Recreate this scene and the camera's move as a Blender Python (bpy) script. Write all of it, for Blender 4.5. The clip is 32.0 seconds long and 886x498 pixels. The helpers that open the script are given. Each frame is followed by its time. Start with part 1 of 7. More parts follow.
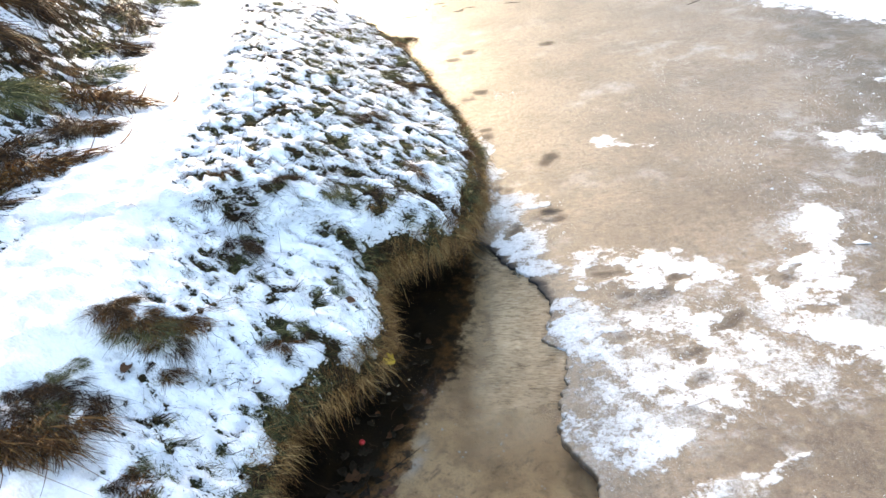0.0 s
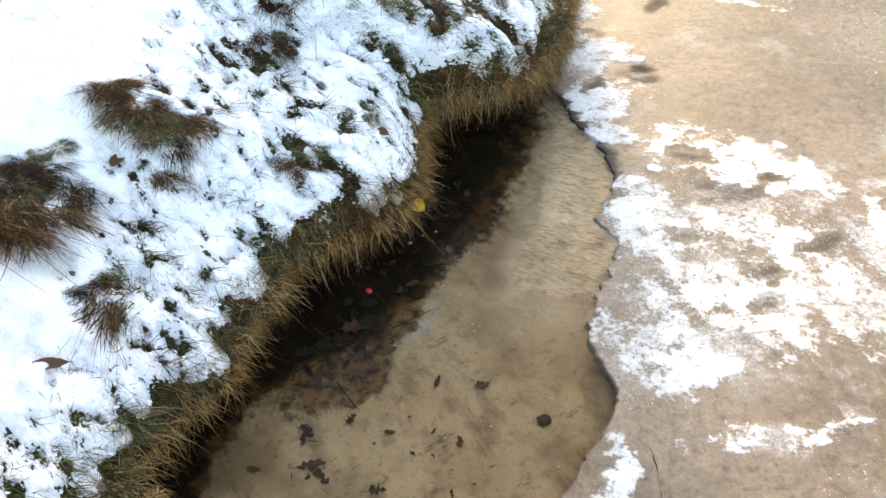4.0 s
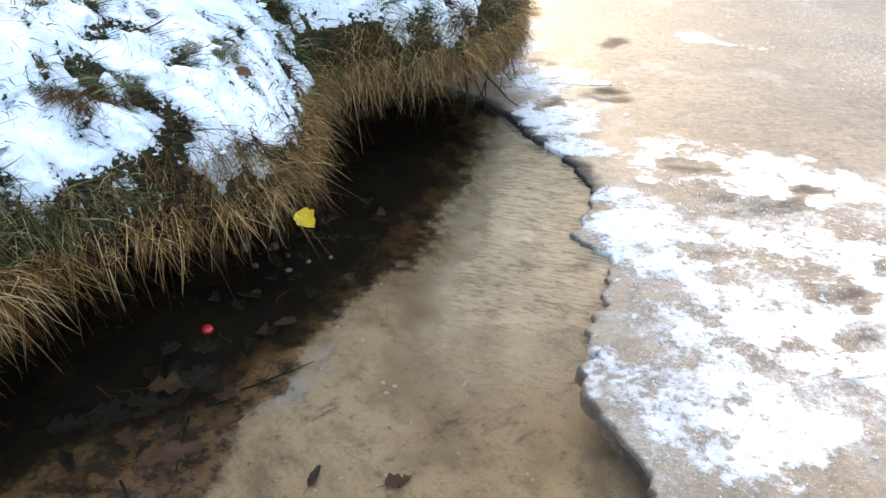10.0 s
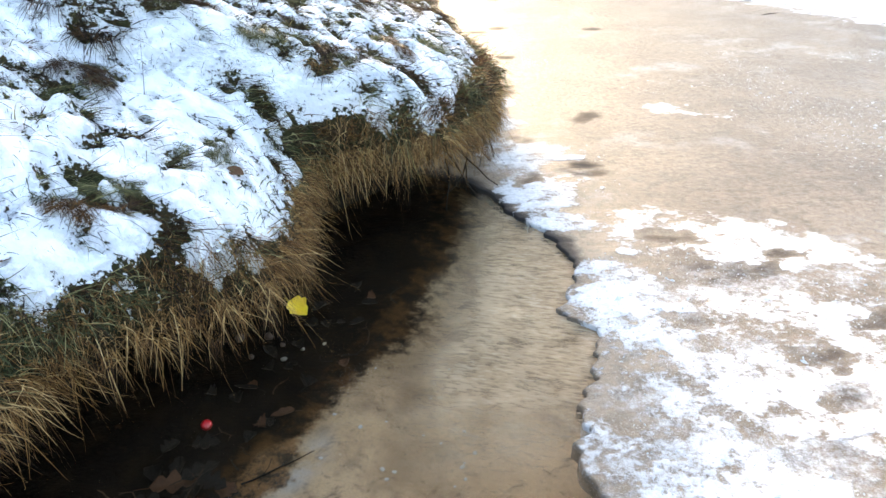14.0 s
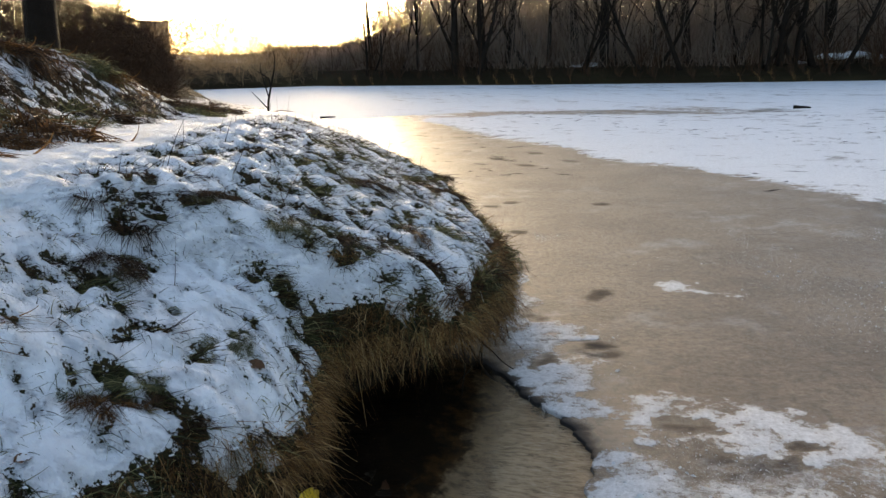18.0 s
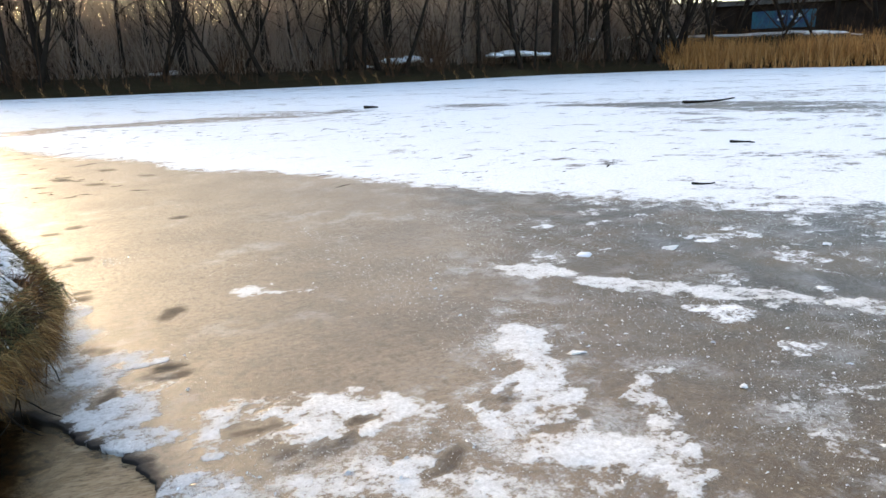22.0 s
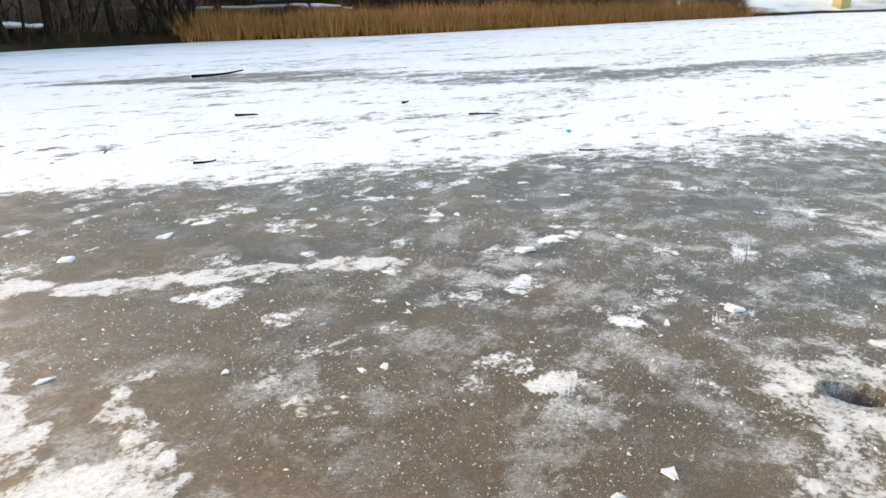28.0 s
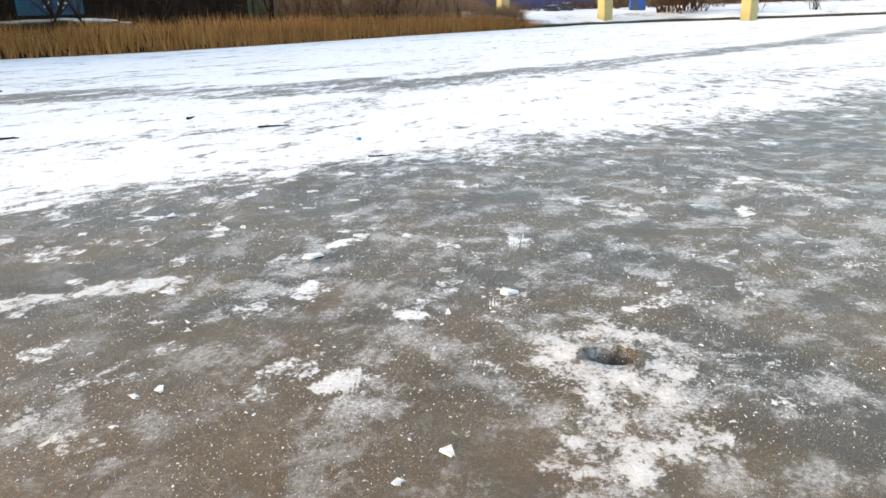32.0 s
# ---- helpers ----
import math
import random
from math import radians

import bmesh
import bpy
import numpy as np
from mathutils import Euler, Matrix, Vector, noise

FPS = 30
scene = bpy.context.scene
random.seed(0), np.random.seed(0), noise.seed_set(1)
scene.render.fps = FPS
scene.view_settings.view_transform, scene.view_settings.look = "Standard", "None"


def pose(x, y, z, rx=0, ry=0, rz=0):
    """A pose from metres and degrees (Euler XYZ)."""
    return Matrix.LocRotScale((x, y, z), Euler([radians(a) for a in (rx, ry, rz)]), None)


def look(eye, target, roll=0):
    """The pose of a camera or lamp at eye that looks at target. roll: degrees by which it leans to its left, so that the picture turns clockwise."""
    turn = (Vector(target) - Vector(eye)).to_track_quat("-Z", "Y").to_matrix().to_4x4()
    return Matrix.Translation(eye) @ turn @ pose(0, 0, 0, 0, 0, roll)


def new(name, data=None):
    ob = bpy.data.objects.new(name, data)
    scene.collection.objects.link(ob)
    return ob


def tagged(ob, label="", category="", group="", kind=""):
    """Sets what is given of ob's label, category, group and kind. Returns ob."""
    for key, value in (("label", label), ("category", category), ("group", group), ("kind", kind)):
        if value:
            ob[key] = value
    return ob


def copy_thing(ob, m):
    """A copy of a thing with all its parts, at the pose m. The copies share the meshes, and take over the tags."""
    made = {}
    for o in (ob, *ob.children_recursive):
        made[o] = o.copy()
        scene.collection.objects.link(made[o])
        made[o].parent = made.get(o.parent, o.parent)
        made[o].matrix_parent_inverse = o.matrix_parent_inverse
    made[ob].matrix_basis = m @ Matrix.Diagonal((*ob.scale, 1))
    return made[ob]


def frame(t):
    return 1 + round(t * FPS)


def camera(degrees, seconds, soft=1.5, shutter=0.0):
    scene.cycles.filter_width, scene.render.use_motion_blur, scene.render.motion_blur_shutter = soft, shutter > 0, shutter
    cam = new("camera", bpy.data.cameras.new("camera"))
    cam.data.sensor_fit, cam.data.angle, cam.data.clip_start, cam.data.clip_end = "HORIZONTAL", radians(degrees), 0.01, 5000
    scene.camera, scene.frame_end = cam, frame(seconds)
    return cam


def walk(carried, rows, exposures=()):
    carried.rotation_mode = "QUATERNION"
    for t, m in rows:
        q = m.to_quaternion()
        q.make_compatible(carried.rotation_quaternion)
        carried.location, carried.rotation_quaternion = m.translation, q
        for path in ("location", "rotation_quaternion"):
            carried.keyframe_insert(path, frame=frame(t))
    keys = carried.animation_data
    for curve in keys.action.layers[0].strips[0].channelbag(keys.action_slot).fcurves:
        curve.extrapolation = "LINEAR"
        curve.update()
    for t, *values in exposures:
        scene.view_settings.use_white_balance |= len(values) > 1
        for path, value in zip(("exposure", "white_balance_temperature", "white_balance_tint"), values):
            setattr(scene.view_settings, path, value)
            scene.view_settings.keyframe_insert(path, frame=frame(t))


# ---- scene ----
cam = camera(62.9, 32.0)
PATH = [
    (0, (0.1, -1.11, 2.943), (0.028, 0.566, 1.854), -9.8),
    (0.5, (-0.054, -0.961, 2.864), (-0.229, 0.73, 1.811), -5.9),
    (1, (0.147, -0.904, 2.814), (-0.098, 0.712, 1.66), -6.4),
    (1.5, (0.186, -0.86, 2.778), (-0.16, 0.626, 1.485), -6.1),
    (2, (0.163, -0.826, 2.711), (-0.086, 0.565, 1.296), -3.2),
    (2.5, (0.177, -0.813, 2.692), (-0.054, 0.526, 1.223), -3.2),
    (3, (0.19, -0.796, 2.697), (-0.012, 0.54, 1.223), -2.5),
    (3.5, (0.198, -0.765, 2.719), (-0.061, 0.61, 1.29), -4.1),
    (5.5, (0.026, 0.06, 2.117), (-0.227, 1.393, 0.648), -2.7),
    (6, (-0.026, 0.033, 1.869), (-0.165, 1.435, 0.45), -1.9),
    (6.5, (0.075, 0.055, 1.521), (-0.021, 1.536, 0.182), -0.8),
    (7, (0.087, 0.109, 1.277), (0.024, 1.593, -0.063), -1.5),
    (7.5, (0.11, 0.072, 1.219), (0.019, 1.578, -0.093), -2.1),
    (8, (0.1, 0.066, 1.221), (0.068, 1.591, -0.072), 1.3),
    (8.5, (0.127, 0.049, 1.269), (0.037, 1.637, 0.057), 0.3),
    (9, (0.152, 0.042, 1.299), (0.036, 1.691, 0.174), -0.6),
    (9.5, (0.149, 0.047, 1.306), (0.046, 1.742, 0.249), 0.6),
    (10, (0.151, 0.056, 1.301), (0.041, 1.745, 0.235), 0.7),
    (10.5, (0.146, 0.056, 1.307), (0.034, 1.756, 0.26), 0.7),
    (11, (0.152, 0.049, 1.305), (0.037, 1.75, 0.261), 0.6),
    (11.5, (0.151, 0.048, 1.307), (0.028, 1.748, 0.26), 0.3),
    (12, (0.16, 0.047, 1.304), (0.037, 1.742, 0.249), 0.1),
    (12.5, (0.14, 0.042, 1.326), (0.046, 1.761, 0.307), 0.3),
    (13, (0.135, 0.026, 1.337), (0.026, 1.772, 0.368), -1.1),
    (13.5, (0.141, 0.031, 1.348), (0.057, 1.778, 0.378), -1.1),
    (14, (0.135, 0.018, 1.384), (0.066, 1.8, 0.477), -1.4),
    (14.5, (0.108, 0.031, 1.469), (0.005, 1.875, 0.702), -0.8),
    (15, (0.116, 0.019, 1.516), (0.002, 1.914, 0.887), -1.5),
    (15.5, (0.113, 0.017, 1.523), (-0.015, 1.939, 0.985), -1.6),
    (17.5, (0.127, 0.013, 1.525), (0.024, 1.947, 1.024), -1.4),
    (18, (0.127, 0.011, 1.524), (0.023, 1.943, 1.017), -1.1),
    (18.5, (0.124, 0.01, 1.524), (0.02, 1.942, 1.018), -1.1),
    (19, (0.124, 0.01, 1.519), (0.029, 1.943, 1.011), -1.1),
    (19.5, (0.145, 0.011, 1.512), (0.065, 1.947, 1.016), -1.9),
    (20, (0.167, 0.015, 1.494), (0.102, 1.958, 1.024), -3.1),
    (20.5, (0.205, 0.024, 1.488), (0.342, 1.947, 0.958), -2.0),
    (21, (0.296, -0.026, 1.508), (0.673, 1.877, 1.018), -0.9),
    (21.5, (0.382, -0.012, 1.504), (1.047, 1.799, 0.973), -2.3),
    (22, (0.431, -0.028, 1.518), (1.326, 1.685, 1.001), -1.9),
    (22.5, (0.467, -0.06, 1.523), (1.416, 1.621, 1.002), -2.6),
    (23, (0.482, -0.053, 1.498), (1.556, 1.532, 0.921), -1.6),
    (23.5, (0.523, -0.086, 1.514), (1.647, 1.469, 0.949), -1.2),
    (24, (0.581, -0.114, 1.503), (1.826, 1.344, 0.934), -1.8),
    (24.5, (0.619, -0.121, 1.489), (1.982, 1.221, 0.906), -1.0),
    (25, (0.612, -0.133, 1.501), (2.062, 1.125, 0.939), -0.2),
    (25.5, (0.636, -0.149, 1.492), (2.166, 1.014, 0.94), -0.3),
    (27.5, (0.808, -0.213, 1.533), (2.457, 0.707, 0.874), -1.6),
    (28, (0.834, -0.226, 1.556), (2.528, 0.634, 0.932), -1.6),
    (28.5, (0.838, -0.268, 1.56), (2.584, 0.52, 0.984), -1.9),
    (29, (0.846, -0.302, 1.571), (2.66, 0.356, 1.045), -1.2),
    (29.3, (0.864, -0.312, 1.503), (2.702, 0.304, 1.01), -2.4),
    (29.5, (0.846, -0.342, 1.548), (2.685, 0.236, 1.016), -2.4),
    (30, (0.871, -0.365, 1.525), (2.71, 0.162, 0.942), -2.3),
    (30.5, (0.89, -0.361, 1.515), (2.734, 0.093, 0.887), -1.4),
    (31, (0.894, -0.377, 1.507), (2.745, 0.038, 0.875), -1.7),
    (31.5, (0.88, -0.374, 1.504), (2.741, 0.008, 0.879), -2.0),
    (32, (0.865, -0.407, 1.5), (2.732, -0.024, 0.894), -2.0),
]
walk(cam, [(t, look(eye, target, roll)) for t, eye, target, roll in PATH],
     [(0, 3.4, 7300, 10), (0.3, 3.02, 7600, 10), (1, 2.93, 7800, 10), (2, 3.25, 8400, 10), (3, 3.45, 8300, 10), (6, 3.6, 8200, 10), (9, 3.66, 7250, 10), (13.5, 3.7, 7250, 10), (14, 3.65, 7250, 10), (15, 2.95, 7700, 10), (17.5, 1.90, 7250, 10), (20, 1.90, 7250, 10), (21, 2.04, 7200, 10), (21.5, 2.35, 7500, 10), (22, 2.74, 7400, 10), (22.4, 2.54, 7400, 10), (23, 2.62, 7500, 10), (25, 2.54, 8100, 10), (28, 2.82, 8250, 10), (32, 2.88, 8300, 10)])

# ---- light ----
SUN_AZ = radians(-11.6)      # from +y, to the right positive
SUN_EL = radians(8.0)
world = bpy.data.worlds.new("sky_world")
scene.world = world
world.use_nodes = True
wn = world.node_tree.nodes
sky = wn.new("ShaderNodeTexSky")
sky.sky_type = "NISHITA"
sky.sun_disc = False
sky.sun_elevation = SUN_EL
sky.sun_rotation = SUN_AZ
sky.air_density, sky.dust_density, sky.ozone_density = 0.6, 1.8, 0.6
wn["Background"].inputs["Strength"].default_value = 0.15
world.node_tree.links.new(sky.outputs[0], wn["Background"].inputs["Color"])
sun_data = bpy.data.lights.new("sun", "SUN")
sun_data.energy, sun_data.angle, sun_data.color = 0.62, radians(8), (1.0, 0.82, 0.6)
sun = new("sun", sun_data)
sun.matrix_world = look((0, 0, 30), Vector((0, 0, 30)) - Vector((math.sin(SUN_AZ) * math.cos(SUN_EL), math.cos(SUN_AZ) * math.cos(SUN_EL), math.sin(SUN_EL))))

# ---- small tools ----
def smooth(a, b, x):
    t = np.clip((np.asarray(x, float) - a) / (b - a), 0, 1)
    return t * t * (3 - 2 * t)


def lattice(ix, iy, seed):
    h = np.sin(ix * 127.1 + iy * 311.7 + seed * 74.7) * 43758.5453
    return h - np.floor(h)


def vnoise(x, y, scale=1.0, seed=0):
    """Smooth value noise from 0 to 1; scale: bumps to the metre."""
    x, y = np.asarray(x, float) * scale, np.asarray(y, float) * scale
    ix, iy = np.floor(x), np.floor(y)
    fx, fy = x - ix, y - iy
    fx, fy = fx * fx * (3 - 2 * fx), fy * fy * (3 - 2 * fy)
    a, b = lattice(ix, iy, seed), lattice(ix + 1, iy, seed)
    c, d = lattice(ix, iy + 1, seed), lattice(ix + 1, iy + 1, seed)
    return (a * (1 - fx) + b * fx) * (1 - fy) + (c * (1 - fx) + d * fx) * fy


def fbm(x, y, scale=1.0, seed=0, octaves=4):
    total, weight, amount = 0, 0, 1.0
    for n in range(octaves):
        total = total + amount * vnoise(x, y, scale * 2**n, seed + 11 * n)
        weight, amount = weight + amount, amount * 0.55
    return total / weight


def make_mesh(name, verts, faces, attrs=None, flat=False):
    me = bpy.data.meshes.new(name)
    verts = np.asarray(verts, np.float32)
    if isinstance(faces, np.ndarray):
        count, size = faces.shape
        me.vertices.add(len(verts))
        me.vertices.foreach_set("co", verts.ravel())
        me.loops.add(count * size)
        me.loops.foreach_set("vertex_index", faces.astype(np.int32).ravel())
        me.polygons.add(count)
        me.polygons.foreach_set("loop_start", np.arange(0, count * size, size, dtype=np.int32))
        me.update(calc_edges=True)
        me.validate()
    else:
        me.from_pydata([tuple(map(float, v)) for v in verts], [], faces)
    for key, values in (attrs or {}).items():
        layer = me.attributes.new(key, "FLOAT", "POINT")
        layer.data.foreach_set("value", np.asarray(values, np.float32).ravel())
    me.polygons.foreach_set("use_smooth", np.full(len(me.polygons), not flat))
    return me


def part(name, me, material, parent=None, label=""):
    """Links a mesh (or a bmesh) as one object, under a thing or a part."""
    if isinstance(me, bmesh.types.BMesh):
        data = bpy.data.meshes.new(name)
        me.to_mesh(data)
        me.free()
        me = data
    ob = new(name, me)
    if material:
        me.materials.clear()
        me.materials.append(material)
    if parent is not None:
        ob.parent = parent
    if label:
        ob["label"] = label
    return ob


def grid_faces(rows, cols):
    n = np.arange(rows * cols).reshape(rows, cols)
    return np.stack([n[:-1, :-1], n[:-1, 1:], n[1:, 1:], n[1:, :-1]], -1).reshape(-1, 4)


def steps(*spans):
    """Positions from spans of (start, end, step)."""
    out = [np.arange(a, b - 1e-6, s) for a, b, s in spans]
    return np.r_[np.concatenate(out), spans[-1][1]]


def box(sx, sy, sz, bevel=0.0, at=(0, 0, 0)):
    bm = bmesh.new()
    bmesh.ops.create_cube(bm, size=1, matrix=Matrix.Translation(at) @ Matrix.Diagonal((sx, sy, sz, 1)))
    if bevel:
        bmesh.ops.bevel(bm, geom=bm.edges[:], offset=bevel, segments=2, affect="EDGES")
    return bm


def tubes(runs, sides=5):
    """Tapered tubes: runs of (points, radii)."""
    verts, faces, first = [], [], 0
    for points, radii in runs:
        points = np.asarray(points, float)
        along = np.gradient(points, axis=0)
        along /= np.linalg.norm(along, axis=1, keepdims=True) + 1e-9
        side = np.cross(along, (0.31, 0.52, 0.79))
        side /= np.linalg.norm(side, axis=1, keepdims=True) + 1e-9
        other = np.cross(along, side)
        a = np.linspace(0, 2 * np.pi, sides, endpoint=False)
        ring = np.cos(a)[:, None, None] * side + np.sin(a)[:, None, None] * other
        ring = points + ring * np.asarray(radii)[:, None]
        verts.append(ring.transpose(1, 0, 2).reshape(-1, 3))
        for k in range(len(points) - 1):
            for s in range(sides):
                p, q = first + k * sides + s, first + k * sides + (s + 1) % sides
                faces.append((p, q, q + sides, p + sides))
        first += len(points) * sides
    return np.concatenate(verts), np.array(faces)


def blades(base, way, length, droop, width, seed=0, k=4, curl_by=0.12):
    """Thin tapered strips: grass. All arguments are arrays over the blades."""
    r = np.random.default_rng(seed)
    n = len(base)
    t = np.linspace(0, 1, k)[None, :, None]
    curl = r.normal(0, curl_by, (n, 1, 3)) * length[:, None, None]
    line = base[:, None] + way[:, None] * (length[:, None, None] * t) + curl * t**2
    line[:, :, 2] -= (droop * length)[:, None] * t[:, :, 0] ** 2
    side = np.cross(way, r.normal(0, 1, (n, 3)))
    side /= np.linalg.norm(side, axis=1, keepdims=True) + 1e-9
    w = width[:, None, None] * (1 - 0.85 * t)
    verts = np.stack([line - side[:, None] * w, line + side[:, None] * w], 2).reshape(-1, 3)
    first = (np.arange(n) * 2 * k)[:, None]
    quad = np.concatenate([first + 2 * j + np.array([0, 1, 3, 2]) for j in range(k - 1)])
    return verts, quad


def join(*meshes):
    verts, faces, n = [], [], 0
    for v, f in meshes:
        verts.append(v)
        faces.append(np.asarray(f) + n)
        n += len(v)
    return np.concatenate(verts), np.concatenate(faces)


# ---- materials ----
class Nodes:
    """A node material, written briefly."""

    def __init__(self, name):
        self.mat = bpy.data.materials.new(name)
        self.mat.use_nodes = True
        self.tree = self.mat.node_tree
        self.bsdf = self.tree.nodes["Principled BSDF"]
        self.out = self.tree.nodes["Material Output"]
        self.coord = self.tree.nodes.new("ShaderNodeTexCoord").outputs["Object"]

    def node(self, kind, **values):
        n = self.tree.nodes.new(kind)
        for key, value in values.items():
            self.put(n.inputs[key.replace("_", " ")], value)
        return n

    def put(self, socket, value):
        if isinstance(value, bpy.types.NodeSocket):
            self.tree.links.new(value, socket)
        elif isinstance(value, tuple) and len(value) == 3 and socket.type == "RGBA":
            socket.default_value = (*value, 1)
        else:
            socket.default_value = value

    def noise(self, scale, detail=4.0, rough=0.55, coord=None, stretch=None, turn=0.0):
        where = coord or self.coord
        if turn:
            where = self.node("ShaderNodeMapping", Vector=where, Rotation=(0, 0, turn)).outputs[0]
        if stretch:
            m = self.node("ShaderNodeMapping", Vector=where, Scale=stretch)
            where = m.outputs[0]
        return self.node("ShaderNodeTexNoise", Vector=where, Scale=scale, Detail=detail, Roughness=rough).outputs["Fac"]

    def cells(self, scale, feature="F1"):
        n = self.node("ShaderNodeTexVoronoi", Vector=self.coord, Scale=scale)
        n.feature = feature
        return n.outputs["Distance"]

    def attr(self, name):
        n = self.tree.nodes.new("ShaderNodeAttribute")
        n.attribute_name = name
        return n.outputs["Fac"]

    def island(self):
        return self.tree.nodes.new("ShaderNodeNewGeometry").outputs["Random Per Island"]

    def random(self):
        return self.tree.nodes.new("ShaderNodeObjectInfo").outputs["Random"]

    def span(self, value, a, b, lo=0.0, hi=1.0):
        n = self.node("ShaderNodeMapRange", Value=value)
        n.interpolation_type = "SMOOTHSTEP"
        for key, v in zip(("From Min", "From Max", "To Min", "To Max"), (a, b, lo, hi)):
            self.put(n.inputs[key], v)
        return n.outputs[0]

    def math(self, op, a, b=0.0):
        n = self.tree.nodes.new("ShaderNodeMath")
        n.operation = op
        self.put(n.inputs[0], a)
        self.put(n.inputs[1], b)
        return n.outputs[0]

    def mix(self, fac, a, b):
        n = self.tree.nodes.new("ShaderNodeMix")
        n.data_type = "RGBA"
        self.put(n.inputs[0], fac)
        self.put(n.inputs[6], a)
        self.put(n.inputs[7], b)
        return n.outputs[2]

    def bump(self, height, strength=0.5, distance=0.01, normal=None):
        n = self.node("ShaderNodeBump", Height=height, Strength=strength, Distance=distance)
        if normal:
            self.put(n.inputs["Normal"], normal)
        return n.outputs[0]

    def set(self, **values):
        for key, value in values.items():
            self.put(self.bsdf.inputs[key.replace("_", " ")], value)
        return self.mat


def plain(name, colour, colour2=None, rough=0.7, scale=6.0, bump=0.3, distance=0.01, metal=0.0, spread=None, sheen=0.5):
    """A surface of two tones of one colour with grain, fine relief and worn gloss."""
    s = Nodes(name)
    colour2 = colour2 or tuple(c * 0.6 for c in colour)
    big, fine = s.noise(scale), s.noise(scale * 9, 3)
    c = s.mix(s.span(big, 0.3, 0.7), colour, colour2)
    c = s.mix(s.span(fine, 0.35, 0.75, 0, 0.35), c, tuple(v * 0.55 for v in colour2))
    if spread:
        c = s.mix(s.island() if spread == "island" else s.random(), c, s.mix(0.5, c, colour2))
    return s.set(Base_Color=c, Roughness=s.span(fine, 0.2, 0.8, rough - 0.1, min(1, rough + 0.15)), Metallic=metal, Specular_IOR_Level=sheen,
                 Normal=s.bump(fine, bump, distance))


def grass_material(name, a, b, c):
    """Dry blades, each of its own tone, that let some light through."""
    s = Nodes(name)
    r = s.island()
    colour = s.mix(s.span(r, 0.0, 0.55), a, b)
    colour = s.mix(s.span(r, 0.6, 1.0), colour, c)
    colour = s.mix(s.span(s.noise(30), 0.3, 0.8, 0, 0.5), colour, tuple(v * 0.5 for v in a))
    s.set(Base_Color=colour, Roughness=0.6, Specular_IOR_Level=0.18)
    through_ = s.node("ShaderNodeBsdfTranslucent", Color=colour)
    both = s.node("ShaderNodeMixShader", Fac=0.22)
    s.tree.links.new(s.bsdf.outputs[0], both.inputs[1])
    s.tree.links.new(through_.outputs[0], both.inputs[2])
    s.tree.links.new(both.outputs[0], s.out.inputs["Surface"])
    return s.mat


def hazy_twigs(name, a, b):
    """Distant twigs with haze put into their pale colour, letting the low sun through."""
    s = Nodes(name)
    colour = s.mix(s.span(s.noise(0.5), 0.3, 0.7), a, b)
    colour = s.mix(s.math("MULTIPLY", s.island(), 0.5), colour, b)
    s.set(Base_Color=colour, Roughness=0.8, Specular_IOR_Level=0.1)
    through_ = s.node("ShaderNodeBsdfTranslucent", Color=colour)
    both = s.node("ShaderNodeMixShader", Fac=0.5)
    s.tree.links.new(s.bsdf.outputs[0], both.inputs[1])
    s.tree.links.new(through_.outputs[0], both.inputs[2])
    s.tree.links.new(both.outputs[0], s.out.inputs["Surface"])
    return s.mat


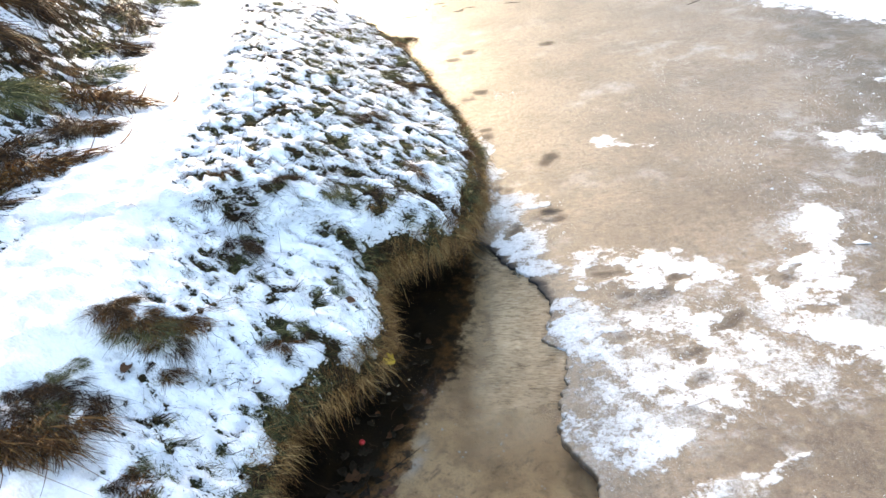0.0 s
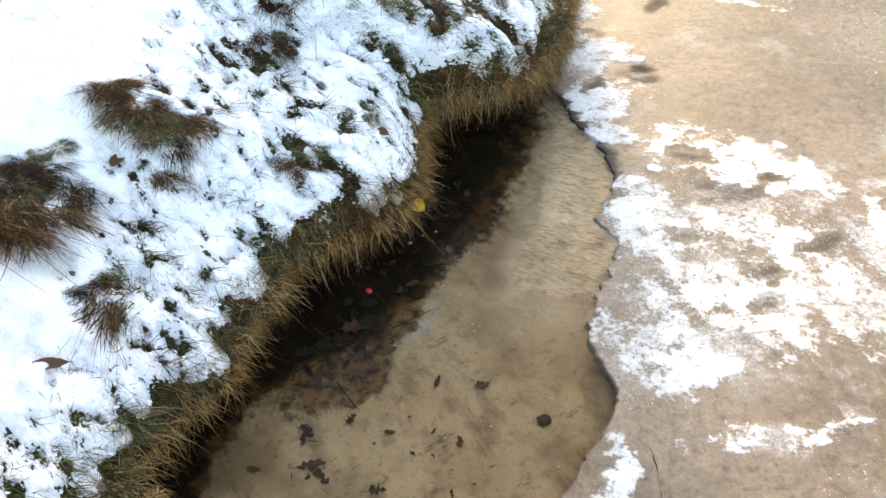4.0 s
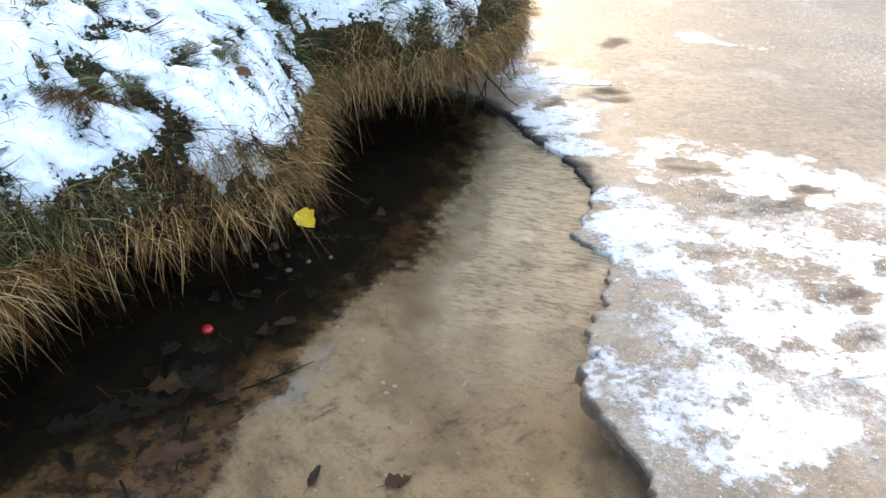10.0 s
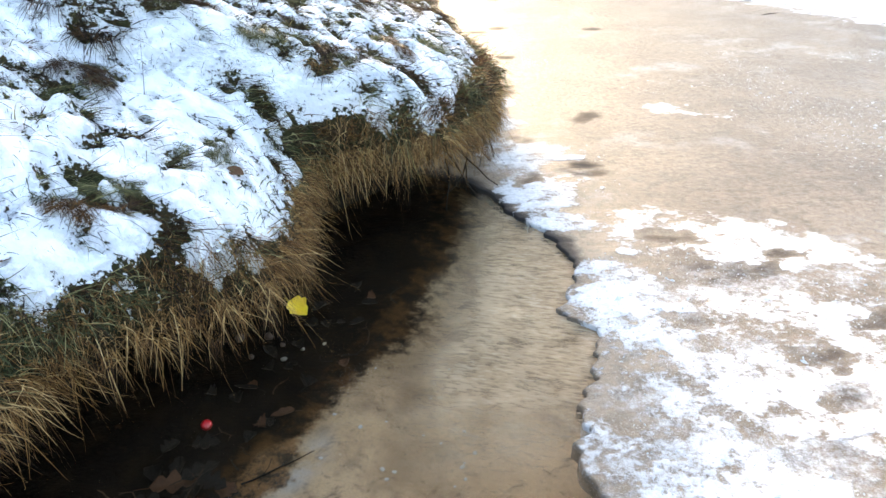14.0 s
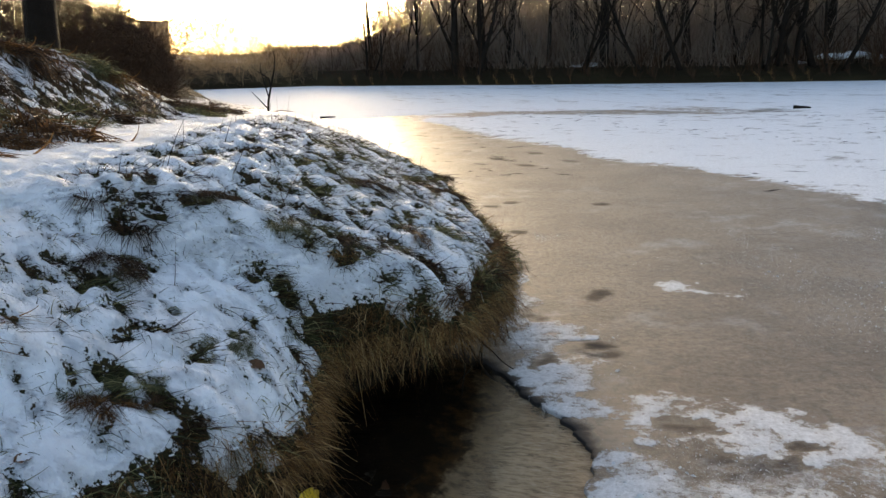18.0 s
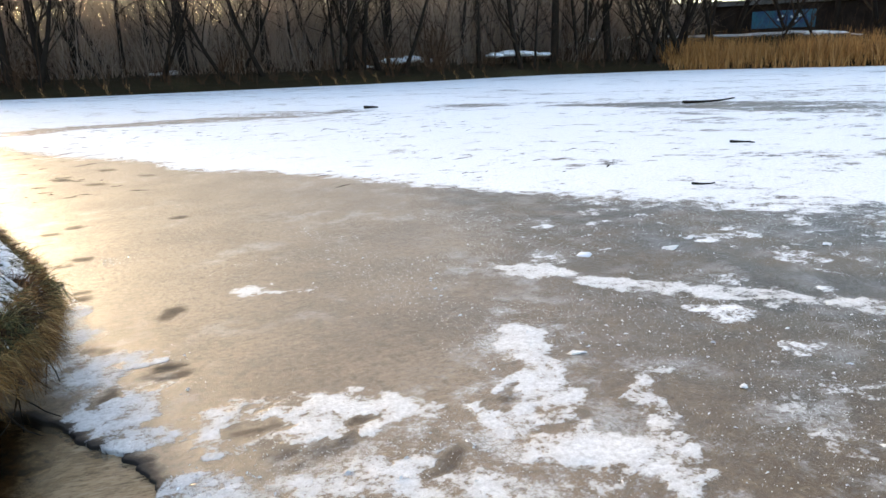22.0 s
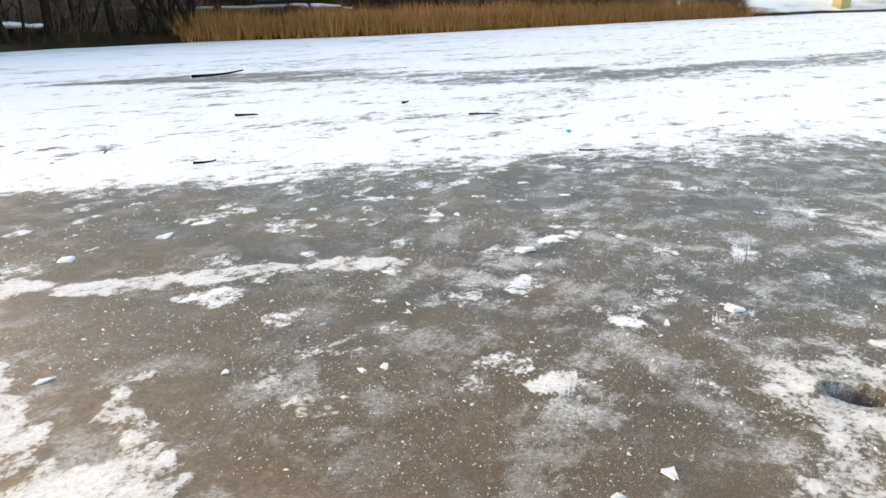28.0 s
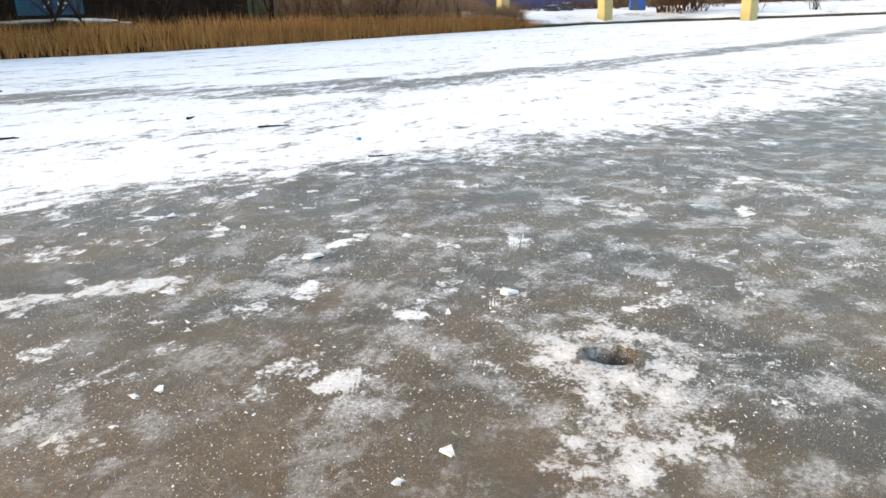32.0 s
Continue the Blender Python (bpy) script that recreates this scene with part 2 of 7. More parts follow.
def bank_material():
    """Turf and soil under a broken cover of snow, combed the way the grass lies."""
    s = Nodes("snowy_turf")
    clump, fine, grain = s.noise(13, 4, stretch=(0.5, 1.2, 1), turn=0.6), s.noise(85, 4, stretch=(0.5, 1.0, 1), turn=0.6), s.noise(300, 2)
    mid = s.noise(36, 5, 0.65, stretch=(0.45, 1.0, 1), turn=0.6)
    cover = s.math("ADD", s.attr("snow"), s.math("MULTIPLY", s.math("SUBTRACT", clump, 0.5), 0.35))
    cover = s.math("ADD", cover, s.math("MULTIPLY", s.math("SUBTRACT", mid, 0.5), 0.95))
    cover = s.math("ADD", cover, s.math("MULTIPLY", s.math("SUBTRACT", fine, 0.5), 0.85))
    dense = s.span(cover, 0.47, 0.56)
    turf = s.mix(s.span(clump, 0.3, 0.7), (0.030, 0.033, 0.014), (0.060, 0.037, 0.018))
    turf = s.mix(s.span(fine, 0.4, 0.75), turf, (0.012, 0.009, 0.006))
    snow = s.mix(s.span(s.noise(5), 0.35, 0.75), (0.92, 0.92, 0.94), (0.82, 0.83, 0.86))
    # grass blades show grey through the thin edges of the crust
    snow = s.mix(s.span(cover, 0.68, 0.54, 0, 0.2), snow, s.mix(s.span(fine, 0.4, 0.6), (0.60, 0.60, 0.58), (0.28, 0.27, 0.22)))
    snow = s.mix(s.span(s.noise(17, 5, 0.6, stretch=(0.6, 1, 1), turn=0.6), 0.58, 0.70, 0, 0.25), snow, (0.45, 0.45, 0.46))
    trodden = s.mix(s.span(fine, 0.35, 0.7), (0.80, 0.78, 0.74), (0.58, 0.53, 0.46))
    trail = s.math("MULTIPLY", s.attr("trodden"), s.math("ADD", s.span(clump, 0.35, 0.75, 0.15, 0.6), s.span(s.noise(3.2, 5, 0.7, stretch=(1.6, 0.5, 1)), 0.45, 0.65, 0, 0.4)))
    snow = s.mix(trail, snow, trodden)
    # soil toned near black, with the undercut's shade put into the colour
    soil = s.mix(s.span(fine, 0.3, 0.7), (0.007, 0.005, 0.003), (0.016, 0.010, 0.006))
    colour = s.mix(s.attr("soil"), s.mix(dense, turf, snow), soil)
    height = s.math("ADD", s.math("MULTIPLY", s.span(cover, 0.42, 0.95), 1.6), s.math("ADD", s.math("ADD", fine, s.math("MULTIPLY", mid, 1.3)), s.math("ADD", s.math("MULTIPLY", grain, 0.3), s.math("MULTIPLY", s.noise(55, 6, 0.8), 0.5))))
    return s.set(Base_Color=colour, Roughness=s.span(dense, 0, 1, 0.9, 0.62), Specular_IOR_Level=s.span(dense, 0, 1, 0.06, 0.35), Normal=s.bump(height, 0.75, 0.022))


def ice_material():
    """River ice: silty brown to slate, frosted, with crusts of snow where it lies."""
    s = Nodes("river_ice")
    clump, fine, grain, speck = s.noise(7, 6, 0.65), s.noise(34, 6, 0.7), s.noise(150, 4, 0.7), s.noise(420, 2)
    cover = s.math("ADD", s.attr("snow"), s.math("MULTIPLY", s.math("SUBTRACT", clump, 0.5), 0.8))
    cover = s.math("ADD", cover, s.math("MULTIPLY", s.math("SUBTRACT", fine, 0.5), s.span(s.attr("thin"), 0.0, 0.6, 0.72, 0.62)))
    drift = s.noise(2.4, 6, 0.6, stretch=(0.62, 1.0, 1.0))
    cover = s.math("ADD", cover, s.math("MULTIPLY", s.math("SUBTRACT", drift, 0.5), 0.7))
    snow = s.span(cover, 0.46, 0.61)
    silt = s.mix(s.span(s.noise(1.3, 5), 0.3, 0.7), (0.25, 0.184, 0.124), (0.145, 0.104, 0.068))
    slate = s.mix(s.span(s.noise(1.1, 5), 0.3, 0.7), (0.036, 0.043, 0.048), (0.072, 0.075, 0.074))
    silt = s.mix(s.attr("dim"), silt, s.mix(s.span(s.noise(2.3, 5), 0.35, 0.65), (0.140, 0.080, 0.032), (0.066, 0.042, 0.018)))
    silt = s.mix(s.math("MULTIPLY", s.attr("dim"), s.span(s.noise(3.7, 5, 0.6), 0.45, 0.62, 0, 0.75)), silt, (0.060, 0.062, 0.050))
    body = s.mix(s.attr("deep"), silt, slate)
    body = s.mix(s.math("MULTIPLY", s.attr("stain"), s.span(s.noise(3.1, 5), 0.25, 0.6, 0.45, 0.95)), body, (0.080, 0.045, 0.012))
    body = s.mix(s.span(fine, 0.40, 0.72, 0, 0.6), body, (0.075, 0.058, 0.042))
    body = s.mix(s.span(grain, 0.50, 0.75, 0, 0.5), body, (0.05, 0.042, 0.034))
    # out on the river the ice is clearer and shows the dark water
    clear = s.math("MULTIPLY", s.math("MAXIMUM", s.attr("dim"), s.attr("deep")), s.span(s.noise(1.5, 6, 0.65), 0.30, 0.62, 0.30, 0.95))
    clear = s.math("MULTIPLY", clear, s.span(s.attr("stain"), 0.0, 1.0, 1.0, 0.35))
    body = s.mix(clear, body, s.mix(s.span(s.noise(0.9, 4), 0.4, 0.6), (0.030, 0.029, 0.022), (0.078, 0.052, 0.022)))
    # frosted veil, clouded bubbles and chips frozen in
    veil = s.math("ADD", s.math("MULTIPLY", s.noise(3.1, 7, 0.68), 0.85), s.math("MULTIPLY", fine, 0.30))
    veil = s.math("MULTIPLY", s.math("MULTIPLY", s.attr("frost"), s.span(veil, 0.56, 0.68)), s.span(s.noise(48, 6, 0.8), 0.36, 0.60, 0.15, 1.0))
    body = s.mix(s.math("MULTIPLY", veil, 0.8), body, (0.64, 0.65, 0.65))
    frosted = s.math("MULTIPLY", s.span(grain, 0.56, 0.70), s.span(s.noise(2.6, 4), 0.35, 0.62))
    body = s.mix(s.math("MULTIPLY", frosted, s.math("MULTIPLY", s.attr("chips"), 0.85)), body, (0.66, 0.66, 0.64))
    # pin-prick bubbles and slivers of frost
    sliver = s.noise(95, 3, 0.6, stretch=(1.0, 2.4, 1))
    body = s.mix(s.math("MULTIPLY", s.span(sliver, 0.63, 0.70), s.math("MULTIPLY", s.span(s.noise(1.7, 4), 0.35, 0.6, 0.15, 1), s.attr("chips"))), body, (0.70, 0.69, 0.66))
    mottle = s.noise(15, 5, 0.75)
    body = s.mix(s.span(mottle, 0.50, 0.66, 0, 0.5), body, (0.060, 0.043, 0.028))
    body = s.mix(s.math("MULTIPLY", s.span(mottle, 0.46, 0.34, 0, 0.35), s.span(clear, 0.0, 0.6, 1.0, 0.25)), body, (0.34, 0.27, 0.18))
    body = s.mix(s.span(speck, 0.60, 0.70, 0, 0.4), body, (0.55, 0.53, 0.50))
    body = s.mix(s.attr("wet"), body, (0.042, 0.037, 0.034))
    white = s.mix(s.span(fine, 0.3, 0.75), (0.86, 0.87, 0.89), (0.58, 0.59, 0.60))
    white = s.mix(s.span(grain, 0.55, 0.78, 0, 0.6), white, (0.40, 0.38, 0.35))
    glaze = s.mix(s.span(fine, 0.35, 0.7), (0.62, 0.61, 0.59), (0.36, 0.34, 0.31))
    glaze = s.mix(s.span(grain, 0.45, 0.7, 0, 0.5), glaze, (0.30, 0.28, 0.25))
    white = s.mix(s.attr("thin"), white, glaze)
    colour = s.mix(snow, body, white)
    height = s.math("ADD", s.math("MULTIPLY", snow, 0.9), s.math("ADD", s.math("MULTIPLY", fine, 0.7), s.math("MULTIPLY", grain, 0.4)))
    rough = s.math("ADD", s.span(fine, 0.3, 0.7, 0.36, 0.56), s.math("MULTIPLY", s.math("MAXIMUM", snow, s.attr("wet")), 0.35))
    return s.set(Base_Color=colour, Roughness=rough, Normal=s.bump(height, 0.6, 0.010), IOR=1.31, Specular_IOR_Level=s.span(s.attr("wet"), 0.0, 0.6, 0.58, 0.08))


def water_material():
    """Clear shallow water: it lets the bed through and mirrors by the angle, dimmed at the bank."""
    s = Nodes("clear_water")
    ripple = s.math("ADD", s.noise(15, 4, 0.55, stretch=(1, 2.2, 1), turn=0.25), s.math("MULTIPLY", s.noise(55, 3, stretch=(1, 1.8, 1), turn=-0.2), 0.35))
    normal = s.bump(s.math("MULTIPLY", ripple, s.attr("ripple")), 1.0, 0.060)
    clear = s.node("ShaderNodeBsdfTransparent", Color=(0.97, 0.91, 0.82))
    # gloss darkened near the bank, standing in for the overhang's dark reflection
    dimmed_gloss = s.mix(s.span(s.attr("ripple"), 0.1, 0.5), (0.26, 0.26, 0.26), (0.62, 0.60, 0.56))
    gloss = s.node("ShaderNodeBsdfGlossy", Color=dimmed_gloss, Roughness=0.03, Normal=normal)
    facing = s.node("ShaderNodeFresnel", IOR=1.34, Normal=normal)
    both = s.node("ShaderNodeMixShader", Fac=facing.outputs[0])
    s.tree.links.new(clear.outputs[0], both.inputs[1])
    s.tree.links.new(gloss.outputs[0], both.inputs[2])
    # a wrinkled skin of new ice lies on the water along the ice edge
    crease = s.math("ADD", s.noise(74, 3, 0.55, stretch=(0.34, 1.25, 1), turn=0.2), s.math("MULTIPLY", s.noise(31, 2, 0.5, stretch=(0.4, 1.3, 1), turn=0.3), 0.5))
    tint = s.mix(s.span(s.noise(6, 4), 0.35, 0.65), (0.62, 0.435, 0.26), (0.43, 0.295, 0.17))
    # crease colours paint in the glints on crests and dark reflections in troughs
    tint = s.mix(s.span(crease, 0.58, 0.78), s.mix(0.45, tint, (0.12, 0.078, 0.042)), tint)
    tint = s.mix(s.span(crease, 0.80, 0.98, 0, 0.5), tint, (0.74, 0.58, 0.40))
    s.set(Base_Color=tint, Roughness=0.16, IOR=1.31, Normal=s.bump(crease, 1.0, 0.022))
    skin = s.node("ShaderNodeMixShader", Fac=s.math("MULTIPLY", s.attr("ripple"), s.span(s.noise(9, 5, 0.6), 0.25, 0.6, 0.50, 0.78)))
    s.tree.links.new(both.outputs[0], skin.inputs[1])
    s.tree.links.new(s.bsdf.outputs[0], skin.inputs[2])
    s.tree.links.new(skin.outputs[0], s.out.inputs["Surface"])
    return s.mat


def bed_material():
    """Sand with brown silt drifts, sunken rot and, under the bank, black litter with painted shade."""
    s = Nodes("sandy_bed")
    big, mid, fine = s.noise(2.2, 5), s.noise(9, 5), s.noise(80, 4)
    c = s.mix(s.span(big, 0.3, 0.7), (0.74, 0.53, 0.325), (0.57, 0.385, 0.215))
    c = s.mix(s.span(mid, 0.52, 0.72, 0, 0.5), c, (0.22, 0.155, 0.095))
    drift = s.noise(3.6, 6, 0.7, stretch=(0.6, 1.3, 1), turn=0.9)
    c = s.mix(s.span(drift, 0.48, 0.66, 0, 0.75), c, (0.26, 0.16, 0.088))
    c = s.mix(s.span(s.noise(6.5, 6, 0.75, stretch=(0.5, 1.2, 1), turn=-0.7), 0.56, 0.70, 0, 0.75), c, (0.085, 0.060, 0.045))
    c = s.mix(s.span(s.noise(1.9, 4, 0.6, turn=0.5), 0.46, 0.64, 0, 0.55), c, (0.22, 0.135, 0.075))
    c = s.mix(s.span(s.noise(30, 6, 0.8), 0.53, 0.68, 0, 0.6), c, (0.12, 0.075, 0.042))
    c = s.mix(s.span(s.noise(140, 6, 0.8), 0.45, 0.75, 0, 0.4), c, (0.17, 0.12, 0.075))
    c = s.mix(s.span(s.noise(55, 5, 0.7), 0.63, 0.72, 0, 0.5), c, (0.72, 0.64, 0.52))
    # whitish patch paints a sky reflection onto the bed
    c = s.mix(s.math("MULTIPLY", s.attr("pale"), s.span(mid, 0.3, 0.6)), c, (0.62, 0.60, 0.57))
    # near-black mud colour also holds the shade below the overhang
    silt = s.math("ADD", s.attr("shaded_mud"), s.math("MULTIPLY", s.math("SUBTRACT", s.noise(18, 5, 0.7), 0.5), 0.8))
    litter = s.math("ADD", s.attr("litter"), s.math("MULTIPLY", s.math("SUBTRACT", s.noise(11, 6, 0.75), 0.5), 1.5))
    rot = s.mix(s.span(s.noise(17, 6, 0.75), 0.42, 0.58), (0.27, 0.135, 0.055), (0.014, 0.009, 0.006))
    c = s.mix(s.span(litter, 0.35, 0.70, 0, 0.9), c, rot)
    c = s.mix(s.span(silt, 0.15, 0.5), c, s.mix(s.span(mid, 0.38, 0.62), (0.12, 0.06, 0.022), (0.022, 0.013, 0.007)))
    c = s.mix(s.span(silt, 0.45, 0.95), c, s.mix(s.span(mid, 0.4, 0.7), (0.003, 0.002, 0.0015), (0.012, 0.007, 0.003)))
    return s.set(Base_Color=c, Roughness=0.85, Specular_IOR_Level=0.03, Normal=s.bump(s.math("ADD", mid, s.math("ADD", fine, s.noise(26, 5, 0.7))), 0.7, 0.016))


M = {
    "bank": bank_material(), "ice": ice_material(), "water": water_material(), "bed": bed_material(),
    "straw": grass_material("dry_straw_grass", (0.13, 0.060, 0.019), (0.34, 0.180, 0.060), (0.66, 0.44, 0.20)),
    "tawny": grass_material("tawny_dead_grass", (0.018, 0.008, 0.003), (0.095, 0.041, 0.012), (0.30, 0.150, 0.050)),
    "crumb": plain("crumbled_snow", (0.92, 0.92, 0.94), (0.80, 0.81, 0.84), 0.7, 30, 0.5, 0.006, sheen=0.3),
    # rust's darkest tones double as shadow between the blades
    "rust": grass_material("rusty_shade_dark_grass", (0.009, 0.004, 0.0015), (0.030, 0.013, 0.005), (0.13, 0.066, 0.023)),
    "green": grass_material("dull_green_grass", (0.028, 0.033, 0.013), (0.10, 0.102, 0.040), (0.36, 0.31, 0.14)),
    "reed": grass_material("dry_reed", (0.19, 0.080, 0.023), (0.44, 0.205, 0.062), (0.60, 0.33, 0.125)),
    "bark": plain("dark_bark", (0.020, 0.015, 0.011), (0.011, 0.008, 0.006), 0.9, 5, 0.6, 0.03, spread="random", sheen=0.08),
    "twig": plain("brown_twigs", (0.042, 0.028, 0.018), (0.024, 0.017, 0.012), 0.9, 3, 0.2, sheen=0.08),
    "shrub": plain("reddish_shrub_twigs", (0.085, 0.045, 0.024), (0.045, 0.026, 0.016), 0.9, 3, 0.2, sheen=0.08),
    # these three are paled to paint in the haze over distant growth
    "haze_twig": hazy_twigs("haze_toned_brown_twigs", (0.24, 0.155, 0.098), (0.14, 0.090, 0.056)),
    "far_twig": hazy_twigs("haze_toned_grey_twigs", (0.33, 0.26, 0.21), (0.20, 0.155, 0.125)),
    "willow": hazy_twigs("haze_toned_willow", (0.42, 0.31, 0.19), (0.28, 0.20, 0.12)),
    "far_snow": plain("far_snow", (0.78, 0.80, 0.84), (0.60, 0.62, 0.66), 0.7, 0.6, 0.5, 0.05),
    "leaf": plain("brown_leaf", (0.14, 0.065, 0.030), (0.085, 0.040, 0.022), 0.65, 25, 0.4, 0.003, spread="random", sheen=0.2),
    "rotten": plain("rotten_brown_leaf", (0.085, 0.052, 0.032), (0.035, 0.024, 0.018), 0.7, 30, 0.5, 0.004, spread="random", sheen=0.1),
    "yellow_leaf": plain("yellow_leaf", (0.80, 0.56, 0.02), (0.70, 0.42, 0.015), 0.5, 20, 0.3, 0.003),
    "red": plain("glossy_red", (0.42, 0.012, 0.012), (0.30, 0.008, 0.008), 0.25, 20, 0.1, 0.002),
    "dark": plain("wet_black_litter", (0.020, 0.015, 0.012), (0.009, 0.007, 0.006), 0.5, 30, 0.6, 0.005, spread="random", sheen=0.12),
    "wood": plain("weathered_wood", (0.11, 0.085, 0.06), (0.055, 0.042, 0.032), 0.8, 12, 0.5, 0.006),
    "chip": plain("white_ice_chip", (0.80, 0.80, 0.79), (0.55, 0.55, 0.54), 0.35, 30, 0.4, 0.004, spread="island"),
    "concrete_yellow": plain("yellow_painted_concrete", (0.38, 0.32, 0.14), (0.31, 0.26, 0.11), 0.7, 0.8, 0.3),
    "steel_yellow": plain("yellow_painted_girder", (0.40, 0.33, 0.11), (0.32, 0.26, 0.085), 0.55, 0.6, 0.2),
    "rail": plain("dark_grey_railing", (0.10, 0.10, 0.10), (0.06, 0.06, 0.06), 0.6, 3),
    "blue": plain("blue_painted_metal", (0.012, 0.090, 0.34), (0.010, 0.065, 0.25), 0.5, 2),
    "shed": plain("dark_brown_boards", (0.024, 0.016, 0.012), (0.014, 0.010, 0.008), 0.85, 1.5, sheen=0.08),
    "graffiti": plain("teal_graffiti_paint", (0.003, 0.100, 0.135), (0.004, 0.030, 0.110), 0.6, 0.9),
    "pale_paint": plain("pale_graffiti_paint", (0.50, 0.60, 0.62), (0.35, 0.5, 0.55), 0.6, 2),
    "dim_plaster": plain("weathered_brown_plaster", (0.20, 0.155, 0.105), (0.15, 0.115, 0.08), 0.8, 0.4),
    "plaster": plain("pale_plaster", (0.34, 0.32, 0.29), (0.27, 0.25, 0.23), 0.8, 0.4),
    "brick": plain("orange_brick_wall", (0.26, 0.125, 0.075), (0.20, 0.10, 0.065), 0.85, 0.7),
    "roof": plain("dark_roof", (0.09, 0.085, 0.085), (0.06, 0.055, 0.055), 0.7, 0.7),
    "pane": plain("dark_window_pane", (0.04, 0.05, 0.06), (0.03, 0.035, 0.04), 0.15, 1, 0.02),
    "green_wall": plain("green_painted_wall", (0.05, 0.14, 0.09), (0.04, 0.10, 0.07), 0.7, 0.8),
    "cyan": plain("bright_blue_plastic", (0.02, 0.32, 0.60), (0.02, 0.25, 0.5), 0.4, 20),
    "car": plain("dark_car_paint", (0.03, 0.035, 0.045), (0.02, 0.022, 0.03), 0.3, 2, 0.02),
    "white": plain("white_wood_chip", (0.72, 0.70, 0.64), (0.55, 0.5, 0.42), 0.7, 30),
}

# ---- the plan: bank rim, ice edge and ground heights ----
RIM_Y = np.array([-60, -20, -4, -1.6, -1.2, -0.9, -0.5, 0.0, 0.26, 0.5, 0.70, 0.85, 1.0, 1.21, 1.45, 1.62, 1.78, 1.9, 2.1, 2.45, 2.62, 2.74, 2.80, 2.9, 3.2, 3.45, 4.0, 5.1, 6.8, 9.0, 12.2, 15.5, 19, 25, 35, 43, 60])
RIM_X = np.array([6, 2, 1.2, 0.9, 0.5, -0.6, -1.0, -1.2, -1.25, -1.2, -1.09, -1.01, -0.97, -0.97, -0.95, -0.82, -0.62, -0.49, -0.47, -0.51, -0.52, -0.38, -0.12, 0.05, 0.15, 0.22, 0.27, 0.14, -0.22, -0.9, -2.0, -3.6, -5.6, -9.5, -14, -17, -26])
RIM_Z = np.array([0.9, 0.9, 0.9, 0.8, 0.7, 0.6, 0.45, 0.40, 0.38, 0.38, 0.38, 0.38, 0.38, 0.38, 0.37, 0.36, 0.36, 0.37, 0.38, 0.42, 0.43, 0.45, 0.48, 0.48, 0.46, 0.44, 0.40, 0.34, 0.30, 0.28, 0.27, 0.26, 0.25, 0.22, 0.2, 0.2, 0.2])
EDGE_Y = np.array([0.02, 0.20, 0.392, 0.532, 0.64, 0.888, 1.0, 1.2, 1.35, 1.5, 1.575, 1.60, 1.65, 1.83, 2.05, 2.15, 2.257, 2.45, 2.62, 2.8, 2.93, 3.0, 3.14, 3.2, 3.3, 3.49, 3.6, 3.8])
EDGE_X = np.array([-1.35, -0.35, 0.016, 0.125, 0.30, 0.435, 0.495, 0.547, 0.484, 0.445, 0.435, 0.48, 0.45, 0.515, 0.583, 0.56, 0.482, 0.53, 0.572, 0.525, 0.47, 0.423, 0.30, 0.31, 0.26, 0.158, 0.05, -0.25])
WATER_Z = -0.022


def rim_x(y):
    return np.interp(y, RIM_Y, RIM_X) + 0.05 * (fbm(y, 0 * y, 3.0, 5) - 0.5) + 0.06 * (vnoise(y, 0 * y, 7.0, 6) - 0.5)


def edge_x(y):
    inside = np.interp(y, EDGE_Y, EDGE_X) + 0.055 * (fbm(y, 0 * y, 9.0, 3, 4) - 0.5) + 0.050 * (fbm(y, 0 * y, 26.0, 23, 3) - 0.5) - 0.022 * np.abs(vnoise(y, 0 * y, 17.0, 29) - 0.5) * smooth(1.2, 1.5, y)
    return np.where((y > 0.02) & (y < 3.8), inside, rim_x(y) - 0.35)


def bank_z(x, y, detail=True):
    """Height of the near bank, behind its rim."""
    x, y = np.asarray(x, float), np.asarray(y, float)
    u = np.maximum(rim_x(y) - x, 0)
    zr = np.interp(y, RIM_Y, RIM_Z)
    top = np.interp(y, [-3, 0, 1.3, 2.4, 3, 5, 8, 12, 16, 20, 40], [1.35, 1.0, 0.92, 1.0, 1.06, 1.05, 0.92, 0.72, 0.55, 0.5, 0.5])
    lip = np.interp(y, [1.0, 1.6, 2.2, 6], [0.10, 0.13, 0.2, 0.18])
    z = zr + lip * (1 - np.exp(-u / 0.10)) + np.maximum(top - zr - lip, 0) * smooth(0.05, 1.6, u)
    ridge_x = np.interp(y, [-5, 2, 5, 8, 10.5, 14, 20], [-2.6, -2.75, -2.75, -3.1, -3.5, -5.0, -8])
    rise = np.interp(y, [-5, 3, 6, 9, 11, 14, 30], [0.75, 0.8, 0.85, 0.75, 0.35, 0.1, 0.3])
    z = z + rise * smooth(0.0, 1.7, ridge_x - x) + 0.6 * smooth(3, 12, ridge_x - x) * smooth(16, 9, y)
    if detail:
        near = smooth(14, 5, np.hypot(x, y - 2))
        z = z + near * (0.075 * (fbm(x, y, 2.2, 21, 3) - 0.5) + 0.06 * (fbm(x, y, 9, 4, 3) - 0.5)) * smooth(0, 0.15, u + 0.03)
    return z


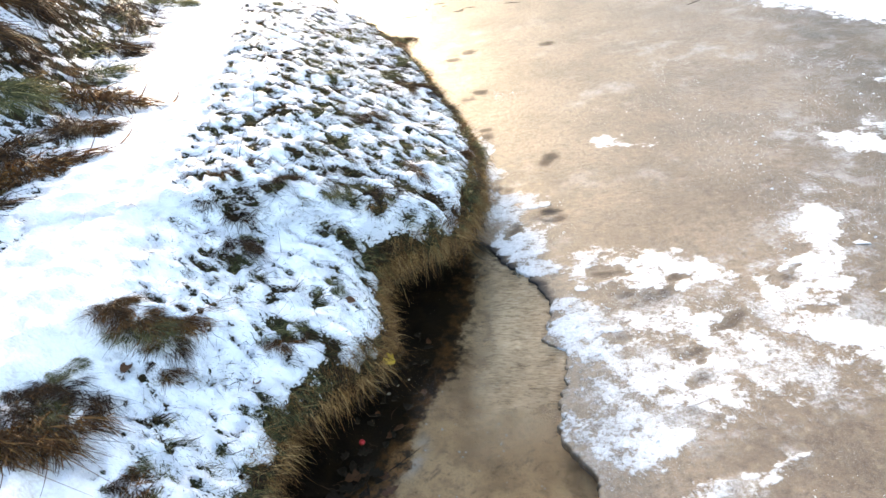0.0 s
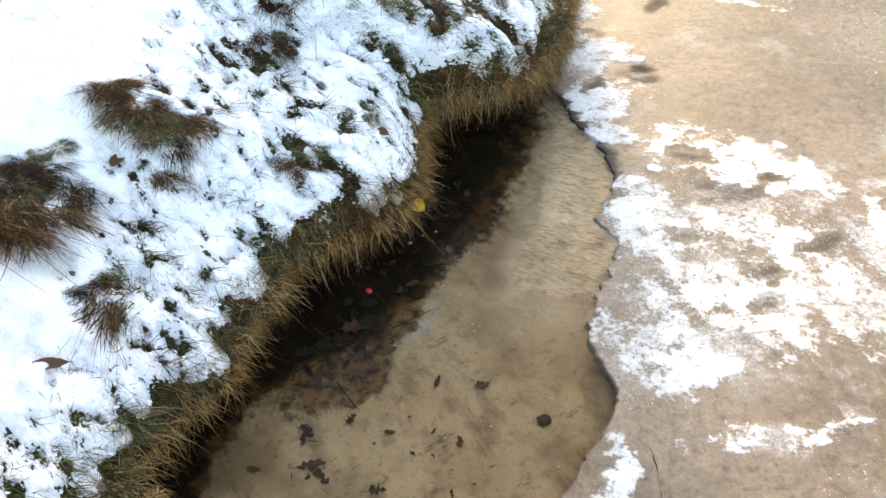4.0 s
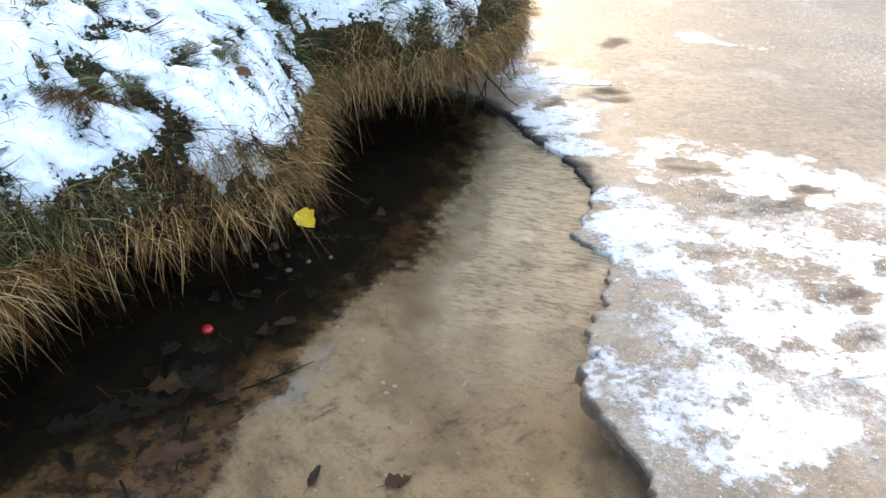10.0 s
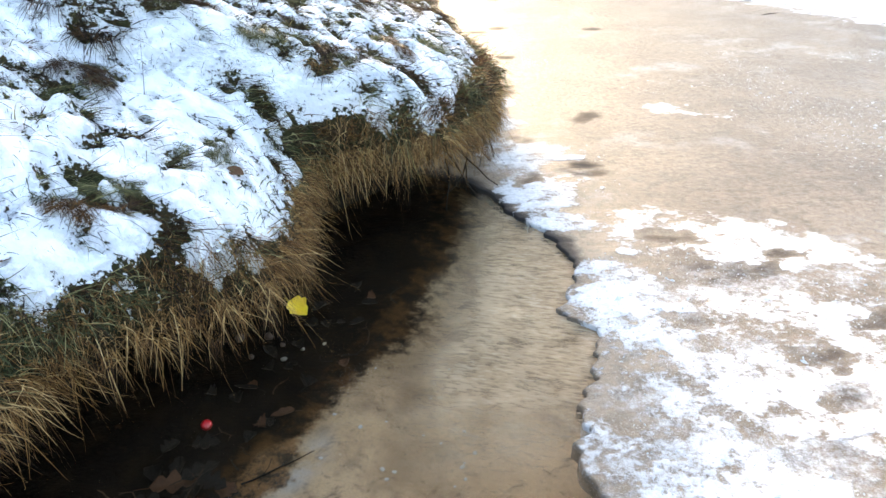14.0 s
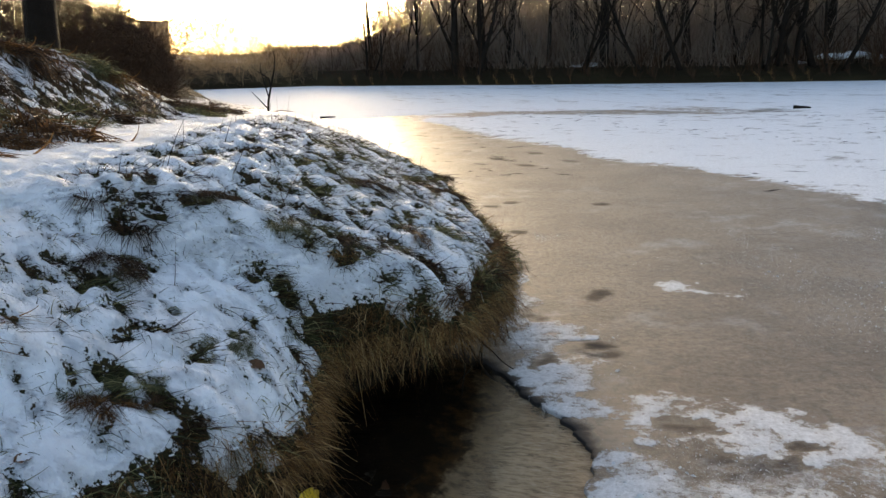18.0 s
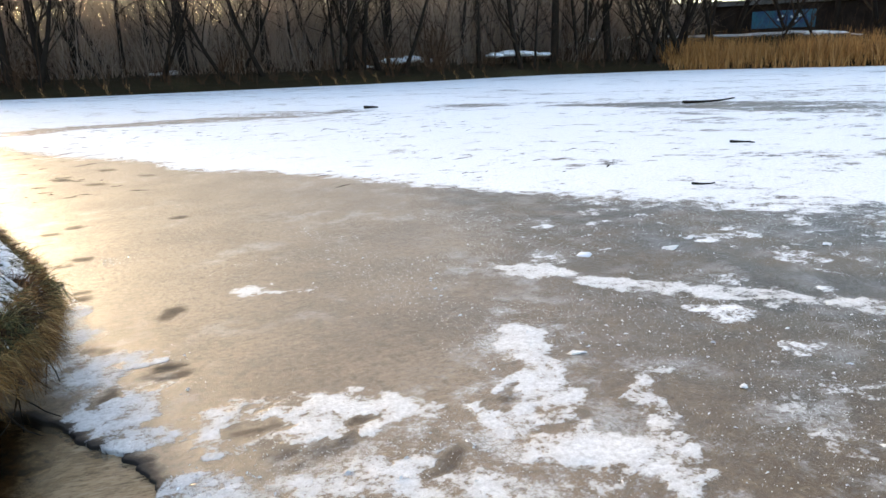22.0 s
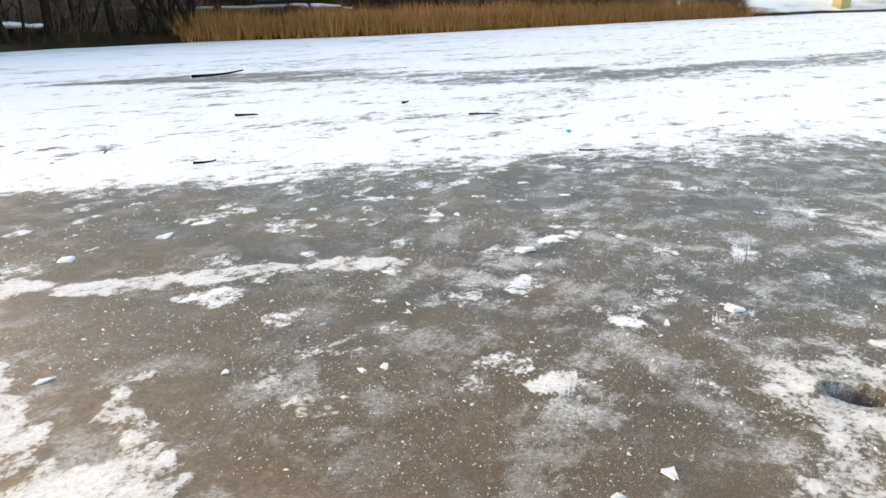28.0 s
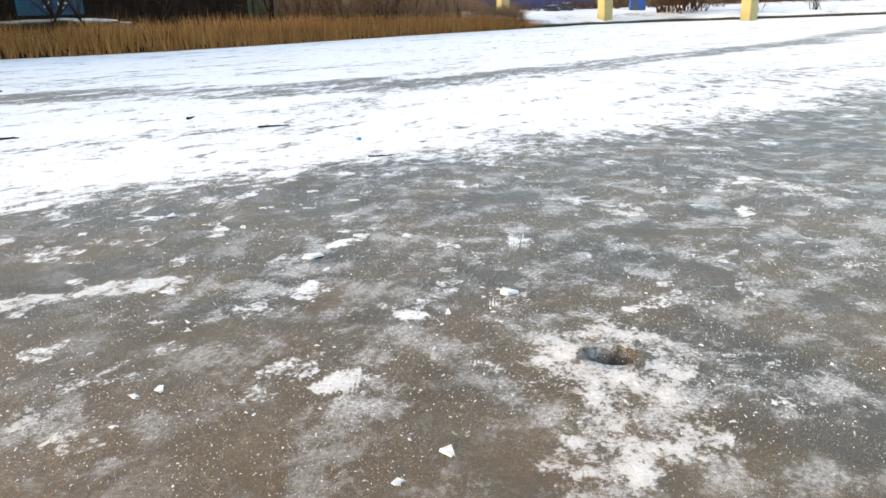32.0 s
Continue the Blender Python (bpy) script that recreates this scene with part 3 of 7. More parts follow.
def path_mask(x, y):
    centre = np.interp(y, [-4, 0, 2, 3, 5, 7, 10, 15], [-1.6, -2.1, -2.15, -2.1, -2.2, -2.5, -3.0, -4.6])
    half = np.interp(y, [0, 3, 6, 10], [0.55, 0.42, 0.42, 0.35])
    return smooth(half + 0.18, half - 0.15, np.abs(x - centre) + 0.2 * (fbm(x, y, 3, 9) - 0.5))


def bank_cover(x, y):
    """How much snow lies: 0.5 is half cover."""
    u = rim_x(y) - x
    p, q = 0.825 * x - 0.565 * y, 0.565 * x + 0.825 * y
    near = smooth(14, 8, y) * smooth(-9, -4, y)
    s = 0.73 + 0.14 * smooth(2.5, 1.4, y) + 0.30 * (fbm(x, y, 2.6, 31, 3) - 0.5)
    s = s + near * (0.50 * (fbm(p * 0.6, q, 9, 8, 2) - 0.5) + 1.45 * (fbm(p * 0.55, q, 25, 2, 2) - 0.5)) - 0.15 * smooth(13, 17, y)
    s = s - 0.07 * smooth(2.4, 3.2, y) * smooth(-2.0, -1.0, x)
    s = s - 0.04 * np.exp(-((x + 0.95) / 0.26) ** 2 - ((y - 1.85) / 0.22) ** 2)
    ridge_x = np.interp(y, [-5, 2, 5, 8, 10.5, 14, 20], [-2.6, -2.75, -2.75, -3.1, -3.5, -5.0, -8])
    s = s - 0.30 * smooth(0.0, 0.5, ridge_x - x)
    s = np.maximum(s, path_mask(x, y) * 1.2)
    bare = 0.008 + 0.06 * smooth(0.55, 0.85, vnoise(x, y, 7, 93)) + 0.05 * np.exp(-((y - 1.66) / 0.13) ** 2) + 0.05 * np.exp(-((y - 0.68) / 0.14) ** 2)
    return s - 0.8 * smooth(bare, bare - 0.03, u)

# ---- ground, ice, water ----
# wide snowy plain far below everything, out to the horizon
gx = np.linspace(-1, 1, 41)
gx = np.sign(gx) * np.abs(gx) ** 2.2 * 2600
X, Y = np.meshgrid(gx, gx)
ground = part("ground", make_mesh("ground", np.stack([X, Y, -0.9 + 0 * X], -1).reshape(-1, 3), grid_faces(41, 41)), M["far_snow"])
tagged(ground, "wide snow-covered plain reaching the horizon", "ground", kind="structure")


def shaped(x, y, spots):
    """Greatest of soft ellipses (x, y, half length, half width, turn in degrees)."""
    best = np.zeros_like(x)
    wx = x + 0.30 * (fbm(x, y, 4, 17) - 0.5) + 0.12 * (fbm(x, y, 13, 37) - 0.5)
    wy = y + 0.30 * (fbm(x, y, 4, 18) - 0.5) + 0.12 * (fbm(x, y, 13, 38) - 0.5)
    for cx, cy, a, b, turn in spots:
        c, s = math.cos(radians(turn)), math.sin(radians(turn))
        p, q = (wx - cx) * c + (wy - cy) * s, -(wx - cx) * s + (wy - cy) * c
        best = np.maximum(best, np.clip(1.42 - np.hypot(p / a, q / b), 0, 0.72))
    return best


# crusts of snow on the ice, near the bank and out on the river
CRUSTS_NEAR = [(1.46, 4.80, 0.20, 0.12, 60), (1.66, 4.64, 0.22, 0.07, -12), (1.22, 2.82, 0.64, 0.28, -25), (0.93, 3.00, 0.20, 0.12, 20), (1.45, 2.74, 0.28, 0.18, -40), (0.92, 2.85, 0.26, 0.20, 0),
               (0.68, 2.38, 0.15, 0.28, 0), (0.53, 1.58, 0.11, 0.12, 0), (0.36, 4.75, 0.15, 0.60, 0), (0.46, 3.85, 0.20, 0.50, 0), (0.66, 3.90, 0.16, 0.10, 12),
               (0.50, 3.30, 0.20, 0.32, 10), (0.55, 2.98, 0.15, 0.14, 0), (0.52, 0.80, 0.13, 0.33, -15), (0.30, 0.45, 0.25, 0.14, 30)]
CRUSTS_MOTTLED = [(1.12, 2.02, 0.80, 0.50, -20), (1.45, 1.70, 0.55, 0.32, 10), (0.78, 1.45, 0.34, 0.34, 0), (1.30, 1.06, 0.45, 0.07, 12)]
CRUSTS_OUT = [(2.50, 3.00, 0.38, 0.16, 62), (2.27, 2.62, 0.30, 0.20, 60), (2.12, 2.40, 0.42, 0.25, 20), (2.14, 1.96, 0.30, 0.20, -25),
              (3.32, 4.08, 0.20, 0.50, 35), (3.70, 3.46, 0.19, 0.50, 38),
              (4.15, 2.88, 0.17, 0.50, 42), (4.55, 2.36, 0.15, 0.42, 42), (3.60, 0.58, 0.14, 0.07, 40), (3.56, 0.66, 0.06, 0.12, 0)]
CRUSTS_HOLE = [(3.95, -0.55, 0.50, 0.48, 0), (3.45, -0.72, 0.40, 0.30, 10), (3.10, -0.45, 0.28, 0.30, 0), (6.65, -0.72, 0.32, 0.20, -20), (7.2, -2.2, 0.5, 0.3, 0),
               (4.72, 0.0, 0.16, 0.10, 20), (5.24, 1.38, 0.10, 0.06, 0), (6.1, 0.1, 0.2, 0.1, 0), (5.2, -0.65, 0.2, 0.08, 0)]
CRUSTS_SOFT = [(2.84, 2.42, 0.17, 0.09, -30), (2.70, 2.28, 0.08, 0.16, -28), (2.54, 2.03, 0.07, 0.24, -30), (2.38, 1.76, 0.09, 0.22, -28), (2.26, 1.60, 0.10, 0.16, -20), (2.20, 1.78, 0.22, 0.15, -30), (3.13, 1.82, 0.12, 0.10, 0), (2.95, 1.48, 0.16, 0.12, 0), (0.30, 4.30, 0.16, 0.60, 0), (0.68, 3.42, 0.16, 0.10, 40)]
HOLE = (3.945, -0.545, 0.118)
CLEAR = [(1.09, 2.56, 0.13, 0.07, -20), (1.26, 2.57, 0.07, 0.05, 10), (0.98, 2.86, 0.09, 0.07, 0), (1.21, 1.76, 0.08, 0.05, 20), (1.12, 1.54, 0.08, 0.05, 0), (0.92, 2.22, 0.07, 0.05, 0), (1.55, 2.22, 0.07, 0.05, 0), (1.31, 1.95, 0.08, 0.05, 0), (0.50, 3.45, 0.07, 0.05, 0), (0.44, 4.2, 0.08, 0.05, 0), (1.42, 2.70, 0.06, 0.03, 0), (0.77, 3.72, 0.08, 0.07, 0), (0.79, 3.62, 0.09, 0.05, 0), (2.08, 2.52, 0.09, 0.06, 20)]


def ice_cover(x, y):
    field_y = np.interp(x, [-30, -1.8, 1.6, 3.3, 3.9, 5.9, 7.5, 9.0, 10.5, 14, 19.5, 30, 60], [24, 18.5, 12.4, 9.2, 8.0, 5.2, 3.5, 1.2, -0.2, -4.2, -8, -19, -54])
    wander = 2.2 * (fbm(x, y, 0.35, 41, 4) - 0.5)
    wide = smooth(4, 8, x)
    field = smooth(-1.2 - 3.2 * wide, 1.0 + 0.8 * wide, (y - field_y) * 0.72 + wander)
    across, along_ = x * 0.55 + y * 0.83, x * 0.83 - y * 0.55
    streak = fbm(along_ * 0.22, across * 1.0, 1.0, 53, 5)
    field = field * (1.0 - 0.17 * smooth(0.50, 0.70, streak) * smooth(8, 14, x + y * 0.4))
    dash = fbm(along_ * 1.3, across * 4.0, 1.0, 57, 4)
    field = field * (1.0 - 0.24 * smooth(0.58, 0.76, dash) * smooth(6, 12, x + y * 0.5))
    lane_d = np.full_like(x, 99.0)
    lane = [(-6, 18.5), (1, 21.0), (9, 20.4), (13.2, 18.3), (16.2, 13.5), (17.3, 8.5), (19, 4), (23.3, 0), (29, -4), (36, -9.5), (60, -22)]
    for (ax, ay), (bx, by) in zip(lane, lane[1:]):
        t = np.clip(((x - ax) * (bx - ax) + (y - ay) * (by - ay)) / ((bx - ax) ** 2 + (by - ay) ** 2), 0, 1)
        lane_d = np.minimum(lane_d, np.hypot(x - ax - t * (bx - ax), y - ay - t * (by - ay)))
    width = 0.6 + 1.2 * smooth(13, 17, x) - 0.5 * smooth(19, 24, x)
    field = field * (1 - 0.36 * smooth(width * 1.7, width * 0.2, lane_d + 2.6 * (fbm(x, y, 0.5, 61, 5) - 0.5)) * (0.55 + 0.6 * smooth(0.35, 0.6, fbm(along_ * 0.3, across * 1.6, 1.0, 63, 4))))
    s = np.maximum(0.84 * shaped(x, y, CRUSTS_NEAR), 0.86 * shaped(x, y, CRUSTS_OUT))
    s = np.maximum(s, 0.54 * shaped(x, y, CRUSTS_MOTTLED) / 0.72)
    s = np.maximum(s, 0.53 * shaped(x, y, CRUSTS_SOFT) / 0.72)
    s = np.maximum(s, 0.51 * shaped(x, y, CRUSTS_HOLE) / 0.72)
    s = np.maximum(s, 0.52 * smooth(0.60, 0.75, fbm(x, y, 2.4, 71)) * smooth(2.4, 4.5, x) * smooth(9, 6, y))
    s = np.maximum(s, 0.50 * smooth(0.58, 0.74, fbm(x + 31.7, y + 17.3, 4.5, 73, 2)) * smooth(2.4, 3.6, x) * smooth(8, 5, y))
    s = np.maximum(s, 0.74 * field)
    s = s * (1 - 1.25 * shaped(x, y, CLEAR)) - 0.25 * shaped(x, y, CLEAR)
    d = np.hypot((x - HOLE[0]) / 0.7, y - HOLE[1])
    return s * smooth(HOLE[2] * 0.8, HOLE[2] * 1.5, d)


ys = steps((-80, -40, 4), (-40, -10, 0.8), (-10, -3, 0.25), (-3, -1.2, 0.06), (-1.2, 0, 0.036), (0, 3.9, 0.018), (3.9, 9, 0.06), (9, 22, 0.2), (22, 50, 1.0), (50, 80, 10))
ws = np.r_[0, 0.003, 0.007, 0.014, 0.028, steps((0.05, 6, 0.04), (6, 12, 0.09), (12, 30, 0.35), (30, 60, 1.0), (60, 130, 2.5), (130, 180, 10))]
W, Y = np.meshgrid(ws, ys)
X = edge_x(Y) + W
snow_on_ice = ice_cover(X, Y)
hole_d = np.hypot((X - HOLE[0]) / 0.7, Y - HOLE[1])
Z = 0.005 * smooth(0.40, 0.75, snow_on_ice + 0.5 * (fbm(X, Y, 9, 2) - 0.5)) + 0.006 * (fbm(X, Y, 4, 6) - 0.5)
Z = Z - 0.11 * smooth(HOLE[2] * 1.0, HOLE[2] * 0.70, hole_d + 0.03 * (fbm(X, Y, 14, 3) - 0.5)) + 0.012 * np.exp(-((hole_d - HOLE[2] * 1.25) / 0.04) ** 2)
rough_edge = (Y > 0.02) & (Y < 3.8)
Z = Z - 0.004 * np.exp(-W / 0.05) * rough_edge
Z[:, 0] = -0.06
Z[:, 1] = np.minimum(Z[:, 1], -0.004 - 0.010 * fbm(ys, 0 * ys, 20, 8))
deep = smooth(4.2, 6.6, X - 0.25 * Y + 1.5 * (fbm(X, Y, 0.6, 81) - 0.5))
dim = smooth(2.0, 3.4, X - 0.22 * np.maximum(Y, 0) + 0.6 * (fbm(X, Y, 0.9, 82) - 0.5))
frost = np.clip(smooth(2.2, 4.5, X) * 0.75 + 0.35 * smooth(0.45, 0.7, fbm(X, Y, 1.2, 12)) + 0.8 * shaped(X, Y, CRUSTS_MOTTLED) + 0.9 * shaped(X, Y, CRUSTS_HOLE) + 0.8 * shaped(X, Y, [(cx, cy, a * 1.5 + 0.06, b * 1.5 + 0.06, t) for cx, cy, a, b, t in CRUSTS_OUT + CRUSTS_SOFT]), 0, 1) * (1 - 0.65 * smooth(1.4, 2.4, Y) * smooth(2.6, 3.4, X))
chips_a = np.clip(0.25 + smooth(1.8, 3.0, X) * (1 - 0.4 * smooth(1.4, 2.4, Y)) + shaped(X, Y, CRUSTS_MOTTLED), 0, 1)
PRINTS = [(0.766, 3.735, 0.10, 0.05, 10), (0.79, 3.61, 0.10, 0.05, 10), (0.92, 4.64, 0.10, 0.05, 0), (0.86, 4.54, 0.08, 0.04, 0), (0.43, 5.40, 0.09, 0.05, 20), (0.42, 5.24, 0.09, 0.05, 0),
          (0.46, 6.40, 0.11, 0.06, 0), (0.33, 6.25, 0.10, 0.05, 0), (0.46, 7.80, 0.11, 0.06, 0), (0.25, 7.6, 0.11, 0.06, 0), (1.42, 7.66, 0.14, 0.06, 0), (1.20, 9.9, 0.12, 0.07, 0), (0.8, 10.6, 0.14, 0.07, 0),
          (1.5, 11.0, 0.14, 0.07, 0), (0.4, 11.4, 0.14, 0.07, 0), (1.05, 12.0, 0.16, 0.08, 0)]
trod = np.zeros_like(X)
for px, py, a, b, t in PRINTS:
    c, s_ = math.cos(radians(t)), math.sin(radians(t))
    wx, wy = X - px + 0.07 * (fbm(X, Y, 12, 47, 3) - 0.5), Y - py + 0.07 * (fbm(X, Y, 12, 48, 3) - 0.5)
    trod = np.maximum(trod, smooth(1.25, 0.6, np.hypot((wx * c + wy * s_) / (a * 0.85), (-wx * s_ + wy * c) / (b * 1.2))))
wet = np.clip(0.95 * smooth(HOLE[2] * 1.05, HOLE[2] * 0.85, hole_d) + 0.72 * trod * (0.55 + 0.7 * fbm(X, Y, 14, 58, 3)) + (0.55 * np.exp(-W / 0.006) + 0.9 * smooth(2.3, 2.9, Y) * smooth(0.075, 0.02, W + 0.06 * (fbm(X, Y, 14, 39, 3) - 0.5))) * rough_edge + 0.80 * shaped(X, Y, CLEAR) * smooth(0.30, 0.6, fbm(X, Y, 16, 5)), 0, 1)
thin = smooth(0.05, 0.35, np.maximum.reduce([shaped(X, Y, CRUSTS_NEAR), shaped(X, Y, CRUSTS_OUT), 0.6 * shaped(X, Y, CRUSTS_SOFT), 0.6 * shaped(X, Y, CRUSTS_MOTTLED), 0.6 * shaped(X, Y, CRUSTS_HOLE)])) * 0.5
stain = 0.8 * np.exp(-((X - 2.8) / 0.8) ** 2 - ((Y - 1.5) / 1.0) ** 2) + np.exp(-((X - 3.4) / 0.9) ** 2 - ((Y - 0.5) / 0.8) ** 2)
ice = part("ice", make_mesh("ice", np.stack([X, Y, Z], -1).reshape(-1, 3), grid_faces(*X.shape),
                            {"snow": snow_on_ice, "deep": deep, "dim": dim, "frost": frost, "chips": chips_a, "wet": wet, "stain": np.clip(stain, 0, 1), "thin": thin}), M["ice"])
tagged(ice, "frozen river, silty brown to slate ice with crusts of snow", "river ice", kind="structure")

# shallow open water under the bank, and its sandy bed
ys = steps((-0.2, 4.0, 0.03))
xs = steps((-1.6, 0.8, 0.03))
X, Y = np.meshgrid(xs, ys)
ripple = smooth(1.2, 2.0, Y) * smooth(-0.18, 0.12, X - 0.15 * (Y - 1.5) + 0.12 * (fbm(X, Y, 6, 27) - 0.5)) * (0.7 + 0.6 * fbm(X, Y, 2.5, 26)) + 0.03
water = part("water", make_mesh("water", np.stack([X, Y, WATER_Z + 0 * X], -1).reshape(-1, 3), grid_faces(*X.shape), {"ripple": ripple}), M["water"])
water.visible_shadow = False
tagged(water, "clear shallow open water between bank and ice edge", "water", kind="structure")
ys = steps((-0.6, 4.6, 0.03))
xs = steps((-1.9, 1.2, 0.03))
X, Y = np.meshgrid(xs, ys)
from_bank = X - np.interp(Y, RIM_Y, RIM_X)
Z = -0.085 - 0.05 * smooth(0, 0.9, from_bank) + 0.03 * (fbm(X, Y, 3, 14) - 0.5) + 0.05 * smooth(0.1, -0.3, from_bank)
mud_shade_x = np.interp(Y, [0.34, 0.8, 1.02, 1.15, 1.3, 1.45, 1.7, 2.07, 2.22, 2.58, 2.8, 3.1, 3.5], [-1.12, -1.02, -0.95, -0.88, -0.72, -0.53, -0.36, -0.24, -0.17, -0.07, -0.03, 0.04, 0.02])
# widens the painted undercut shade into a gradient over the sand
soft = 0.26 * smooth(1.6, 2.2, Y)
shaded_mud = smooth(0.04 + soft, -0.16 - 0.3 * soft, X - mud_shade_x + 0.16 * (fbm(X, Y, 5, 15) - 0.5))
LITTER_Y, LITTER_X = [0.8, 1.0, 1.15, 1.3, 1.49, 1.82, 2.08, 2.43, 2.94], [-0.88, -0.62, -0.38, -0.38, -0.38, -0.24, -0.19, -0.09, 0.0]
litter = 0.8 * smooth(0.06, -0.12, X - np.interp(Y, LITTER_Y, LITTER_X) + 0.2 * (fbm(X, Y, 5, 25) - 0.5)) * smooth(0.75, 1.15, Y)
bed = part("river_bed", make_mesh("river_bed", np.stack([X, Y, Z], -1).reshape(-1, 3), grid_faces(*X.shape), {"shaded_mud": shaded_mud, "litter": litter, "pale": np.exp(-((X + 0.355 - 0.35 * (Y - 1.57)) / 0.045) ** 2 - ((Y - 1.58) / 0.11) ** 2)}), M["bed"])
tagged(bed, "pale sandy river bed with dark silt and painted shade along the bank", "river bed", kind="structure")

# the near bank with its undercut face
ys = steps((-60, -10, 4), (-10, -5, 0.3), (-5, -2, 0.08), (-2, 0.1, 0.05), (0.1, 4.6, 0.016), (4.6, 9, 0.04), (9, 20, 0.2), (20, 60, 1.5))
us = np.r_[steps((0, 2.2, 0.016), (2.2, 5, 0.06), (5, 14, 0.4), (14, 70, 5))]
U, Y = np.meshgrid(us, ys)
X = rim_x(Y) - U
Z = bank_z(X, Y)
snow = bank_cover(X, Y)
lumps = smooth(0.40, 0.66, snow)
Z = Z + 0.030 * lumps * smooth(0.02, 0.1, U) * (1 - 0.6 * path_mask(X, Y)) + 0.022 * (fbm(X, Y, 26, 19, 2) - 0.5) * (1 - 0.7 * path_mask(X, Y)) + 0.05 * smooth(9, 5, Y) * (1 - 0.7 * path_mask(X, Y)) * (fbm(0.5 * (0.825 * X - 0.565 * Y), 0.565 * X + 0.825 * Y, 14, 49, 2) - 0.5) * smooth(0.0, 0.08, U)
zr = Z[:, :1]
wobble = 0.06 * (fbm(ys, 0 * ys, 6, 77)[:, None] - 0.5)
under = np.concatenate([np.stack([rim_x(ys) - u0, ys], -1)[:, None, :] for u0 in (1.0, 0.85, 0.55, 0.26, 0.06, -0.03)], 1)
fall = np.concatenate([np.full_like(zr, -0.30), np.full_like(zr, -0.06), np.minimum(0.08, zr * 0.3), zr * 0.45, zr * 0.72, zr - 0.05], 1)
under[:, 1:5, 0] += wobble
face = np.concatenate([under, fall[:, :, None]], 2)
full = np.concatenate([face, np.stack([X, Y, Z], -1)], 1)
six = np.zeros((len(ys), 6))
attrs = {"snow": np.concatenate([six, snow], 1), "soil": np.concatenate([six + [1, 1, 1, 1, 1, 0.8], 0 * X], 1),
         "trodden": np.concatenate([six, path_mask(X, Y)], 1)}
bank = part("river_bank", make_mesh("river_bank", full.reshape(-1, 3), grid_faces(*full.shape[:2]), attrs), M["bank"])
tagged(bank, "grassy undercut river bank under patchy trodden snow", "river bank", kind="structure")

# far shore, a ring of land round the river
SHORE = np.array([(-60, 40), (-16.8, 43.5), (-10, 47), (-8.8, 46.3), (2, 43), (12.4, 41), (22, 40.5), (30.5, 40.5), (39, 37.3), (46, 28.2), (58.2, 22.7), (77, 15.5), (93, 7), (108, 0), (112, -8), (112, -22), (120, -60), (140, -150)], float)


def shore_ground(d):
    return np.interp(d, [-3, 0, 0.6, 3, 12, 40, 160, 500], [-0.6, -0.1, 0.35, 0.8, 1.5, 2.2, 4.0, 6.0])


seg = np.r_[0, np.cumsum(np.hypot(*np.diff(SHORE, axis=0).T))]
ss = np.arange(0, seg[-1], 1.0)
SX, SY = np.interp(ss, seg, SHORE[:, 0]), np.interp(ss, seg, SHORE[:, 1])
SX, SY = SX + 1.0 * (fbm(ss, 0 * ss, 0.25, 3) - 0.5), SY + 1.0 * (fbm(ss, 0 * ss, 0.25, 9) - 0.5)
away = np.stack([SX - 15, SY + 5], -1)
away /= np.linalg.norm(away, axis=1, keepdims=True)
ds = np.r_[-3, 0, 0.3, 0.6, 1.2, 2, 3, 4.5, 6, 8, 10, 13, 16, 20, 26, 34, 45, 70, 120, 250, 500]
D, S = np.meshgrid(ds, ss)
X, Y = SX[:, None] + away[:, :1] * D, SY[:, None] + away[:, 1:] * D
Z = shore_ground(D) + np.where(D > 1, 0.5, 0.15) * (fbm(X, Y, 0.35, 5) - 0.5)
right = smooth(86, 104, X)
cover = np.clip(0.14 + 0.55 * (fbm(X, Y, 0.30, 6) - 0.5) + 0.30 * smooth(10, 16, D) + 0.55 * right, 0, 1.3) * smooth(-0.1, 1.0, D)
zero = np.zeros_like(X)
far_bank = part("far_shore", make_mesh("far_shore", np.stack([X, Y, Z], -1).reshape(-1, 3), grid_faces(*X.shape), {"snow": cover, "soil": 0.6 * smooth(14, 7, D) * smooth(60, 40, X) * smooth(0.70, 0.58, fbm(X, Y, 0.3, 8)), "trodden": zero}), M["bank"])
tagged(far_bank, "far river shore of brown litter and patchy snow", "river shore", kind="structure")


def shore_spot(s, d):
    """A place d metres behind the far shore at s metres along it."""
    k = int(np.clip(s, 0, len(ss) - 1))
    p = np.array([SX[k], SY[k]]) + away[k] * d
    return p[0], p[1], float(shore_ground(d)) - 0.1


def shore_at(x):
    """How far along the shore lies x."""
    return float(np.interp(x, SHORE[:, 0], seg))


# ---- trees ----
def branch(start, way, length, r0, r1, n, bend, r):
    pts, p, w = [np.array(start)], np.array(start, float), np.array(way, float)
    for _ in range(n):
        w = w + r.normal(0, bend, 3)
        w[2] += 0.06
        w /= np.linalg.norm(w)
        p = p + w * length / n
        pts.append(p)
    return np.array(pts), np.linspace(r0, r1, n + 1)


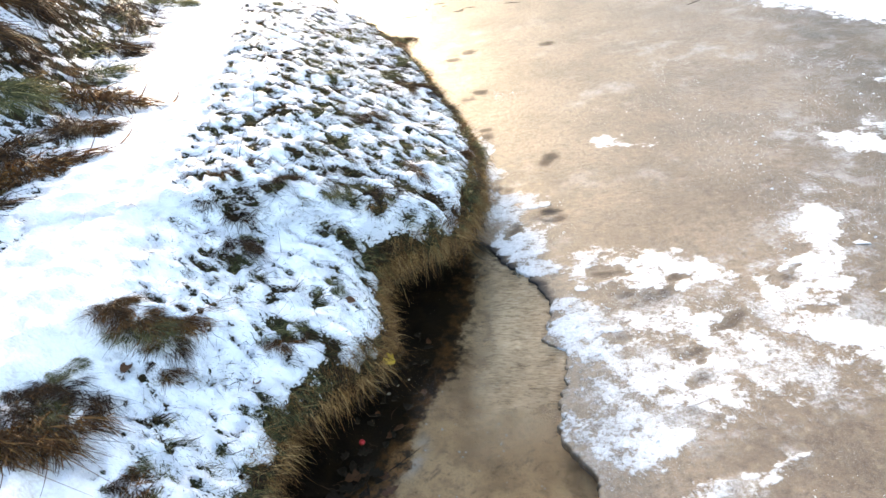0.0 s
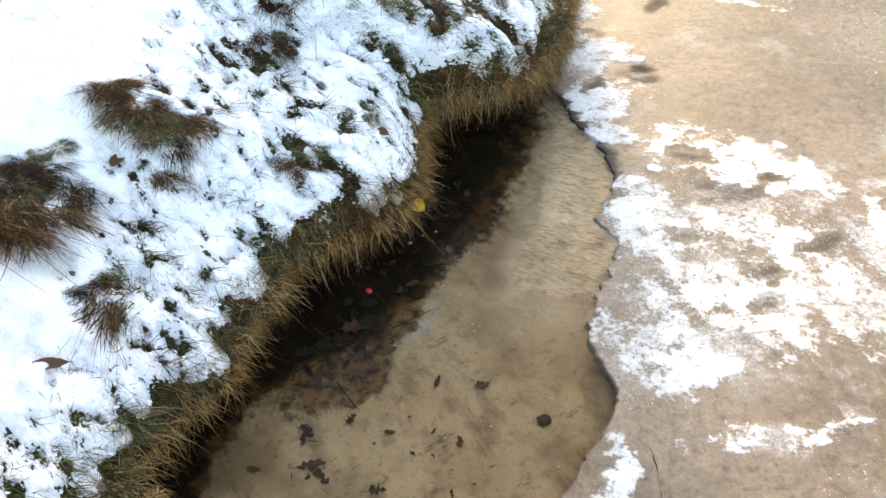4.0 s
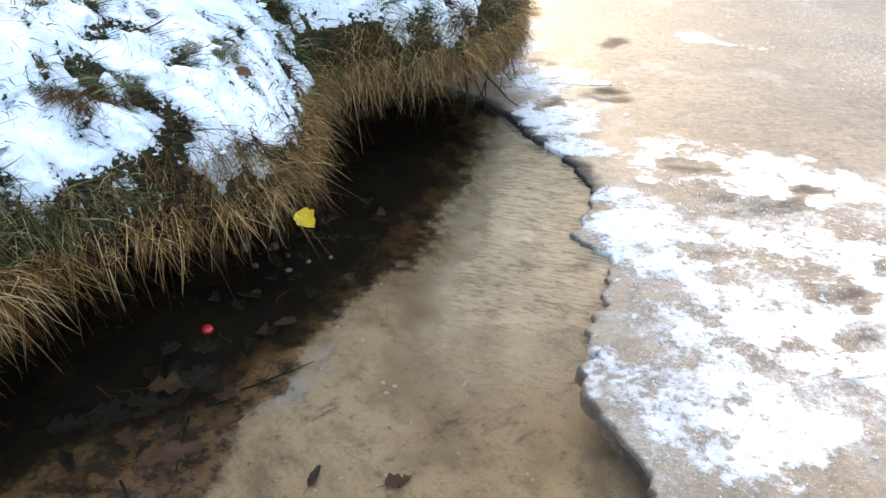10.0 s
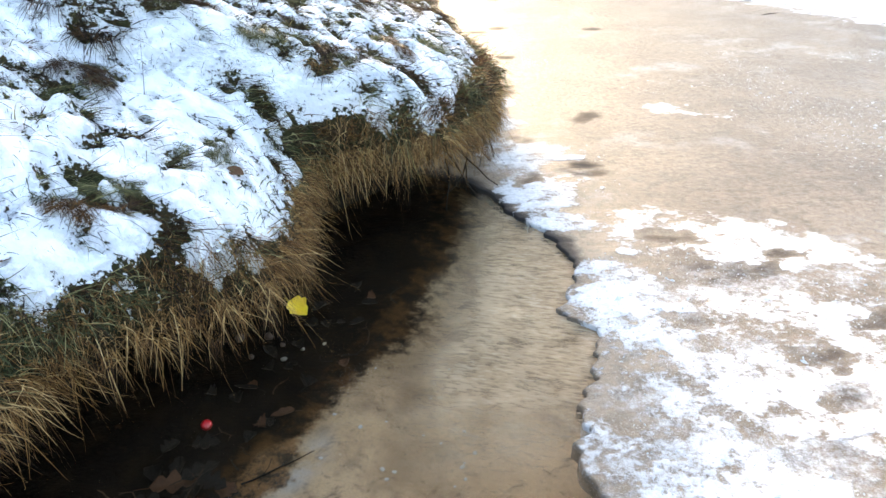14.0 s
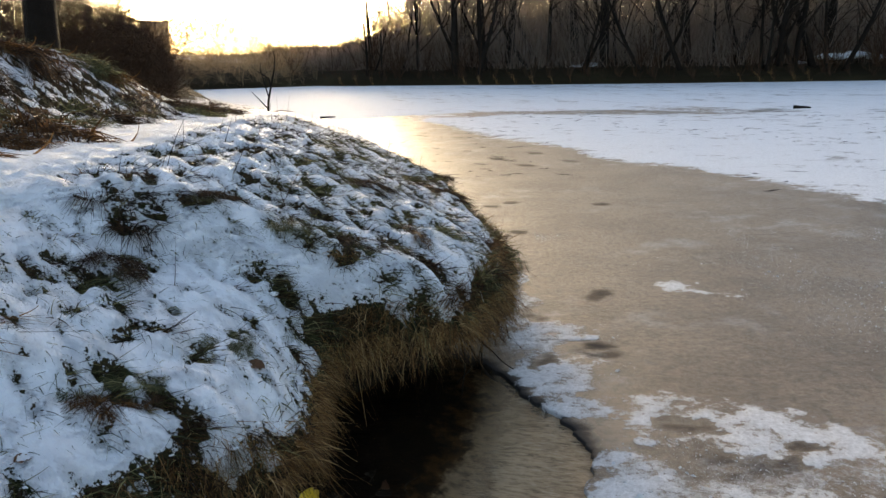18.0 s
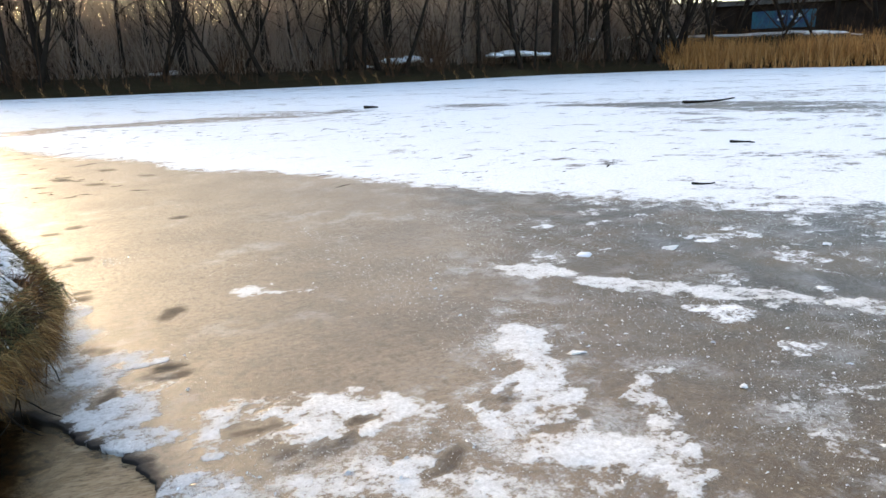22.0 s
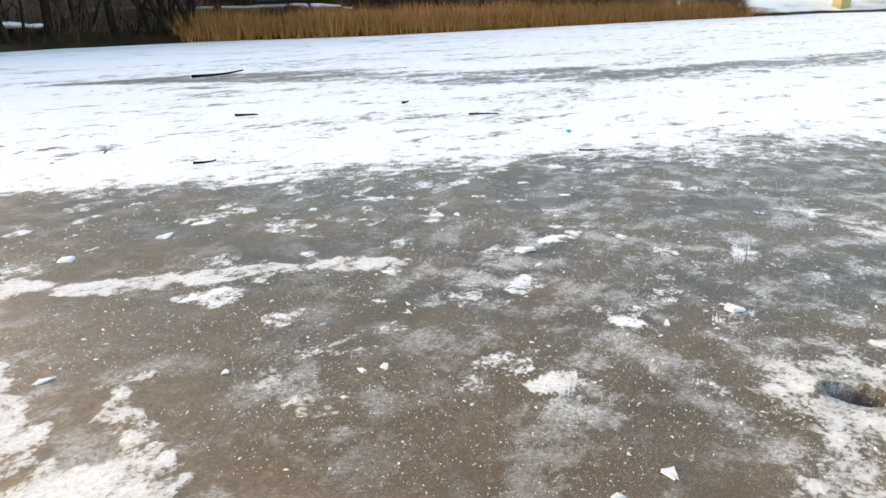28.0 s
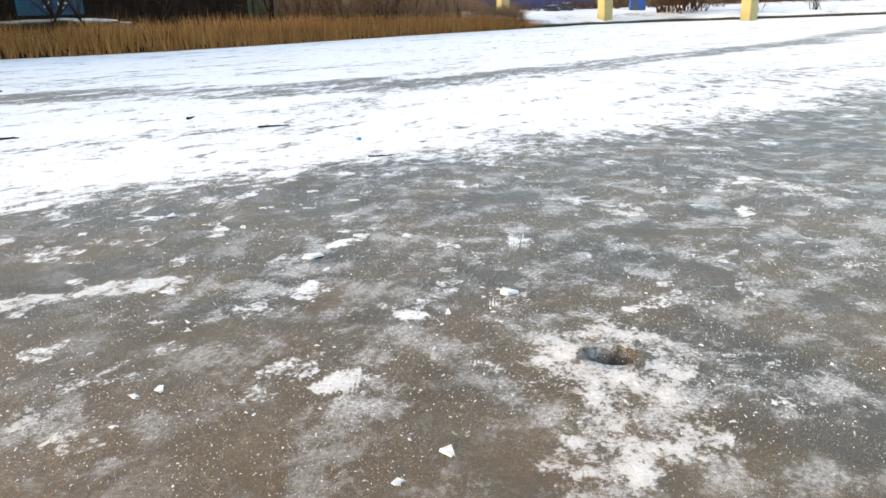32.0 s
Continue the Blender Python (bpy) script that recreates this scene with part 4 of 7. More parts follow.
def grow(seed, height, radius, lean=0.06, limbs=12, low=0.25, twigs=4, spread=0.45):
    """Trunk runs and crown runs of a bare tree."""
    r = np.random.default_rng(seed)
    trunk = branch((0, 0, -0.3), (r.normal(0, lean), r.normal(0, lean), 1), height, radius, radius * 0.15, 9, 0.05, r)
    runs, thin = [trunk], []
    for k in range(limbs):
        t = low + (0.97 - low) * (k + r.random()) / limbs
        at = np.array([np.interp(t * 9, range(10), trunk[0][:, j]) for j in range(3)])
        a = r.random() * 6.283
        way = np.array([math.cos(a) * 0.8, math.sin(a) * 0.8, 0.55 + 0.5 * r.random()])
        limb = branch(at, way / np.linalg.norm(way), height * spread * (1.1 - t) + 0.5, radius * 0.42 * (1.1 - t), 0.012, 5, 0.14, r)
        runs.append(limb)
        for j in range(twigs):
            i = 1 + int(r.random() * 4.9)
            w2 = limb[0][i] - limb[0][i - 1]
            w2 = w2 / np.linalg.norm(w2) + r.normal(0, 0.5, 3)
            w2 /= np.linalg.norm(w2)
            b = branch(limb[0][i], w2, height * 0.11 * (0.6 + r.random()), 0.022, 0.008, 3, 0.2, r)
            thin.append(b)
            for _ in range(3):
                i2 = 1 + int(r.random() * 2.9)
                w3 = b[0][i2] - b[0][i2 - 1]
                w3 = w3 / np.linalg.norm(w3) + r.normal(0, 0.55, 3)
                thin.append(branch(b[0][i2], w3 / np.linalg.norm(w3), height * 0.055 * (0.5 + r.random()), 0.011, 0.005, 2, 0.2, r))
    return runs, thin


def tree(name, seed, label, crown_mat="twig", **kind):
    runs, thin = grow(seed, **kind)
    top = new(name)
    part("trunk", make_mesh("trunk", *tubes(runs[:1], 8)), M["bark"], top)
    part("crown", make_mesh("crown", *join(tubes(runs[1:], 4), tubes(thin, 3))), M[crown_mat], top, "bare branches and fine twigs")
    return tagged(top, label, "tree", "bare trees on the shore")


def shrub(name, seed, label, height=2.0, stems=12, mat="shrub"):
    r = np.random.default_rng(seed)
    runs, thin = [], []
    for _ in range(stems):
        a, l = r.random() * 6.283, height * (0.5 + 0.6 * r.random())
        way = np.array([math.cos(a) * 0.45, math.sin(a) * 0.45, 1.0])
        b = branch((r.normal(0, 0.15), r.normal(0, 0.15), -0.1), way / np.linalg.norm(way), l, 0.022, 0.006, 4, 0.15, r)
        runs.append(b)
        for _ in range(5):
            i = 1 + int(r.random() * 3.9)
            w = b[0][i] - b[0][i - 1]
            w = w / np.linalg.norm(w) + r.normal(0, 0.5, 3)
            thin.append(branch(b[0][i], w / np.linalg.norm(w), l * 0.32, 0.010, 0.005, 2, 0.25, r))
    top = part(name, make_mesh(name, *join(tubes(runs, 3), tubes(thin, 3))), M[mat])
    return tagged(top, label, "shrub", "bare shrubs on the shore")


r = np.random.default_rng(3)
models = [tree("bare_tree", 10 + k, "tall bare dark-barked tree on the far river shore", height=h, radius=q, lean=l, limbs=n, low=lo)
          for k, (h, q, l, n, lo) in enumerate([(15, 0.26, 0.05, 14, 0.25), (13, 0.20, 0.22, 13, 0.15), (17, 0.32, 0.06, 14, 0.3), (12, 0.17, 0.22, 12, 0.15), (14, 0.22, 0.3, 12, 0.2)])]
shrubs = [shrub("bare_shrub", 40 + k, "bare reddish-brown shrub on the snowy shore", height=h) for k, h in enumerate((2.2, 1.6, 3.0))]
used = set()


def plant(models_, x, y, z, scale=1.0, turn=None, lift=1.0):
    """First use moves the model itself, later ones copy it."""
    model = models_[int(r.random() * len(models_))]
    m = Matrix.Translation((x, y, z)) @ Matrix.Rotation(r.random() * 6.283 if turn is None else turn, 4, "Z") @ Matrix.Diagonal((scale, scale, scale * lift, 1))
    if model.name in used:
        return copy_thing(model, m)
    used.add(model.name)
    model.matrix_basis = m
    return model


# wood on the right shore
s0, s1 = shore_at(-8.5), shore_at(39.2)
for _ in range(120):
    s, d = s0 + (s1 - s0) * r.random(), 0.8 + 15 * r.random() ** 1.2
    x, y, z = shore_spot(s, d)
    if x < -7.6:
        continue
    edge = smooth(-9, 0, x)
    plant(models, x, y, z, (0.75 + 0.4 * r.random()) * (0.32 + 0.68 * edge))
for _ in range(60):
    x, y, z = shore_spot(s0 + (s1 - s0) * r.random(), 0.8 + 9 * r.random())
    plant(shrubs, x, y, z, 0.7 + 0.7 * r.random())
# leaning trunks along the water's edge
for _ in range(16):
    x, y, z = shore_spot(shore_at(-2) + (s1 - shore_at(-2)) * r.random(), 0.8 + 4 * r.random())
    plant(models[3:], x, y, z, 0.8 + 0.35 * r.random())
# thinner line of trees behind the reeds, none before the shed or the bridge
def behind_reeds(x, y):
    turn = math.degrees(math.atan2(y + 0.31, x - 0.86))
    return turn > 10.5 and not (25 < turn < 46 and (x - 60.8) * 0.815 + (y - 42.5) * 0.579 < 2.9)


t0, t1 = shore_at(39.2), shore_at(94)
for _ in range(34):
    x, y, z = shore_spot(t0 + (t1 - t0) * r.random(), 4 + 14 * r.random())
    if behind_reeds(x, y):
        plant(models, x, y, z, 0.6 + 0.35 * r.random())
for _ in range(34):
    x, y, z = shore_spot(t0 + (t1 - t0) * r.random(), 3 + 14 * r.random())
    if behind_reeds(x, y):
        plant(shrubs, x, y, z, 0.9 + 0.8 * r.random())
# willow scrub along the far bend
b0, b1 = shore_at(-60), shore_at(-9.5)
for _ in range(10):
    x, y, z = shore_spot(b0 + (b1 - b0) * (1 - r.random() ** 1.5), 0.6 + 10 * r.random())
    plant(shrubs, x, y, z, 0.8 + 0.6 * r.random())
# far low wood behind it, in the haze
for _ in range(8):
    plant(shrubs, -66 + 50 * r.random(), 112 + 26 * r.random(), 2.0, 0.6 + 0.5 * r.random())
# trees that stand singly before the sheds
for deg, dist, size in ((47.4, 62, 0.9), (45.6, 62, 1.0), (41.6, 65, 0.9), (39, 66, 1.0), (32, 69, 0.8), (29.3, 70, 1.0), (28.9, 74, 0.8), (27, 71, 0.9), (16.6, 85, 1.0), (16.0, 86, 0.9), (12.9, 92, 1.0), (9.5, 98, 1.0),  (23, 76, 0.7), (35, 70, 0.7), (43.5, 66, 1.1), (37, 68, 0.9), (20, 80, 0.8)):
    plant(models, 0.86 + dist * math.cos(radians(deg)), -0.31 + dist * math.sin(radians(deg)), 0.7, size * 1.45)
# thick leaning trunks where the reeds begin
for x, y, size in ((43.2, 43.6, 1.2), (44.6, 43.9, 1.0), (45.2, 43.0, 1.3), (46.4, 44.4, 0.9), (47.0, 43.5, 1.1), (48.6, 42.6, 0.9), (51.5, 41.0, 0.8), (55.0, 37.6, 0.9), (58.5, 35.5, 0.8)):
    plant(models[3:], 0.89 * x, 0.89 * y, 0.4, size, lift=0.9)
for deg, dist, size in ((21.5, 76, 2.2), (20.6, 78, 1.9), (18, 82, 1.8), (12, 92, 2.2), (24, 74, 1.6), (14.5, 90, 2.0)):
    plant(shrubs, 0.86 + dist * math.cos(radians(deg)), -0.31 + dist * math.sin(radians(deg)), 0.9, size)
# brush at the foot of the wood
n = 9000
k = (s0 + (t1 - s0) * r.random(n)).astype(int).clip(0, len(ss) - 1)
d = 0.4 + 16 * r.random(n) ** 1.6
base = np.stack([SX[k] + away[k, 0] * d, SY[k] + away[k, 1] * d, shore_ground(d) - 0.15], -1)
way = r.normal(0, 0.25, (n, 3)) + (0, 0, 1)
brush = part("undergrowth", make_mesh("undergrowth", *blades(base, way, 0.6 + 1.8 * r.random(n) ** 1.5, 0.1 * r.random(n), 0.008 + 0.012 * r.random(n), 4)), M["shrub"])
tagged(brush, "tangled bare brown undergrowth along the far shore", "undergrowth", kind="stuff")

# low embankment behind the waterside trees, its crown under snow
es = np.linspace(shore_at(31), shore_at(50), 60)
ek = es.astype(int).clip(0, len(ss) - 1)
ed = np.array([5.2, 6.0, 7.0, 8.0, 8.8, 9.8, 11.0, 12.5])
ez = np.array([0.6, 1.1, 1.75, 2.2, 2.4, 2.4, 2.2, 1.2])
E, S = np.meshgrid(ed, es)
X, Y = SX[ek][:, None] + away[ek, :1] * E, SY[ek][:, None] + away[ek, 1:] * E
taper = (smooth(es[0], es[0] + 5, es) * smooth(es[-1], es[-1] - 5, es))[:, None]
Z = 0.5 + (ez[None] - 0.5) * (0.2 + 0.8 * taper) + 0.35 * (fbm(X, Y, 0.6, 15) - 0.5)
crown = np.broadcast_to(np.array([0, 0, 0.05, 0.38, 0.85, 0.9, 0.9, 0.6])[None], X.shape) * (0.45 + 0.55 * taper) + 0.5 * (fbm(X, Y, 0.8, 16) - 0.5)
embankment = part("embankment", make_mesh("embankment", np.stack([X, Y, Z], -1).reshape(-1, 3), grid_faces(*X.shape), {"snow": crown, "soil": 0 * X, "trodden": 0 * X}), M["bank"])
tagged(embankment, "low brown embankment with snow along its crown", "embankment", kind="structure")

# reed belt
n = 26000
t0, t1 = shore_at(38.8), shore_at(97)
s = t0 + (t1 - t0) * r.random(n)
k = s.astype(int).clip(0, len(ss) - 1)
d = -0.3 + 4.2 * r.random(n)
tall = 1.6 * (0.62 + 0.40 * vnoise(s, d, 0.5, 7) + 0.22 * vnoise(s, d, 2.1, 8)) * smooth(t1 + 1, t1 - 22, s) ** 0.5 * smooth(t0 - 0.2, t0 + 1.0, s) ** 0.3
base = np.stack([SX[k] + away[k, 0] * d + r.normal(0, 0.3, n), SY[k] + away[k, 1] * d + r.normal(0, 0.3, n), shore_ground(d) - 0.1], -1)
way = r.normal(0, 0.13, (n, 3)) + (0, 0, 1)
reed = part("reed_belt", make_mesh("reed_belt", *blades(base, way, tall * (0.7 + 0.3 * r.random(n)), 0.05 + 0.1 * r.random(n), 0.016 + 0.016 * r.random(n), 5, 3)), M["reed"])
tagged(reed, "belt of dry golden-brown reeds at the ice edge", "reeds", kind="stuff")
# low tawny sedge along the wood's foot
n = 4000
s = s0 + (shore_at(39.2) - s0) * r.random(n)
keep = vnoise(s, 0 * s, 0.35, 3) > 0.5
s = s[keep]
n = len(s)
k = s.astype(int)
d = -0.1 + 1.0 * r.random(n)
base = np.stack([SX[k] + away[k, 0] * d, SY[k] + away[k, 1] * d, shore_ground(d) - 0.1], -1)
sedge = part("sedge_fringe", make_mesh("sedge_fringe", *blades(base, r.normal(0, 0.2, (n, 3)) + (0, 0, 1), 0.15 + 0.3 * r.random(n), 0.2 + 0.2 * r.random(n), 0.006 + 0.006 * r.random(n), 6, 3)), M["straw"])
tagged(sedge, "low rusty sedge at the foot of the wood", "sedge", kind="stuff")

# ---- grass of the near bank ----
r = np.random.default_rng(12)


def tussock_mesh(seed, n=240, size=0.95, flop=1.9):
    q = np.random.default_rng(seed)
    a, rad = q.random(n) * 6.283, 0.10 * np.sqrt(q.random(n))
    base = np.stack([np.cos(a) * rad, np.sin(a) * rad, -0.015 + 0 * a], -1)
    out = 0.15 + 0.55 * rad / 0.10
    way = np.stack([np.cos(a) * out, np.sin(a) * out, 0.75 + 0.4 * q.random(n)], -1) + q.normal(0, 0.30, (n, 3))
    way /= np.linalg.norm(way, axis=1, keepdims=True)
    verts, faces = blades(base, way, size * (0.10 + 0.13 * q.random(n)), flop * (0.4 + 0.6 * q.random(n)), 0.0018 + 0.0024 * q.random(n), seed, 4, 0.25)
    return make_mesh("blades", verts, faces)


tussock_models = {}
for key, colour, words in (("straw", "straw", "clump of dry straw-coloured grass poking from the snow"), ("rust", "rust", "clump of rusty brown dead grass poking from the snow"),
                           ("green", "green", "clump of dull green grass poking from the snow")):
    tussock_models[key] = []
    for k in range(2):
        ob = part("grass_tussock", tussock_mesh(100 + k + 10 * len(key)), M[colour])
        tussock_models[key].append(tagged(ob, words, "grass tussock", "grass tussocks on the bank"))
taken = set()


def tussock(key, x, y, scale=1.0, lift=1.0):
    model = tussock_models[key][int(r.random() * 2)]
    z = float(bank_z(np.array([x]), np.array([y]))[0])
    m = Matrix.Translation((x, y, z)) @ Matrix.Rotation(0.25, 4, "Y") @ Matrix.Rotation(r.random() * 6.283, 4, "Z") @ Matrix.Diagonal((scale, scale, scale * lift, 1))
    if model.name in taken:
        return copy_thing(model, m)
    taken.add(model.name)
    model.matrix_basis = m
    return model



def dome_mesh(seed, n=760):
    """Slumped tussock of dead grass: locks that fall outward from a low crown."""
    q = np.random.default_rng(seed)
    locks = 15
    la, lr = q.random(locks) * 6.283, 0.12 * np.sqrt(q.random(locks))
    lie = np.stack([np.cos(la) * (0.3 + 6 * lr) + 0.45, np.sin(la) * (0.3 + 6 * lr) - 0.35, 0.35 + 0.5 * q.random(locks)], -1) + q.normal(0, 0.3, (locks, 3))
    k = q.integers(0, locks, n)
    base = np.stack([np.cos(la[k]) * lr[k], np.sin(la[k]) * lr[k], 0.06 * (1 - (lr[k] / 0.13) ** 2) - 0.03], -1) + q.normal(0, 1, (n, 3)) * (0.026, 0.026, 0.008)
    way = lie[k] + q.normal(0, 0.30, (n, 3))
    way /= np.linalg.norm(way, axis=1, keepdims=True)
    length = (0.045 + 0.095 * q.random(n)) * (0.7 + 0.6 * q.random(locks))[k]
    return make_mesh("blades", *blades(base, way, length, 0.5 + 0.9 * q.random(n), 0.0011 + 0.0016 * q.random(n), seed, 5, 0.3))


dome_models = {key: tagged(part("matted_tussock", dome_mesh(140 + k), M["tawny" if key == "straw" else key]), words, "grass tussock", "grass tussocks on the bank")
               for k, (key, words) in enumerate((("rust", "matted dome of rusty dead grass in the snow"), ("straw", "matted dome of tawny dry grass in the snow"), ("green", "matted dome of dull green grass in the snow")))}
for key, x, y, scale in (("straw", -1.88, 1.25, 1.1), ("rust", -2.0, 1.36, 0.95), ("straw", -2.05, 1.16, 0.8), ("rust", -1.92, 1.50, 0.6), ("straw", -1.46, 1.01, 0.8), ("green", -1.42, 1.06, 0.7), ("green", -1.58, 1.80, 1.0), ("rust", -1.48, 1.76, 0.75), ("rust", -1.70, 1.90, 0.7), ("straw", -1.44, 1.86, 0.6), ("green", -0.87, 1.95, 0.55),
                         ("rust", -0.43, 2.99, 0.9), ("green", -0.70, 2.94, 0.6), ("rust", -1.26, 2.52, 0.65), ("rust", -1.00, 2.94, 0.6), ("green", -0.74, 2.24, 0.55), ("rust", -1.28, 3.02, 0.6),
                         ("straw", -2.68, 4.70, 1.1), ("rust", -2.64, 4.08, 1.0), ("straw", -2.69, 3.48, 1.0), ("rust", -2.90, 2.88, 1.2), ("rust", -3.0, 3.7, 1.3), ("green", -3.0, 5.4, 1.3),
                         ("rust", -0.17, 5.33, 0.9), ("green", -0.45, 5.66, 0.8), ("rust", -0.55, 4.1, 0.9), ("green", -0.10, 3.5, 0.8), ("rust", -0.53, 7.7, 1.2),
                         ("rust", -3.54, 10.3, 1.8), ("rust", -3.2, 6.3, 1.5), ("green", -3.4, 4.5, 1.5), ("rust", -3.5, 7.6, 1.6), ("green", -3.3, 8.8, 1.5), ("rust", -4.1, 6.6, 1.6), ("rust", -3.9, 5.4, 1.6), ("green", -4.3, 8.2, 1.7), ("rust", -3.7, 9.3, 1.5)):
    for k in range(3):
        px, py = (x, y) if k == 0 else (x + r.normal(0, 0.10 * scale), y + r.normal(0, 0.10 * scale))
        grown = 1.4 if x < -2.6 else 1.0
        hue, size = (key, scale * 1.25 * grown) if k == 0 else (("rust", "straw", "green")[int(r.random() * 3)], scale * (0.45 + 0.35 * r.random()))
        z = float(bank_z(np.array([px]), np.array([py]))[0])
        m = Matrix.Translation((px, py, z + 0.025)) @ Matrix.Rotation(0.2, 4, "Y") @ Matrix.Rotation(r.normal(0, 0.7), 4, "Z") @ Matrix.Diagonal((size * (0.9 + 0.5 * r.random()), size * (0.7 + 0.4 * r.random()), size * 0.8 * grown, 1))
        if hue in taken:
            copy_thing(dome_models[hue], m)
        else:
            taken.add(hue)
            dome_models[hue].matrix_basis = m
# the larger clumps one by one, several tufts to a clump
for x, y, scale, keys, count in ((-0.38, 3.01, 1.25, ("rust", "green", "straw"), 7), (-1.20, 2.73, 1.1, ("rust", "green"), 4), (-1.41, 3.01, 1.0, ("rust", "straw"), 3),
                                 (-1.16, 2.15, 1.0, ("rust", "green"), 4), (-0.71, 2.09, 0.8, ("green",), 3), (-1.57, 1.84, 0.9, ("green", "rust"), 8),
                                 (-1.86, 1.24, 1.1, ("rust", "straw", "rust"), 9), (-1.50, 1.05, 0.8, ("rust", "green", "straw"), 6), (-1.20, 0.32, 1.0, ("straw", "green"), 3),
                                 (-0.94, 1.87, 0.8, ("green",), 3), (-0.17, 5.33, 1.4, ("rust", "green"), 4), (-0.70, 5.30, 1.2, ("rust",), 3), (-0.45, 5.66, 1.3, ("rust", "green"), 4),
                                 (-0.86, 3.04, 0.9, ("rust", "green"), 3), (-0.10, 3.50, 1.0, ("green", "straw"), 4), (-1.0, 4.8, 1.0, ("rust",), 3), (-0.53, 7.7, 1.6, ("rust", "green"), 4),
                                 (-1.05, 7.5, 1.5, ("rust",), 3), (-0.07, 5.0, 1.2, ("green", "rust"), 4), (-0.55, 4.1, 1.2, ("green", "rust"), 4), (-1.45, 6.6, 1.1, ("rust", "straw"), 3),
                                 (-2.66, 4.85, 1.5, ("rust", "straw"), 4), (-2.74, 4.23, 1.5, ("rust", "straw"), 4), (-2.72, 3.45, 1.5, ("rust",), 4), (-2.92, 2.97, 1.6, ("straw", "green"), 4),
                                 (-3.54, 10.3, 2.6, ("rust", "green"), 4), (-2.95, 6.4, 1.8, ("straw", "rust"), 4), (-3.1, 5.3, 2.0, ("rust", "straw"), 5), (-3.4, 4.3, 2.0, ("rust", "green"), 5)):
    for k in range(min(count, 3)):
        tussock(keys[k % len(keys)], x + r.normal(0, 0.08 * scale), y + r.normal(0, 0.07 * scale), scale * (0.45 + 0.4 * r.random()))
# rank tufts standing along the rim
for y in (3.15, 3.35, 3.6, 3.8, 4.1, 4.4, 4.75, 5.1, 5.6, 6.2):
    for k in range(2):
        tussock(("straw", "green", "rust")[int(r.random() * 3)], float(rim_x(np.array([y]))[0]) - 0.03 - 0.08 * r.random(), y + 0.1 * r.random(), 0.7 + 0.4 * r.random(), 1.25)
# scattered clumps on the rough ridge beyond the path
for _ in range(90):
    y = 2.5 + 8.5 * r.random()
    x = np.interp(y, [2, 5, 8, 10.5], [-2.9, -2.95, -3.3, -3.7]) - 2.6 * r.random()
    tussock(("rust", "green", "straw")[int(r.random() * 3)], x, y, 1.2 + 1.1 * r.random())
for x, y, scale in ((-6.2, 17.7, 2.6), (-6.05, 17.6, 2.0), (-4.97, 15.96, 1.4), (-5.1, 16.0, 1.2)):
    tussock("rust", x, y, scale, 1.2)
# and small ones over the near bank
for _ in range(60):
    y = 0.4 + 7.5 * r.random()
    x = float(rim_x(np.array([y]))[0]) - 0.1 - 1.7 * r.random()
    if path_mask(np.array([x]), np.array([y]))[0] < 0.2:
        tussock(("rust", "green", "green")[int(r.random() * 3)], x, y, 0.4 + 0.5 * r.random())


def stuff_blades(name, material, base, way, length, droop, width, label, seed, curl_by=0.14):
    way = way / (np.linalg.norm(way, axis=1, keepdims=True) + 1e-9)
    ob = part(name, make_mesh(name, *blades(base, way, length, droop, width, seed, 5 if "hanging" in name else 4, curl_by)), M[material])
    return tagged(ob, label, "grass", kind="stuff")


# grass hanging over the undercut rim
ry = np.linspace(-0.2, 9, 2400)
rx = rim_x(ry)
arc = np.r_[0, np.cumsum(np.hypot(np.diff(rx), np.diff(ry)))]
tang = np.stack([np.gradient(rx, arc), np.gradient(ry, arc)], -1)
kernel = np.ones(41) / 41
tang = np.stack([np.convolve(tang[:, j], kernel, "same") for j in range(2)], -1)
tang /= np.linalg.norm(tang, axis=1, keepdims=True) + 1e-9
reach_by_y = lambda y: np.interp(y, [0, 0.8, 1.3, 1.7, 2.0, 2.6, 2.9, 3.4, 4.2, 9], [0.42, 0.42, 0.42, 0.50, 0.62, 0.62, 0.70, 0.75, 0.70, 0.65])
